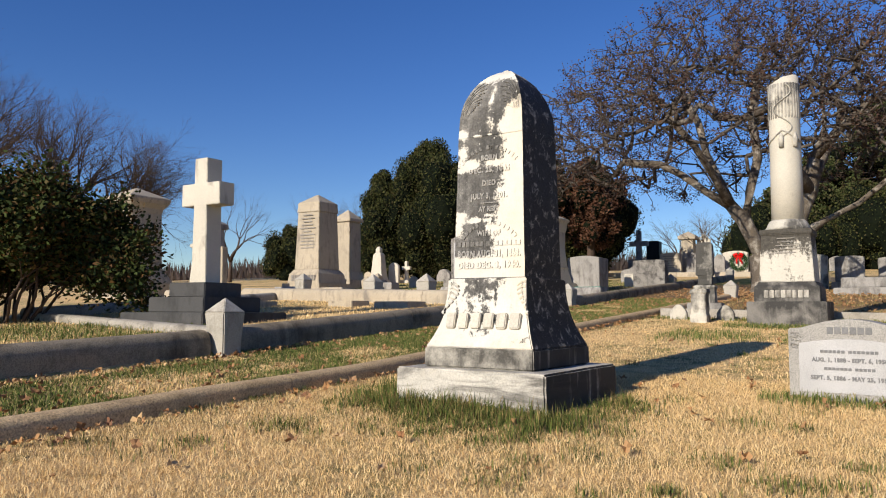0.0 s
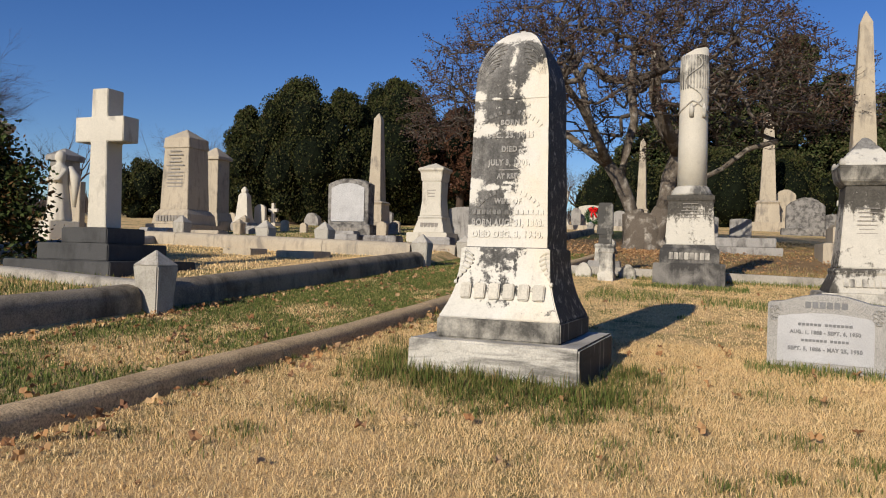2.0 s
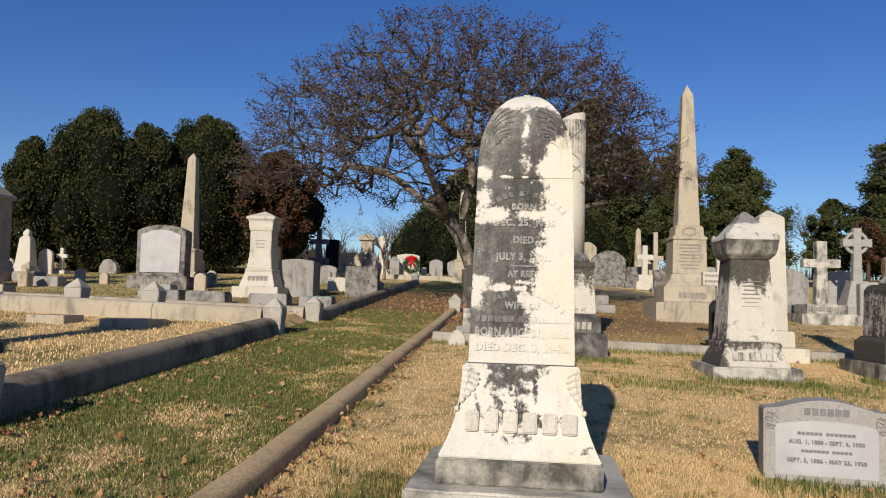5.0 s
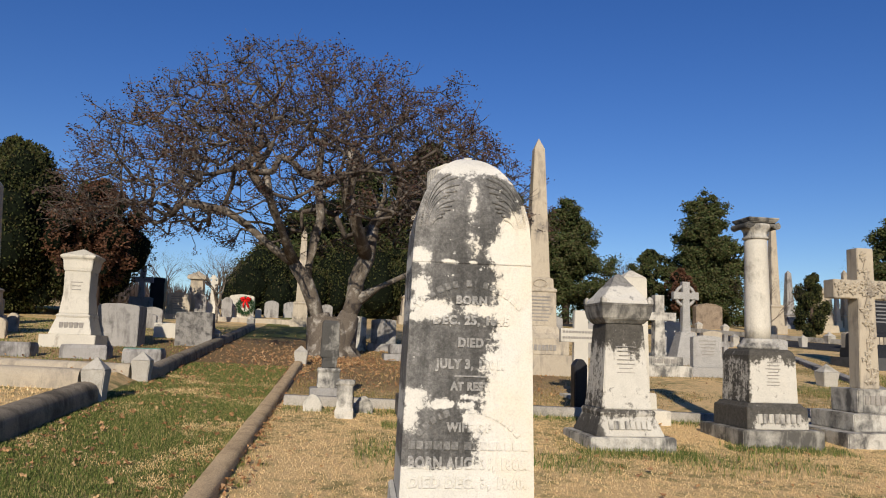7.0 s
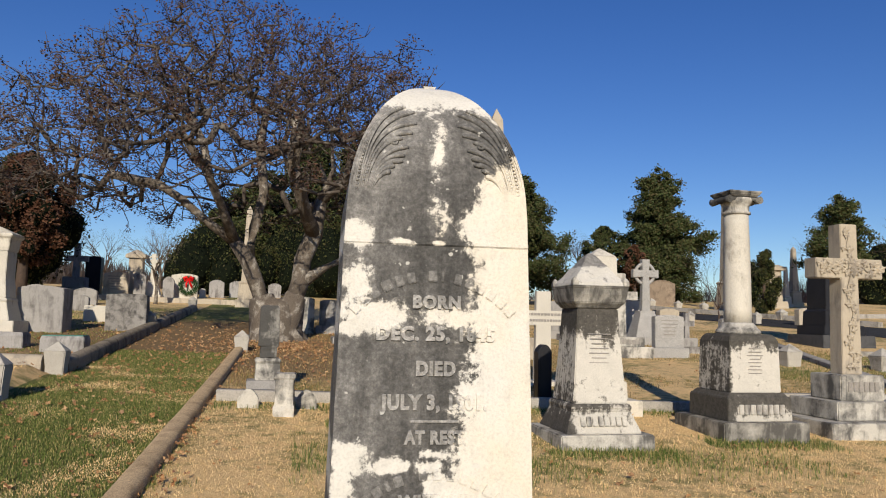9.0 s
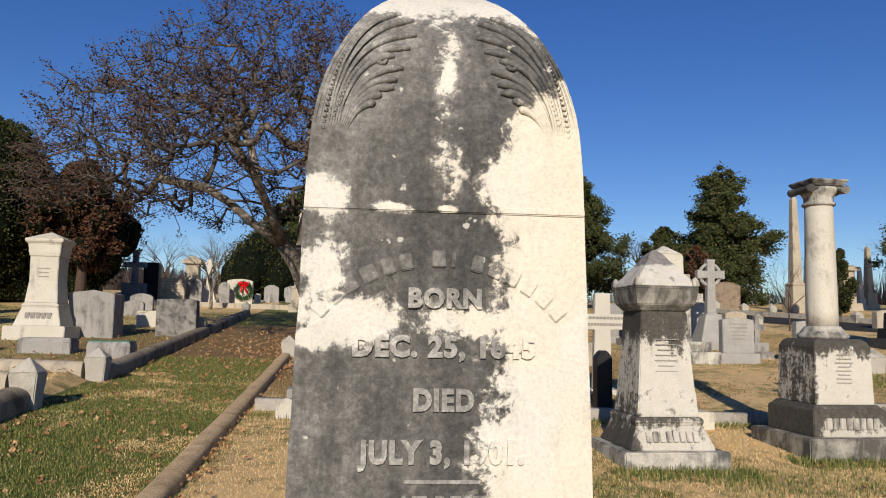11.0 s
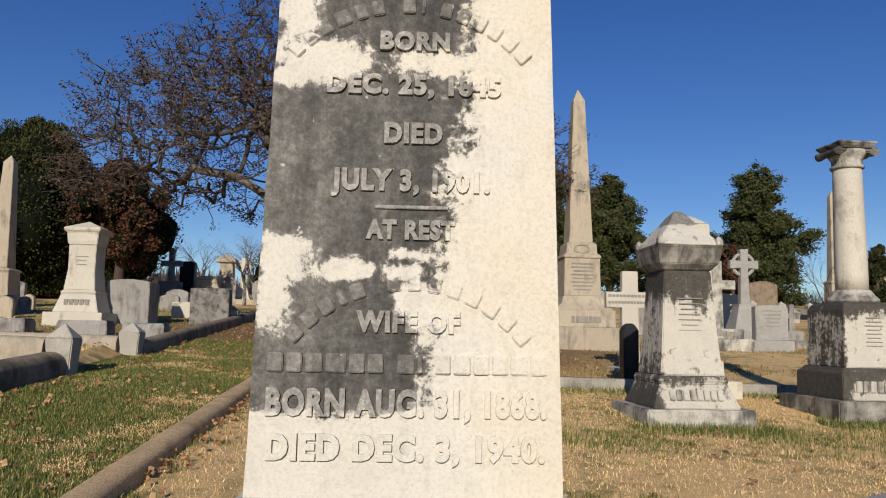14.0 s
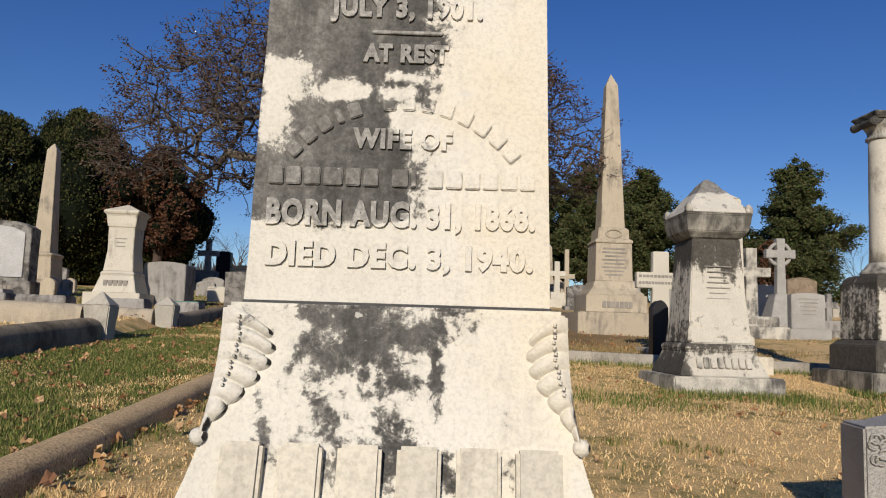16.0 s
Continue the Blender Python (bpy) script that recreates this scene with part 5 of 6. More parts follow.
for x, y in ((-14.6, 15.9), (-12.9, 15.2), (-11.2, 19.3), (-15.8, 19.6)):
    post(x, y, 0.15, 0.5, 0.15, M_LIMESTONE, POST)
slant(-14.2, 17.3, 0.8, 0.3, M_GREYSTONE, "low grey stone slab marker set in the grass")
small_obelisk(-10.6, 29.5, 3.0, 0.3, M_MARBLE_CLEAN, "slim white marble obelisk before dark trees")
for x, y, w, h in ((-8.3, 24.0, 0.7, 0.75), (-6.9, 23.5, 0.6, 0.5), (-12.6, 25.5, 0.6, 0.7), (-7.6, 27.0, 0.8, 0.6)):
    headstone(x, y, w, h, M_GREYSTONE, "plain grey headstone in the middle distance", 0.15, 0.2, group="middle row of headstones")
# stones right of the big obelisk
latin_cross("marble_cross", 6.1, 31.2, 1, 2.0, 0.72, (1.35, 1.58), 0.22, "white marble cross on a block base", M_MARBLE_CLEAN, [(0.42, 0.35), (0.3, 0.3)])
headstone(6.5, 28.5, 1.0, 1.0, M_ROUGH, "blotched rough granite stone", 0.1, 0.35, 0, 0.15, "granite_stone", 0.03)
headstone(7.6, 28.0, 1.1, 0.8, M_GRANITE, "low wide light grey stone", 0.05, 0.3)
headstone(9.9, 16.4, 0.45, 0.3, M_MARBLE_CLEAN, "low white marble marker", 0.05, 0.3)
headstone(7.9, 18.6, 1.1, 1.25, M_GREYSTONE, "broad grey stone behind the marble cross", 0.3, 0.3, 0, 0.2)
# under the tree and to its right
headstone(0.0, 18.3, 0.5, 0.95, M_MARBLE, "small blotched marble headstone in tree shade", 0.1, 0.3)
headstone(0.75, 18.6, 0.7, 0.9, M_GREYSTONE, "grey headstone in tree shade", 0.05, 0.3, 0, 0.2)
headstone(1.7, 19.0, 0.6, 0.85, M_GREYSTONE, "grey headstone in tree shade", 0.05, 0.3, 0, 0.2)
t = thing("ledger_tomb", 1.6, 15.9, None, 0, "low dark stepped ledger tomb in tree shade", "gravestone")
part("step", box(-1.0, 1.0, -0.55, 0.55, -0.2, 0.14, 0.012), M_GREYSTONE, t)
part("ledger", box(-0.85, 0.85, -0.42, 0.42, 0.14, 0.38, 0.02), M_GREYSTONE, t)
small_obelisk(3.4, 38.5, 6.3, 0.6, M_LIMESTONE, "tall ivy-marked limestone obelisk among evergreens")
small_obelisk(6.6, 36.0, 3.0, 0.3, M_LIMESTONE, "slim pale obelisk far behind")
small_obelisk(-2.2, 30.0, 4.2, 0.32, M_LIMESTONE, "slim pale obelisk behind the big tree")
headstone(4.7, 33.0, 1.6, 1.7, M_ROUGH, "rounded rough granite boulder stone", 0.25, 0.5, 0, 0.3, "granite_stone", 0.05)
headstone(6.0, 32.6, 1.0, 1.0, M_ROUGH, "blotched rough granite stone", 0.05, 0.4, 0, 0.2, "granite_stone", 0.03)
headstone(4.3, 39.0, 1.0, 2.2, M_LIMESTONE, "weathered pale stone slab far off", 0.3, 0.25)
latin_cross("stone_cross", 7.6, 36.6, 1, 2.8, 0.8, (1.3, 1.55), 0.22, "pale stone cross behind the obelisk", M_LIMESTONE, [(0.5, 0.2), (0.35, 0.3)])
headstone(7.3, 37.6, 0.75, 1.3, M_LIMESTONE, "arched pale marble headstone far off", 0.4, 0.2)
# right field
t = latin_cross("marble_cross", 7.35, 14.9, 1, 1.95, 0.85, (1.32, 1.52), 0.24, "white marble cross on two steps", M_MARBLE, [(0.62, 0.22), (0.46, 0.22)])
bars([1] * 7, -0.3, 0.3, 0.28, 0.38, -0.418, 0.01, M_INK, t)
celtic_cross(9.55, 18.0, 1.18, "grey granite celtic cross on a sloped pedestal", M_GRANITE)
headstone(8.45, 14.6, 0.74, 1.0, M_GRANITE, "light grey granite headstone with worn writing", 0.06, 0.2, 0, 0.22, lines=5)
headstone(10.2, 14.6, 0.74, 0.98, M_GRANITE, "light grey granite headstone on base", 0.06, 0.2, 0, 0.22)
latin_cross("stone_cross", 9.6, 15.8, 1, 1.0, 0.42, (0.66, 0.80), 0.12, "small dark stone cross on a block", M_GREYSTONE, [(0.3, 0.15), (0.22, 0.22)])
headstone(22.5, 42.0, 1.75, 1.6, M_BROWNROCK, "broad rough brown granite stone", 0.12, 0.5, 0, 0.0, "granite_stone", 0.05)
headstone(10.0, 20.0, 0.9, 1.2, M_GRANITE, "plain grey granite headstone with shallow top", 0.1, 0.3, 0, 0.2)
headstone(7.4, 19.5, 0.9, 1.1, M_GREYSTONE, "plain grey granite headstone with shallow top", 0.1, 0.3, 0, 0.2)
headstone(6.3, 21.0, 0.8, 1.2, M_GREYSTONE, "plain grey granite headstone with shallow top", 0.1, 0.3, 0, 0.2)
small_obelisk(23.85, 36.8, 6.5, 0.40, M_LIMESTONE, "tall limestone obelisk on a panelled pedestal")
small_obelisk(29.2, 43.8, 3.9, 0.42, M_GREYSTONE, "shorter grey stone obelisk far off")
pedestal("marble_pedestal", 28.7, 39.6, [
    [(-0.2, 0.7, 0.7), (0.4, 0.65, 0.65)], [(0.4, 0.45, 0.45), (2.3, 0.4, 0.4)], [(2.3, 0.6, 0.6), (2.5, 0.6, 0.6), (2.65, 0.3, 0.3)]],
    "pale marble pedestal with a wide cap", M_LIMESTONE, names=("base", "die", "cap"))
small_obelisk(30.7, 41.0, 2.6, 0.24, M_MARBLE_CLEAN, "slim white marble obelisk")
small_obelisk(31.5, 41.3, 3.9, 0.34, M_LIMESTONE, "grey stone obelisk on a square block")
t = pedestal("dark_monument", 15.4, 17.8, [
    [(-0.25, 0.88, 0.80), (0.30, 0.86, 0.78)], [(0.30, 0.68, 0.62), (0.58, 0.66, 0.60)], [(0.58, 0.56, 0.51), (1.00, 0.54, 0.49), (1.05, 0.46, 0.42), (2.25, 0.44, 0.40), (2.33, 0.40, 0.36)]],
    "large dark polished granite monument on broad steps", M_GRANITE_DK, names=("base", "plinth", "die"))
t.children[0].data.materials[0] = M_STEP
bars([1] * 7, -0.43, 0.43, 0.68, 0.90, -0.525, 0.012, M_LIMESTONE, t)
rows_of_bars(t, 1.3, 2.15, 8, 0.3, -0.424, M_GREYINK, 0.35)
for x, y in ((10.64, 13.14), (12.41, 12.44), (21.4, 41.0), (21.3, 37.6), (21.8, 35.7), (21.5, 28.6), (25.6, 29.5)):
    post(x, y, 0.2, 0.5, 0.18, M_POST, "square pale stone corner post with a pointed top")


def far_road():
    """A strip of asphalt between the plots, laid a little above the ground."""
    vs, fs = [], []
    for i in range(60):
        y = 18.0 + i * 0.6
        xc = 18.6 - 0.235 * (y - 32)
        for k in range(7):
            x = xc - 2.3 + k * 0.66
            vs.append((x, y, ground(x, y) + 0.012))
    for i in range(59):
        for k in range(6):
            a = i * 7 + k
            fs.append((a, a + 1, a + 8, a + 7))
    tagged(from_arrays("road", vs, fs, M_ROAD, True), "narrow dark asphalt lane between the plots", "road", kind="structure")


far_road()
for x, y in ((12.4, 24.0), (13.6, 24.3), (20.0, 25.0), (27.0, 26.0)):
    headstone(x, y, 0.8, 0.7, M_LIMESTONE, "low pale far headstone", 0.1, 0.3, group=FAR)


# ---- trees and shrubs ----
def mesh_obj(name, vs, fs, material, parent=None, smooth=False):
    me = bpy.data.meshes.new(name)
    me.from_pydata(vs, [], fs)
    me.materials.append(material)
    if smooth:
        me.polygons.foreach_set("use_smooth", [True] * len(me.polygons))
    o = new(name, me)
    o.parent = parent
    return o


def leaf_cards(rnd, pts, size, flat=0.5, up=0.0):
    """Small folded leaves at points, each of two triangles."""
    vs, fs = [], []
    for p in pts:
        d = Vector((rnd.gauss(0, 1), rnd.gauss(0, 1), rnd.gauss(0, flat) + up)).normalized()
        s = d.cross(Vector((rnd.gauss(0, 1), rnd.gauss(0, 1), rnd.gauss(0, 1)))).normalized()
        L = size * rnd.uniform(0.6, 1.3)
        w = L * 0.28
        k = len(vs)
        vs += [p, p + d * L * 0.5 + s * w, p + d * L, p + d * L * 0.5 - s * w]
        fs += [(k, k + 1, k + 2), (k, k + 2, k + 3)]
    return vs, fs


def grow(bm, rnd, p, d, length, r, level, ends, spread=0.6, droop=0.0, maxlevel=5, wobble=0.18, ntw=3, rise=0.0):
    """A limb that wanders, tapers and forks."""
    n = 5 if level < 2 else 3
    pts, rad = [p.copy()], [r]
    q = p.copy()
    for i in range(n):
        d = (d + Vector((rnd.gauss(0, wobble), rnd.gauss(0, wobble), rnd.gauss(0, wobble) + rise - droop * level))).normalized()
        q = q + d * (length / n)
        pts.append(q.copy())
        rad.append(r * (1 - 0.42 * (i + 1) / n))
    tube(bm, pts, rad, 9 if level < 2 else (5 if level < 4 else 3))
    if level >= 3:
        ends.extend(pts[1:])
    if level >= maxlevel:
        return
    kids = ntw if level < maxlevel - 1 else ntw + 1
    for k in range(kids):
        i = rnd.choice((n, n, n - 1, max(1, n - 2))) if k else n
        side = Vector((rnd.gauss(0, 1), rnd.gauss(0, 1), rnd.gauss(0, 0.6)))
        side = (side - d * side.dot(d)).normalized()
        nd = (d + side * spread * rnd.uniform(0.6, 1.35)).normalized()
        grow(bm, rnd, pts[i], nd, length * rnd.uniform(0.62, 0.85), rad[i] * rnd.uniform(0.55, 0.78), level + 1, ends, spread, droop, maxlevel, wobble, ntw, rise)


M_BRANCH = stone("dark_branch_bark", (0.13, 0.105, 0.085), (0.24, 0.215, 0.18), 0.3, 4.0, 0.9, 0.2, 0.3, 0.5)


def big_tree():
    rnd = random.Random(21)
    t = thing("shade_tree", -0.75, 15.9, None, 0, "old wide-spreading tree with twisted grey trunks and sparse purple-brown leaves", "tree")
    bm = bmesh.new()
    tube(bm, [Vector((-0.05, 0, -0.3)), Vector((-0.1, 0, 0.1)), Vector((-0.2, 0, 0.55)), Vector((-0.3, 0, 1.0))], [0.55, 0.46, 0.36, 0.29], 14)
    tube(bm, [Vector((0.25, 0, -0.3)), Vector((0.25, 0, 0.1)), Vector((0.36, 0, 0.6)), Vector((0.5, 0, 1.05))], [0.5, 0.42, 0.34, 0.28], 14)
    tube(bm, [Vector((0.10, 0, -0.3)), Vector((0.10, 0, 0.15)), Vector((0.08, 0, 0.5)), Vector((0.06, 0.02, 0.80)), Vector((0.06, 0.02, 0.95))], [0.66, 0.52, 0.46, 0.40, 0.22], 16)
    for a in range(7):
        an = a * 0.9 + 0.3
        tube(bm, [Vector((0.1 + 0.25 * math.cos(an), 0.25 * math.sin(an), 0.35)), Vector((0.1 + 0.5 * math.cos(an), 0.45 * math.sin(an), 0.05)), Vector((0.1 + 0.85 * math.cos(an), 0.8 * math.sin(an), -0.2))], [0.2, 0.15, 0.06], 7)
    rough_up(bm, 0.09, 3.5)
    part("trunk", bm, M_BARK, t, "twisted grey root flare")
    # main limbs, then branches that reach for points spread through the crown
    pos, par = [], []

    def node(p, q):
        pos.append(Vector(p))
        par.append(q)
        return len(pos) - 1
    limbs = []

    def limb(start, pts):
        chain = [start]
        for p in pts:
            chain.append(node(p, chain[-1]))
        limbs.append(chain)
        return chain
    l0 = node((-0.25, 0, 0.8), -1)
    r0 = node((0.42, 0, 0.85), -1)
    L = limb(l0, [(-0.42, -0.02, 1.3), (-0.62, -0.05, 1.8), (-0.95, -0.05, 2.25)])
    limb(L[-1], [(-1.5, -0.2, 2.6), (-2.1, -0.35, 3.1), (-2.6, -0.5, 3.4), (-3.6, -0.6, 3.55)])
    limb(L[-1], [(-1.2, 0.1, 2.9), (-1.6, 0.3, 3.7), (-1.8, 0.4, 4.6), (-2.3, 0.6, 5.5)])
    limb(L[-2], [(-0.55, 0.3, 2.6), (-0.35, 0.5, 3.5), (-0.5, 0.7, 4.6), (-0.4, 0.8, 5.7)])
    limb(L[-1], [(-1.2, -0.7, 2.9), (-1.5, -1.4, 3.6), (-2.0, -2.0, 4.3)])
    R = limb(r0, [(0.58, 0.02, 1.35), (0.62, 0.1, 1.9), (0.85, 0.15, 2.5), (1.0, 0.1, 3.3)])
    limb(R[-1], [(1.25, 0.2, 4.1), (1.2, 0.3, 5.0), (1.5, 0.4, 5.9)])
    limb(R[-1], [(1.6, -0.2, 3.9), (2.3, -0.4, 4.5), (3.0, -0.4, 4.8)])
    limb(R[1], [(1.2, 0.0, 1.75), (1.9, 0.05, 2.1), (2.5, 0.0, 2.6), (3.2, 0.1, 2.8)])
    limb(R[-2], [(0.6, -0.6, 3.0), (0.3, -1.3, 3.8), (0.4, -1.9, 4.7)])
    limb(R[-2], [(1.0, 0.9, 3.1), (1.2, 1.7, 3.9), (1.0, 2.4, 4.7)])
    nskel = len(pos)
    targets = []
    while len(targets) < 2900:
        d = Vector((rnd.gauss(0, 1), rnd.gauss(0, 1), abs(rnd.gauss(0, 1)))).normalized()
        u = rnd.uniform(0.22, 1.0) ** 0.42
        lump = 0.95 + 0.13 * noise.noise(d * 2.3)
        rx = 6.7 if d.x < 0 else 6.3
        p = Vector((-0.6 + rx * d.x * u * lump, 4.9 * d.y * u * lump, 3.0 + 4.75 * d.z * u * lump))
        targets.append(p)
    targets.sort(key=lambda p: (p - Vector((-0.2, 0, 3.0))).length)
    arr = np.zeros((20000, 3))
    for i, p in enumerate(pos):
        arr[i] = p
    paths = []
    for p in targets:
        n = len(pos)
        d2 = ((arr[:n] - np.array(p)) ** 2).sum(1)
        d2[:n] += 0.6 * np.maximum(0, arr[:n, 2] - p.z - 0.1) ** 2
        k = int(d2.argmin())
        a = pos[k]
        dist = (p - a).length
        if dist < 0.12 or n > 19900:
            continue
        m = max(1, int(dist / 0.34))
        chain = [k]
        for i in range(1, m + 1):
            u = i / m
            q = a.lerp(p, u) + Vector((rnd.gauss(0, 0.05), rnd.gauss(0, 0.05), rnd.gauss(0, 0.05) - 0.12 * dist * u * (1 - u))) * (1 if i < m else 0)
            arr[len(pos)] = q
            chain.append(node(q, chain[-1]))
        paths.append(chain)
    load = [0.0] * len(pos)
    kids = [0] * len(pos)
    for i in range(len(pos) - 1, -1, -1):
        if kids[i] == 0:
            load[i] += 1
        if par[i] >= 0:
            load[par[i]] += load[i]
            kids[par[i]] += 1
    rad = [min(0.29, 0.0118 * l ** 0.46) for l in load]
    for chain in limbs:
        bm = bmesh.new()
        tube(bm, [pos[i] for i in chain], [rad[i] * (1.05 if n else 0.95) for n, i in enumerate(chain)], 9)
        rough_up(bm, 0.02, 5)
        part("limb", bm, M_BARK, t)
    bm = bmesh.new()
    tips = []
    for chain in paths:
        r = [min(rad[i], rad[chain[1]]) for i in chain]
        tube(bm, [pos[i] for i in chain], r, 5 if r[0] > 0.02 else 3)
        for i in chain[1:]:
            for k in range(2):
                if load[i] > 14:
                    continue
                d = (pos[i] - Vector((-0.4, 0, 2.2))).normalized() + Vector((rnd.gauss(0, 0.7), rnd.gauss(0, 0.7), rnd.gauss(0, 0.6)))
                d.normalize()
                ln = rnd.uniform(0.18, 0.42)
                e = pos[i] + d * ln
                mid = pos[i] + d * ln * 0.5 + Vector((rnd.gauss(0, 0.03), rnd.gauss(0, 0.03), rnd.gauss(0, 0.03)))
                tube(bm, [pos[i], mid, e], [0.009, 0.007, 0.005], 3)
                tips += [mid, e]
    o = part("branchwork", bm, M_BRANCH, t, "dense grey-brown branches and twigs")
    o["kind"] = "stuff"
    pts = [p + Vector((rnd.gauss(0, 0.07), rnd.gauss(0, 0.07), rnd.gauss(0, 0.06))) for p in tips for k in range(9) if noise.noise(p * 1.3) + 0.35 * noise.noise(p * 3.1) > -0.04 and rnd.random() < 0.9]
    vs, fs = leaf_cards(rnd, pts, 0.066)
    o = mesh_obj("crown", vs, fs, leafy("purple_brown_leaves", [(0.048, 0.027, 0.023), (0.080, 0.045, 0.032), (0.045, 0.032, 0.031), (0.115, 0.062, 0.036), (0.09, 0.065, 0.05)]), t)
    o["label"] = "sparse purple-brown leaf clusters"
    return t


def evergreen(x, y, rx, ry, h, seed, label, cols, name="evergreen_tree", lumps=26, n=9000, size=0.34, low=0.04, pointy=1.0, upk=1.2, ragged=False):
    """A dense dark tree: short trunk, lumpy crown of many small sprays round a near-black core that stands for inner
    shade.
    """
    rnd = random.Random(seed)
    pine = ragged and name == "evergreen_tree"
    if pine:
        lumps = int(lumps * 2.4)
    t = thing(name, x, y, None, rnd.uniform(0, 90), label, "tree")
    bm = bmesh.new()
    tube(bm, [Vector((0, 0, -0.3)), Vector((0.05, 0, h * 0.3)), Vector((0, 0.05, h * 0.75))], [0.28 * rx / 2, 0.2 * rx / 2, 0.05], 8)
    part("trunk", bm, M_TWIG, t)
    balls = []
    for i in range(lumps):
        u = (i + 0.5) / lumps
        a = i * 2.4 + rnd.uniform(-0.4, 0.4)
        prof = math.sin(math.pi * min(1, (u * 0.86 + 0.10)) ** pointy)
        k = rnd.uniform(0.45, 0.85) * prof
        if ragged:
            k = (rnd.uniform(0.05, 1.0) ** 0.7 if pine else rnd.uniform(0.15, 1.15)) * prof
        balls.append((Vector((rx * k * math.cos(a), ry * k * math.sin(a), h * (low + (0.96 - low) * u))), (rnd.uniform(0.10, 0.24) if pine else rnd.uniform(0.13, 0.30) if ragged else rnd.uniform(0.26, 0.42)) * rx * (0.45 + 0.6 * prof)))
    # added solid core, coloured near black as the shade between sprays
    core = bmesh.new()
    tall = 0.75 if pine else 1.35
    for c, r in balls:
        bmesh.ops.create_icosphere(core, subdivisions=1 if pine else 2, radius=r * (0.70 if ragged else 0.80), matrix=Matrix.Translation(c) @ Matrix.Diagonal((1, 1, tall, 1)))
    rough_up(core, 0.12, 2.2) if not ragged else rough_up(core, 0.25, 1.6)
    part("inner_crown", core, M_CROWN_SHADE, t)
    pts = []
    if name == "evergreen_tree":
        n, size = int(n * 2.6), size * 0.52
    for i in range(n):
        c, r = rnd.choice(balls)
        d = Vector((rnd.gauss(0, 1), rnd.gauss(0, 1), rnd.gauss(0, 1) + 0.15)).normalized()
        p = c + Vector((d.x, d.y, d.z * tall)) * r * rnd.uniform(0.74, 1.10)
        if p.z > 0.05:
            pts.append(p)
    vs, fs = leaf_cards(rnd, pts, size, 0.6, upk)
    o = mesh_obj("crown", vs, fs, leafy(name + "_leaves", cols), t)
    return t


def cedar(x, y, reach, h, seed, label, cols, boughs=34, low=0.1, size=0.16, tip=1.0):
    """A loose conifer: straight trunk, uneven level boughs, each with flat plates of foliage and gaps between."""
    rnd = random.Random(seed)
    t = thing("conifer_tree", x, y, None, 0, label, "tree")
    bm = bmesh.new()
    tube(bm, [Vector((0, 0, -0.3)), Vector((0.06, 0, h * 0.4)), Vector((0, 0.05, h * 0.97))], [0.11 * reach, 0.075 * reach, 0.03], 8)
    part("trunk", bm, M_TWIG, t)
    wood, pts = bmesh.new(), []
    for i in range(boughs):
        u = (i + rnd.uniform(0.1, 0.9)) / boughs
        a = i * 2.4 + rnd.uniform(-0.5, 0.5)
        ln = reach * (1 - u) ** (0.75 * tip) * rnd.uniform(0.55, 1.12) + 0.25
        z0 = h * (low + (0.97 - low) * u)
        lift = rnd.uniform(0.05, 0.35)
        way = [Vector((math.cos(a) * ln * q, math.sin(a) * ln * q, z0 + ln * (lift * q - 0.15 * q * q))) for q in (0, 0.35, 0.7, 1.0)]
        tube(wood, way, [0.05, 0.035, 0.02, 0.008], 5)
        for k in range(max(4, int(ln * 6.5))):
            q = rnd.uniform(0.12, 1.05)
            c = way[0].lerp(way[3], q) + Vector((rnd.gauss(0, 0.20 * ln), rnd.gauss(0, 0.20 * ln), rnd.gauss(0, 0.28)))
            r = rnd.uniform(0.30, 0.55) * (0.45 + 0.25 * ln)
            for n in range(int(330 * r + 60)):
                d = Vector((rnd.gauss(0, 0.5), rnd.gauss(0, 0.5), rnd.gauss(0, 0.36)))
                pts.append(c + d * r)
    part("boughs", wood, M_TWIG, t)
    vs, fs = leaf_cards(rnd, pts, size, 0.5, 0.25)
    mesh_obj("crown", vs, fs, leafy("conifer_leaves", cols), t)
    return t


# near-black colour that stands for shade deep in the crowns
M_CROWN_SHADE = stone("crown_shade", (0.010, 0.014, 0.007), (0.005, 0.007, 0.004), 0.5, 6, 0.9, 0.0)
M_CROWN_SHADE.node_tree.nodes["Principled BSDF"].inputs["Specular IOR Level"].default_value = 0.05
YEW = [(0.020, 0.027, 0.009), (0.040, 0.047, 0.014), (0.078, 0.078, 0.026), (0.026, 0.034, 0.011), (0.060, 0.050, 0.022)]
PINE = [(0.036, 0.052, 0.018), (0.058, 0.074, 0.025), (0.085, 0.090, 0.034), (0.045, 0.060, 0.022), (0.090, 0.076, 0.036)]
RUST = [(0.075, 0.034, 0.020), (0.11, 0.052, 0.030), (0.055, 0.030, 0.020), (0.14, 0.072, 0.040)]
DARK = "dense dark rounded evergreen with an upright habit"
evergreen(-16.9, 25.0, 2.5, 2.4, 6.3, 3, DARK, YEW, n=22000, lumps=44, size=0.2)
evergreen(-18.6, 23.6, 1.45, 1.5, 5.0, 5, DARK, YEW, n=9000, lumps=24, size=0.2)
evergreen(-15.0, 25.8, 1.8, 1.6, 6.0, 6, DARK, YEW, n=12000, lumps=28, size=0.2)
evergreen(-13.6, 28.6, 2.6, 2.4, 6.9, 7, DARK, YEW, n=22000, lumps=44, size=0.2)
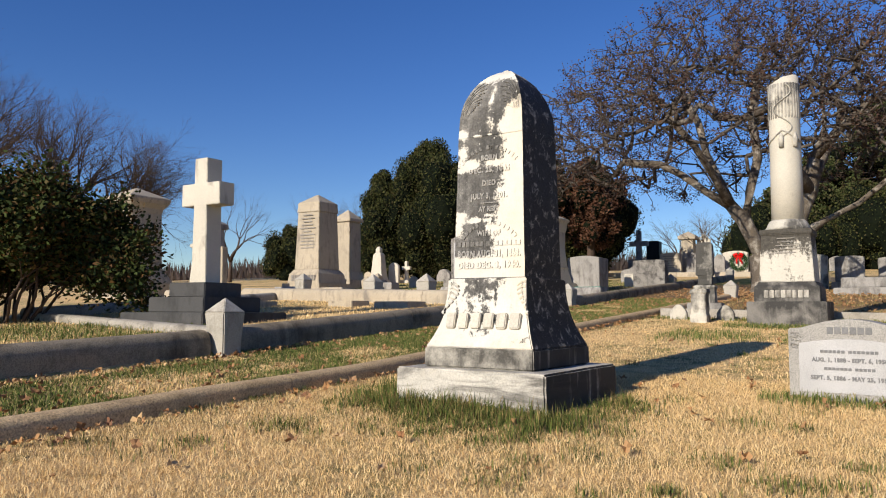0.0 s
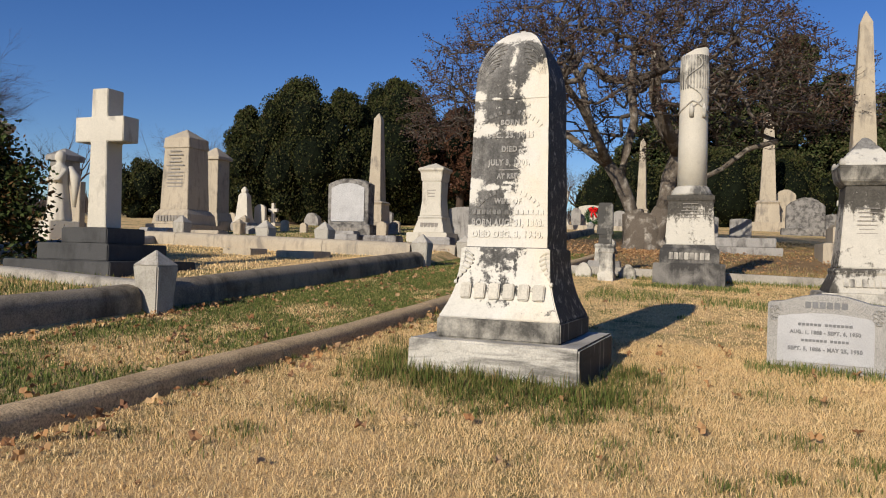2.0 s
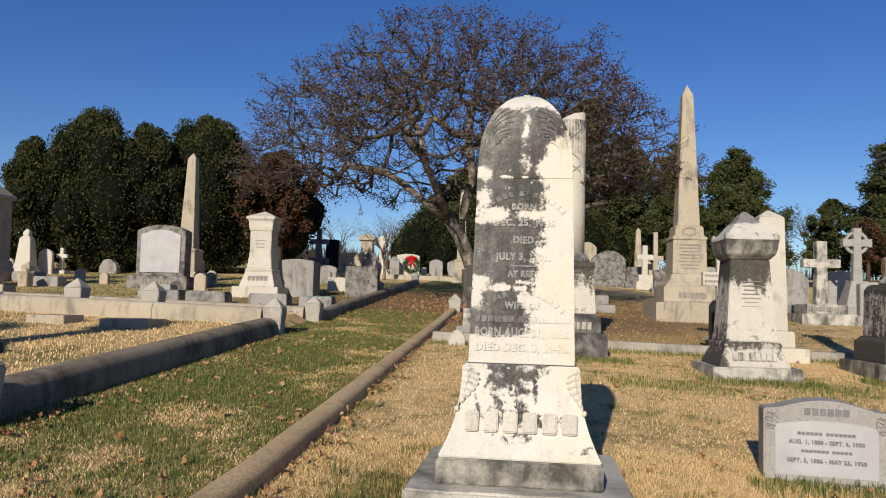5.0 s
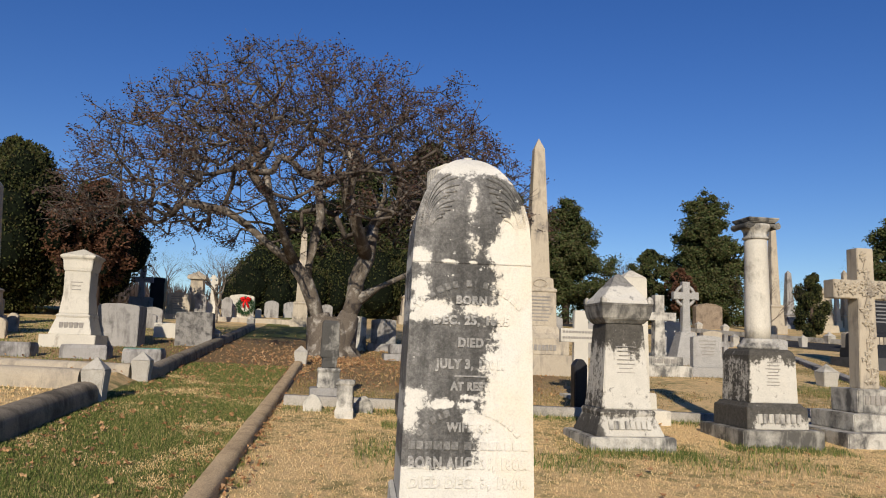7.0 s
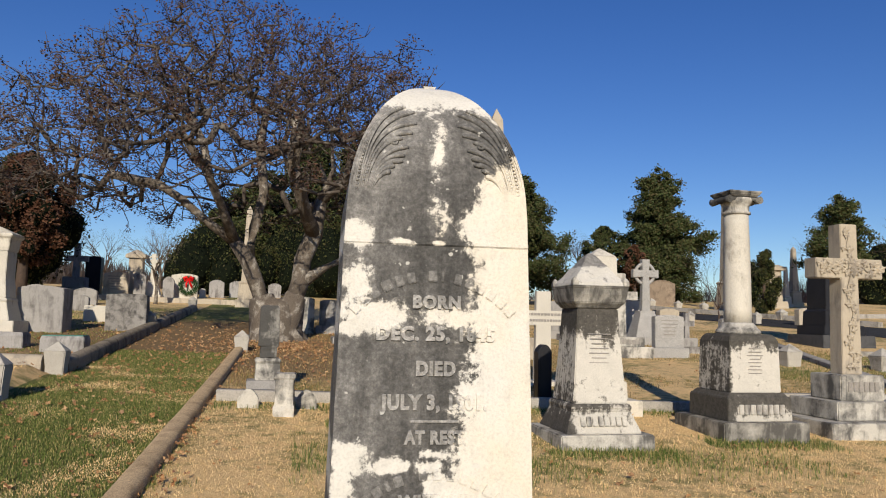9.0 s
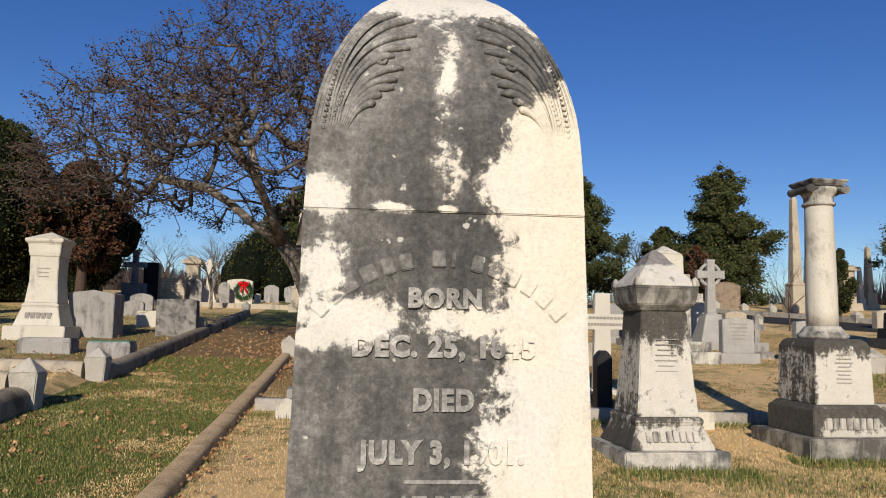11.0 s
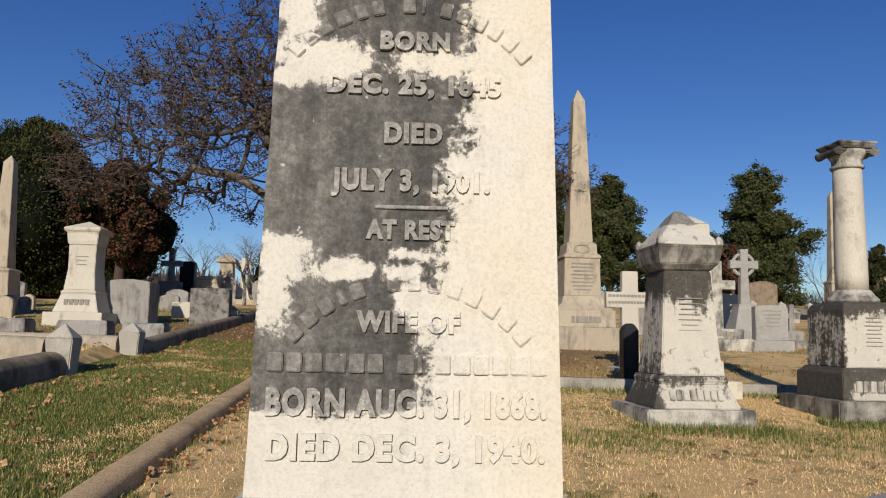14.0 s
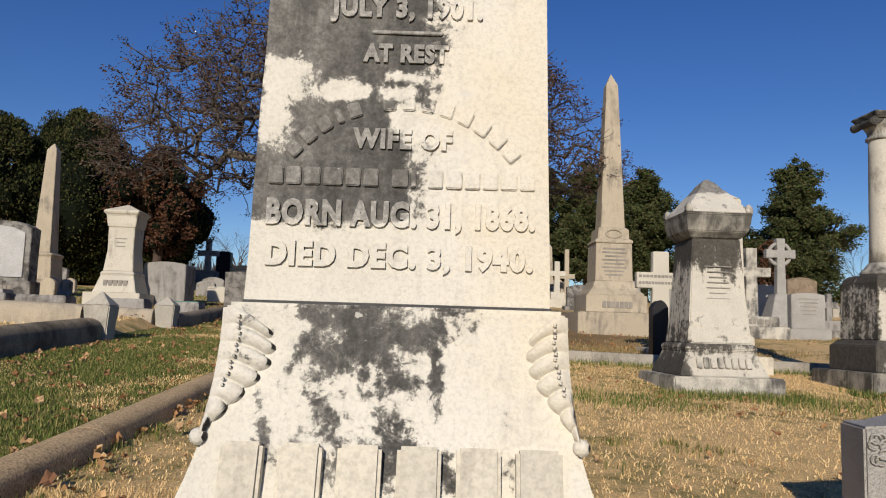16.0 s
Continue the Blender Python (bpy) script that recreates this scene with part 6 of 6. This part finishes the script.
evergreen(-11.0, 30.0, 2.2, 2.0, 5.4, 8, "dark broad evergreen behind the row", YEW, n=9000, lumps=26, size=0.22)
evergreen(-29.0, 28.6, 2.0, 1.8, 2.9, 9, "dark rounded evergreen shrub", YEW, n=5000, lumps=18, size=0.22)
evergreen(-26.0, 30.5, 1.8, 1.8, 3.2, 10, "dark rounded evergreen shrub far off", PINE, n=6500, lumps=36, size=0.22, ragged=True)
TALL = "tall dark pine behind the graves"
evergreen(0.7, 48.5, 4.2, 3.2, 10.8, 11, TALL, PINE, n=15600, lumps=80, size=0.36, upk=0.4, ragged=True)
evergreen(5.2, 48.0, 4.2, 3.4, 12.6, 12, TALL, PINE, n=18200, lumps=92, size=0.36, upk=0.4, ragged=True)
evergreen(8.6, 50.0, 2.6, 3.0, 9.4, 26, TALL, PINE, n=11700, lumps=68, size=0.36, upk=0.4, ragged=True)
evergreen(-2.6, 46.5, 3.6, 2.6, 7.2, 28, "dark pine mass behind the big tree", PINE, n=11000, lumps=60, size=0.36, upk=0.4, ragged=True)
evergreen(-4.3, 42.0, 3.2, 2.4, 3.4, 13, "dark spreading evergreen behind the big tree", YEW, n=8000, lumps=28, size=0.25)
evergreen(0.5, 45.0, 3.6, 2.6, 4.4, 14, "dark spreading evergreen behind the big tree", YEW, n=8000, lumps=28, size=0.25)
evergreen(4.6, 44.5, 2.8, 2.6, 4.2, 15, "dark evergreen behind the stones", YEW, n=7000, lumps=24, size=0.25)
cedar(10.6, 45.5, 2.3, 8.5, 16, "tall loose pine beside the obelisk", PINE, 34, 0.18, 0.17, 0.55)
cedar(14.6, 46.5, 2.5, 8.3, 17, "tall loose pine beside the obelisk", PINE, 34, 0.16, 0.17, 0.55)
evergreen(12.6, 47.5, 2.6, 1.9, 4.6, 27, "lower dark pine beside the obelisk", PINE, n=6500, lumps=40, size=0.34, upk=0.3, ragged=True)
cedar(24.5, 46.0, 3.2, 9.0, 18, "large spreading cedar with layered boughs", PINE, 46, 0.06, 0.17, 0.62)
evergreen(21.6, 48.8, 2.1, 2.0, 5.6, 19, "rounded dark tree beside the cedar", PINE, n=7800, lumps=44, size=0.3, upk=0.2, ragged=True)
evergreen(22.3, 31.0, 0.95, 0.9, 3.2, 20, "small dark juniper beside the path", YEW, n=4000, lumps=16, size=0.18)
cedar(30.0, 35.0, 1.5, 6.4, 22, "tall loose pine at the edge of the field", PINE, 26, 0.35, 0.15, 0.6)
evergreen(44.0, 46.0, 4.0, 3.4, 4.0, 23, "dark trees along the far edge", YEW, n=6000, lumps=30)
evergreen(-9.7, 26.8, 1.65, 1.5, 5.4, 24, "rust-leaved young oak keeping its dead leaves", RUST, name="oak_tree", n=15000, lumps=56, size=0.13, low=0.28, upk=-0.4, ragged=True)
evergreen(21.6, 43.8, 1.0, 1.0, 3.9, 25, "rust-leaved tree beside the cedar", RUST, name="oak_tree", n=4500, lumps=30, size=0.16, low=0.3, upk=0.0, ragged=True)
big_tree()


def bare_tree(x, y, h, seed, label, spread=0.5, material=None, thick=1.0, forks=3):
    rnd = random.Random(seed)
    t = thing("bare_tree", x, y, None, 0, label, "tree")
    ends = []
    k = h / 8.0
    bm2 = bmesh.new()
    tube(bm2, [Vector((0, 0, -0.3)), Vector((0.03 * k, 0, 0.8 * k)), Vector((0, 0.05 * k, 1.7 * k))], [0.22 * k * thick, 0.16 * k * thick, 0.13 * k * thick], 8)
    part("trunk", bm2, material or M_TWIG, t)
    for i in range(4):
        a = i * 1.57 + rnd.uniform(-0.5, 0.5)
        bm = bmesh.new()
        grow(bm, rnd, Vector((0, 0.05 * k, 1.65 * k)), Vector((0.5 * math.cos(a), 0.5 * math.sin(a), 1)).normalized(), 2.1 * k, 0.12 * k * thick, 1, ends, spread, 0.0, 6 if h > 9 else 5, 0.15, forks, 0.03)
        part("branch", bm, material or M_TWIG, t)
    return t


LEAFLESS = "large leafless tree in the far distance"
for bx, by, bh, bs, sp in ((-49.0, 27.0, 14.0, 31, 0.5), (-43.0, 27.0, 10.5, 32, 0.5), (-48.5, 20.0, 15.5, 43, 0.5), (-31.2, 25.9, 5.6, 33, 0.4), (-30.8, 34.0, 6.2, 34, 0.5), (-35.7, 42.2, 7.0, 44, 0.5), (-15.1, 62.0, 5.5, 35, 0.5), (-11.0, 63.0, 6.0, 36, 0.5), (23.6, 57.2, 6.6, 38, 0.5), (20.8, 58.0, 6.4, 39, 0.5), (38.0, 46.0, 6.5, 40, 0.5), (42.0, 42.0, 7.0, 41, 0.5)):
    bare_tree(bx, by, bh, bs, LEAFLESS, sp, None, 1.5 if bh > 9 else 1.0, 4 if bh > 9 else 3)
bare_tree(-5.6, 29.3, 3.4, 37, "young leafless tree beside the far row", 0.5, M_BARK)
bare_tree(15.6, 24.1, 3.4, 42, "thin leafless sapling in the lawn", 0.3, None, 0.45)


def woods():
    """A band of far bare woods round the cemetery."""
    rnd = random.Random(77)
    vs, fs = [], []
    for i in range(42000):
        a = rnd.uniform(-1.75, 1.5)
        r = rnd.uniform(95, 130)
        x, y = r * math.sin(a), r * math.cos(a)
        z = ground(x, y) - 1.0
        h = rnd.uniform(2.0, 6.2) * (0.75 + 0.5 * noise.noise(Vector((a * 5, 0, 0))))
        w = rnd.uniform(0.03, 0.10)
        dx = rnd.gauss(0, 0.7)
        b = rnd.uniform(0, h * 0.6)
        k = len(vs)
        vs += [(x - w, y, z + b), (x + w, y + 0.3, z + b), (x + dx, y, z + h)]
        fs.append((k, k + 1, k + 2))
    o = from_arrays("far_woods", vs, fs, leafy("winter_woods", [(0.13, 0.10, 0.085), (0.17, 0.135, 0.11), (0.10, 0.085, 0.07), (0.15, 0.11, 0.09)]))
    tagged(o, "distant band of grey-brown winter woods", "woods", kind="stuff")


woods()


def shrub(x, y, seed):
    rnd = random.Random(seed)
    t = thing("evergreen_shrub", x, y, None, 0, "large loose evergreen shrub with red-brown new growth", "shrub")
    ends = []
    for i in range(16):
        a = i * 2.4
        bm = bmesh.new()
        grow(bm, rnd, Vector((0.35 * math.cos(a), 0.35 * math.sin(a), -0.05)), Vector((0.55 * math.cos(a), 0.55 * math.sin(a), 1)).normalized(), 0.78, 0.026, 1, ends, 0.5, 0.0, 4, 0.16, 3, 0.02)
        part("stem", bm, M_TWIG, t)
    pts = []
    for e in ends:
        if e.z > 0.12:
            for k in range(46):
                pts.append(e + Vector((rnd.gauss(0, 0.12), rnd.gauss(0, 0.12), rnd.gauss(0, 0.12))))
    vs, fs = leaf_cards(rnd, pts, 0.075, 0.6, 0.4)
    mesh_obj("crown", vs, fs, leafy("shrub_leaves", [(0.03, 0.046, 0.014), (0.06, 0.08, 0.022), (0.02, 0.028, 0.010), (0.11, 0.055, 0.022), (0.045, 0.06, 0.018)]), t)


shrub(-8.45, 1.4, 51)
shrub(-9.4, 1.2, 52)


# ---- grass, weeds and fallen leaves ----
def blades(name, pts, length, width, material, label, seed, lean=0.6, category="grass", lying=False):
    """Many curved blades, each of two triangles on a shared middle edge."""
    rng = np.random.RandomState(seed)
    p = np.array(pts)
    n = len(p)
    a = rng.uniform(0, 2 * np.pi, n)
    L = length(p, rng) if callable(length) else rng.uniform(length[0], length[1], n)
    w = rng.uniform(0.7, 1.3, n) * width
    tilt = rng.uniform(0.55, 1.42, n) if lying else np.abs(rng.normal(0, lean, n)).clip(0, 1.35)
    sx, sy = np.cos(a) * w / 2, np.sin(a) * w / 2
    b = rng.uniform(0, 2 * np.pi, n)
    dx, dy, dz = np.cos(b) * np.sin(tilt), np.sin(b) * np.sin(tilt), np.cos(tilt)
    zero = np.zeros(n)
    v0 = p + np.stack([-sx, -sy, zero - 0.006], 1)
    v1 = p + np.stack([sx, sy, zero - 0.006], 1)
    m = p + np.stack([dx * 0.3, dy * 0.3, dz * 0.62], 1) * L[:, None]
    v2 = m + np.stack([sx, sy, zero], 1) * 0.75
    v3 = m - np.stack([sx, sy, zero], 1) * 0.75
    v4 = p + np.stack([dx, dy, dz], 1) * L[:, None]
    verts = np.stack([v0, v1, v2, v3, v4], 1).reshape(-1, 3)
    k = np.arange(n) * 5
    quads = np.stack([k, k + 1, k + 2, k + 3], 1).tolist()
    tris = np.stack([k + 3, k + 2, k + 4], 1).tolist()
    ob = from_arrays(name, verts.tolist(), quads + tris, material)
    return tagged(ob, label, category, kind="stuff")


def scatter(n, x0, x1, y0, y1, seed, keep=None):
    rng = random.Random(seed)
    out = []
    while len(out) < n:
        x, y = rng.uniform(x0, x1), rng.uniform(y0, y1)
        if keep is None or keep(x, y, rng):
            out.append((x, y, ground(x, y)))
    return out


def off_stone(x, y):
    return not (abs(x) < 0.52 and abs(y - 0.05) < 0.52) and not (1.5 < x < 2.25 and 0.85 < y < 1.3)


def patchy(x, y, lo, scale=1.1, seed=0.0):
    return noise.fractal(Vector((x * scale, y * scale, seed)), 0.7, 2.0, 4) > lo


STRAW = leafy("straw_blades", [(0.68, 0.475, 0.225), (0.80, 0.60, 0.32), (0.50, 0.325, 0.14), (0.84, 0.65, 0.37), (0.36, 0.23, 0.095), (0.74, 0.53, 0.26)], 0.8)
LITTER = leafy("brown_turf_blades", [(0.22, 0.14, 0.065), (0.14, 0.12, 0.045), (0.32, 0.22, 0.10), (0.10, 0.10, 0.03), (0.40, 0.29, 0.15)], 0.85)
GREEN = leafy("green_blades", [(0.07, 0.10, 0.024), (0.11, 0.14, 0.035), (0.055, 0.08, 0.02), (0.16, 0.18, 0.05), (0.32, 0.26, 0.11)], 0.7)
LUSH = leafy("fresh_green_blades", [(0.055, 0.080, 0.018), (0.085, 0.115, 0.026), (0.14, 0.165, 0.04), (0.04, 0.058, 0.015), (0.36, 0.26, 0.11), (0.095, 0.12, 0.03), (0.20, 0.135, 0.06)], 0.6)
DEAD = leafy("fallen_leaves", [(0.26, 0.13, 0.06), (0.42, 0.25, 0.12), (0.17, 0.085, 0.05), (0.56, 0.38, 0.20), (0.34, 0.19, 0.085)], 0.8)

straw_pts = scatter(260000, -1.45, 3.4, -4.0, 1.5, 1, lambda x, y, r: off_stone(x, y))
blades("straw_grass", straw_pts, (0.014, 0.045), 0.0028, STRAW, "short dormant straw-coloured lawn grass", 11, 1.0, lying=True)
straw_pts = scatter(70000, -1.35, 7.0, 1.5, 7.6, 2)
blades("straw_grass", straw_pts, (0.012, 0.035), 0.0055, STRAW, "short dormant straw-coloured lawn grass", 10, 1.0, lying=True)
plot_pts = scatter(30000, -9.0, -3.8, -1.5, 9.2, 3)
blades("straw_grass", plot_pts, (0.02, 0.045), 0.008, STRAW, "short dormant straw-coloured lawn grass", 12, 0.8)
def greenness(x, y):
    """How green the strip is: fresher away from its near end, in soft-edged patches."""
    v = noise.fractal(Vector((x * 0.9, y * 0.9, 2.0)), 0.7, 2.0, 4)
    return max(0.06, min(0.97, 0.58 + 1.3 * v + 0.14 * max(-3.0, min(y, 2.5))))


strip_pts = scatter(160000, -3.6, -1.5, -4.0, 13.0, 4, lambda x, y, r: r.random() < greenness(x, y))
blades("green_grass", strip_pts, (0.015, 0.042), 0.0055, GREEN, "green winter grass on the strip between kerbs", 13, 0.8)
strip_straw = scatter(55000, -3.6, -1.5, -4.0, 11.0, 5, lambda x, y, r: r.random() > greenness(x, y))
blades("straw_grass", strip_straw, (0.012, 0.035), 0.0055, STRAW, "dormant patches in the grass strip", 14, 0.85, lying=True)
turf_pts = scatter(60000, -1.2, 15.0, 7.9, 24.0, 7, lambda x, y, r: r.random() < 0.35 + 1.2 * noise.noise(Vector((x * 0.5, y * 0.5, 9.0))))
blades("brown_turf", turf_pts, (0.02, 0.06), 0.012, LITTER, "brown and green turf with dead leaves behind the kerb", 18, 0.8)
far_pts = scatter(30000, -16.0, -3.9, 9.8, 26.0, 9)
blades("straw_grass", far_pts, (0.02, 0.06), 0.014, GREEN, "thin green and straw turf in the plots beyond", 19, 0.8)


def uncut_grass():
    """Thick uncut clumps before and beside the main base, thinning into the lawn."""
    rng = random.Random(6)
    pts, lens = [], []
    for i in range(430):
        u = rng.random()
        if u < 0.20:
            cx, cy, far = rng.uniform(-0.56, 0.58), -0.49 - abs(rng.gauss(0, 0.05)), 0.0
        elif u < 0.74:
            cx, cy = rng.gauss(0.12, 0.36), -0.52 - abs(rng.gauss(0, 0.30))
            far = min(0.75, -0.5 - cy)
        elif u < 0.88:
            cx, cy = -0.58 - abs(rng.gauss(0, 0.2)), rng.uniform(-0.75, 0.6)
            far = 0.2
        else:
            cx, cy = 0.6 + abs(rng.gauss(0, 0.12)), rng.uniform(-0.6, 0.3)
            far = 0.25
        tall = max(0.035, rng.choice((0.05, 0.06, 0.07, 0.09, 0.14)) * rng.uniform(0.8, 1.1) * (1 - 0.9 * far))
        s = rng.uniform(0.025, 0.07)
        for k in range(rng.randint(25, 75)):
            x, y = cx + rng.gauss(0, s), cy + rng.gauss(0, s)
            if off_stone(x, y):
                pts.append((x, y, ground(x, y)))
                lens.append(tall * rng.uniform(0.45, 1.1))
    arr = np.array(lens)
    blades("uncut_grass", pts, lambda p, r: arr, 0.0048, LUSH, "long uncut green grass round the memorial's base", 15, 0.75)


uncut_grass()


def weeds():
    rng = random.Random(8)
    pts = []
    for i in range(230):
        if i < 120:
            cx, cy = rng.uniform(-1.3, 3.5), rng.uniform(-3.6, 1.2)
        elif i < 190:
            cx, cy = rng.uniform(-1.3, 6.0), rng.uniform(1.5, 7.2)
        else:
            cx, cy = -1.36 + rng.gauss(0, 0.03), rng.uniform(-3.5, 7.0)
        n = rng.randint(25, 110)
        s = rng.uniform(0.03, 0.11)
        for k in range(n):
            x, y = cx + rng.gauss(0, s), cy + rng.gauss(0, s)
            if off_stone(x, y):
                pts.append((x, y, ground(x, y)))
    blades("weed_tufts", pts, (0.018, 0.055), 0.005, LUSH, "scattered green weed tufts in the straw lawn", 16, 0.6)
    pts = []
    for cx, cy, rx, ry, n in ((0.8, 6.2, 0.75, 0.14, 1800), (2.8, 4.95, 0.7, 0.14, 1500), (4.8, 5.4, 0.75, 0.14, 1500), (1.87, 0.82, 0.5, 0.09, 700), (2.4, 7.25, 3.6, 0.14, 3500), (0.2, 4.6, 0.5, 0.35, 900), (-5.8, 1.55, 0.9, 0.15, 1500), (10.5, 11.5, 1.6, 0.8, 4000), (13.0, 14.0, 1.5, 1.0, 3500), (3.8, 4.6, 0.9, 0.3, 1200), (1.6, 4.4, 0.6, 0.25, 900), (-5.6, 0.6, 1.9, 0.5, 5000)):
        for k in range(n):
            x, y = cx + rng.uniform(-rx, rx), cy + rng.gauss(0, ry)
            pts.append((x, y, ground(x, y)))
    blades("fringe_grass", pts, (0.03, 0.08), 0.007, GREEN, "longer green grass along stone bases and kerbs", 17, 0.5)


weeds()


def fallen_leaves():
    rng = random.Random(14)
    places = []
    for i in range(4650):
        u = rng.random()
        if i >= 1050:
            a, d = rng.uniform(0, 6.283), abs(rng.gauss(0, 3.6))
            x, y = -0.6 + d * math.cos(a), 14.5 + d * 1.15 * math.sin(a)
            if y > 7.9:
                places.append((x, y))
            continue
        if u < 0.45:
            x, y = rng.uniform(-3.4, -1.5), rng.uniform(-3.5, 12.0)
        elif u < 0.62:
            x, y = -3.38 + abs(rng.gauss(0, 0.10)), rng.uniform(-3.5, 7.0)
        elif u < 0.78:
            x, y = -1.40 + abs(rng.gauss(0, 0.10)) + 0.08, rng.uniform(-3.2, 8.0)
        else:
            x, y = rng.uniform(-1.2, 5.0), rng.uniform(-3.5, 7.0)
        if off_stone(x, y):
            places.append((x, y))
    vs, fs = [], []
    for x, y in places:
        s = rng.uniform(0.016, 0.042)
        a = rng.uniform(0, 6.28)
        c = Vector((x, y, ground(x, y) + rng.uniform(0.02, 0.045)))
        tip = Euler((rng.gauss(0, 0.45), rng.gauss(0, 0.45), a)).to_matrix()
        k = len(vs)
        vs.append(c)
        n = 9
        for j in range(n):
            r = s * (1.0 if j % 2 else 0.62) * rng.uniform(0.85, 1.15)
            q = Vector((r * math.cos(j * 2 * math.pi / n), r * 0.8 * math.sin(j * 2 * math.pi / n), s * 0.35 * (1 if j % 3 else -0.4) * rng.uniform(0.3, 1.8)))
            vs.append(c + tip @ q)
        for j in range(n):
            fs.append((k, k + 1 + j, k + 1 + (j + 1) % n))
    o = from_arrays("fallen_leaves", vs, fs, DEAD)
    tagged(o, "dry curled brown leaves lying on the grass", "leaves", kind="stuff")


fallen_leaves()
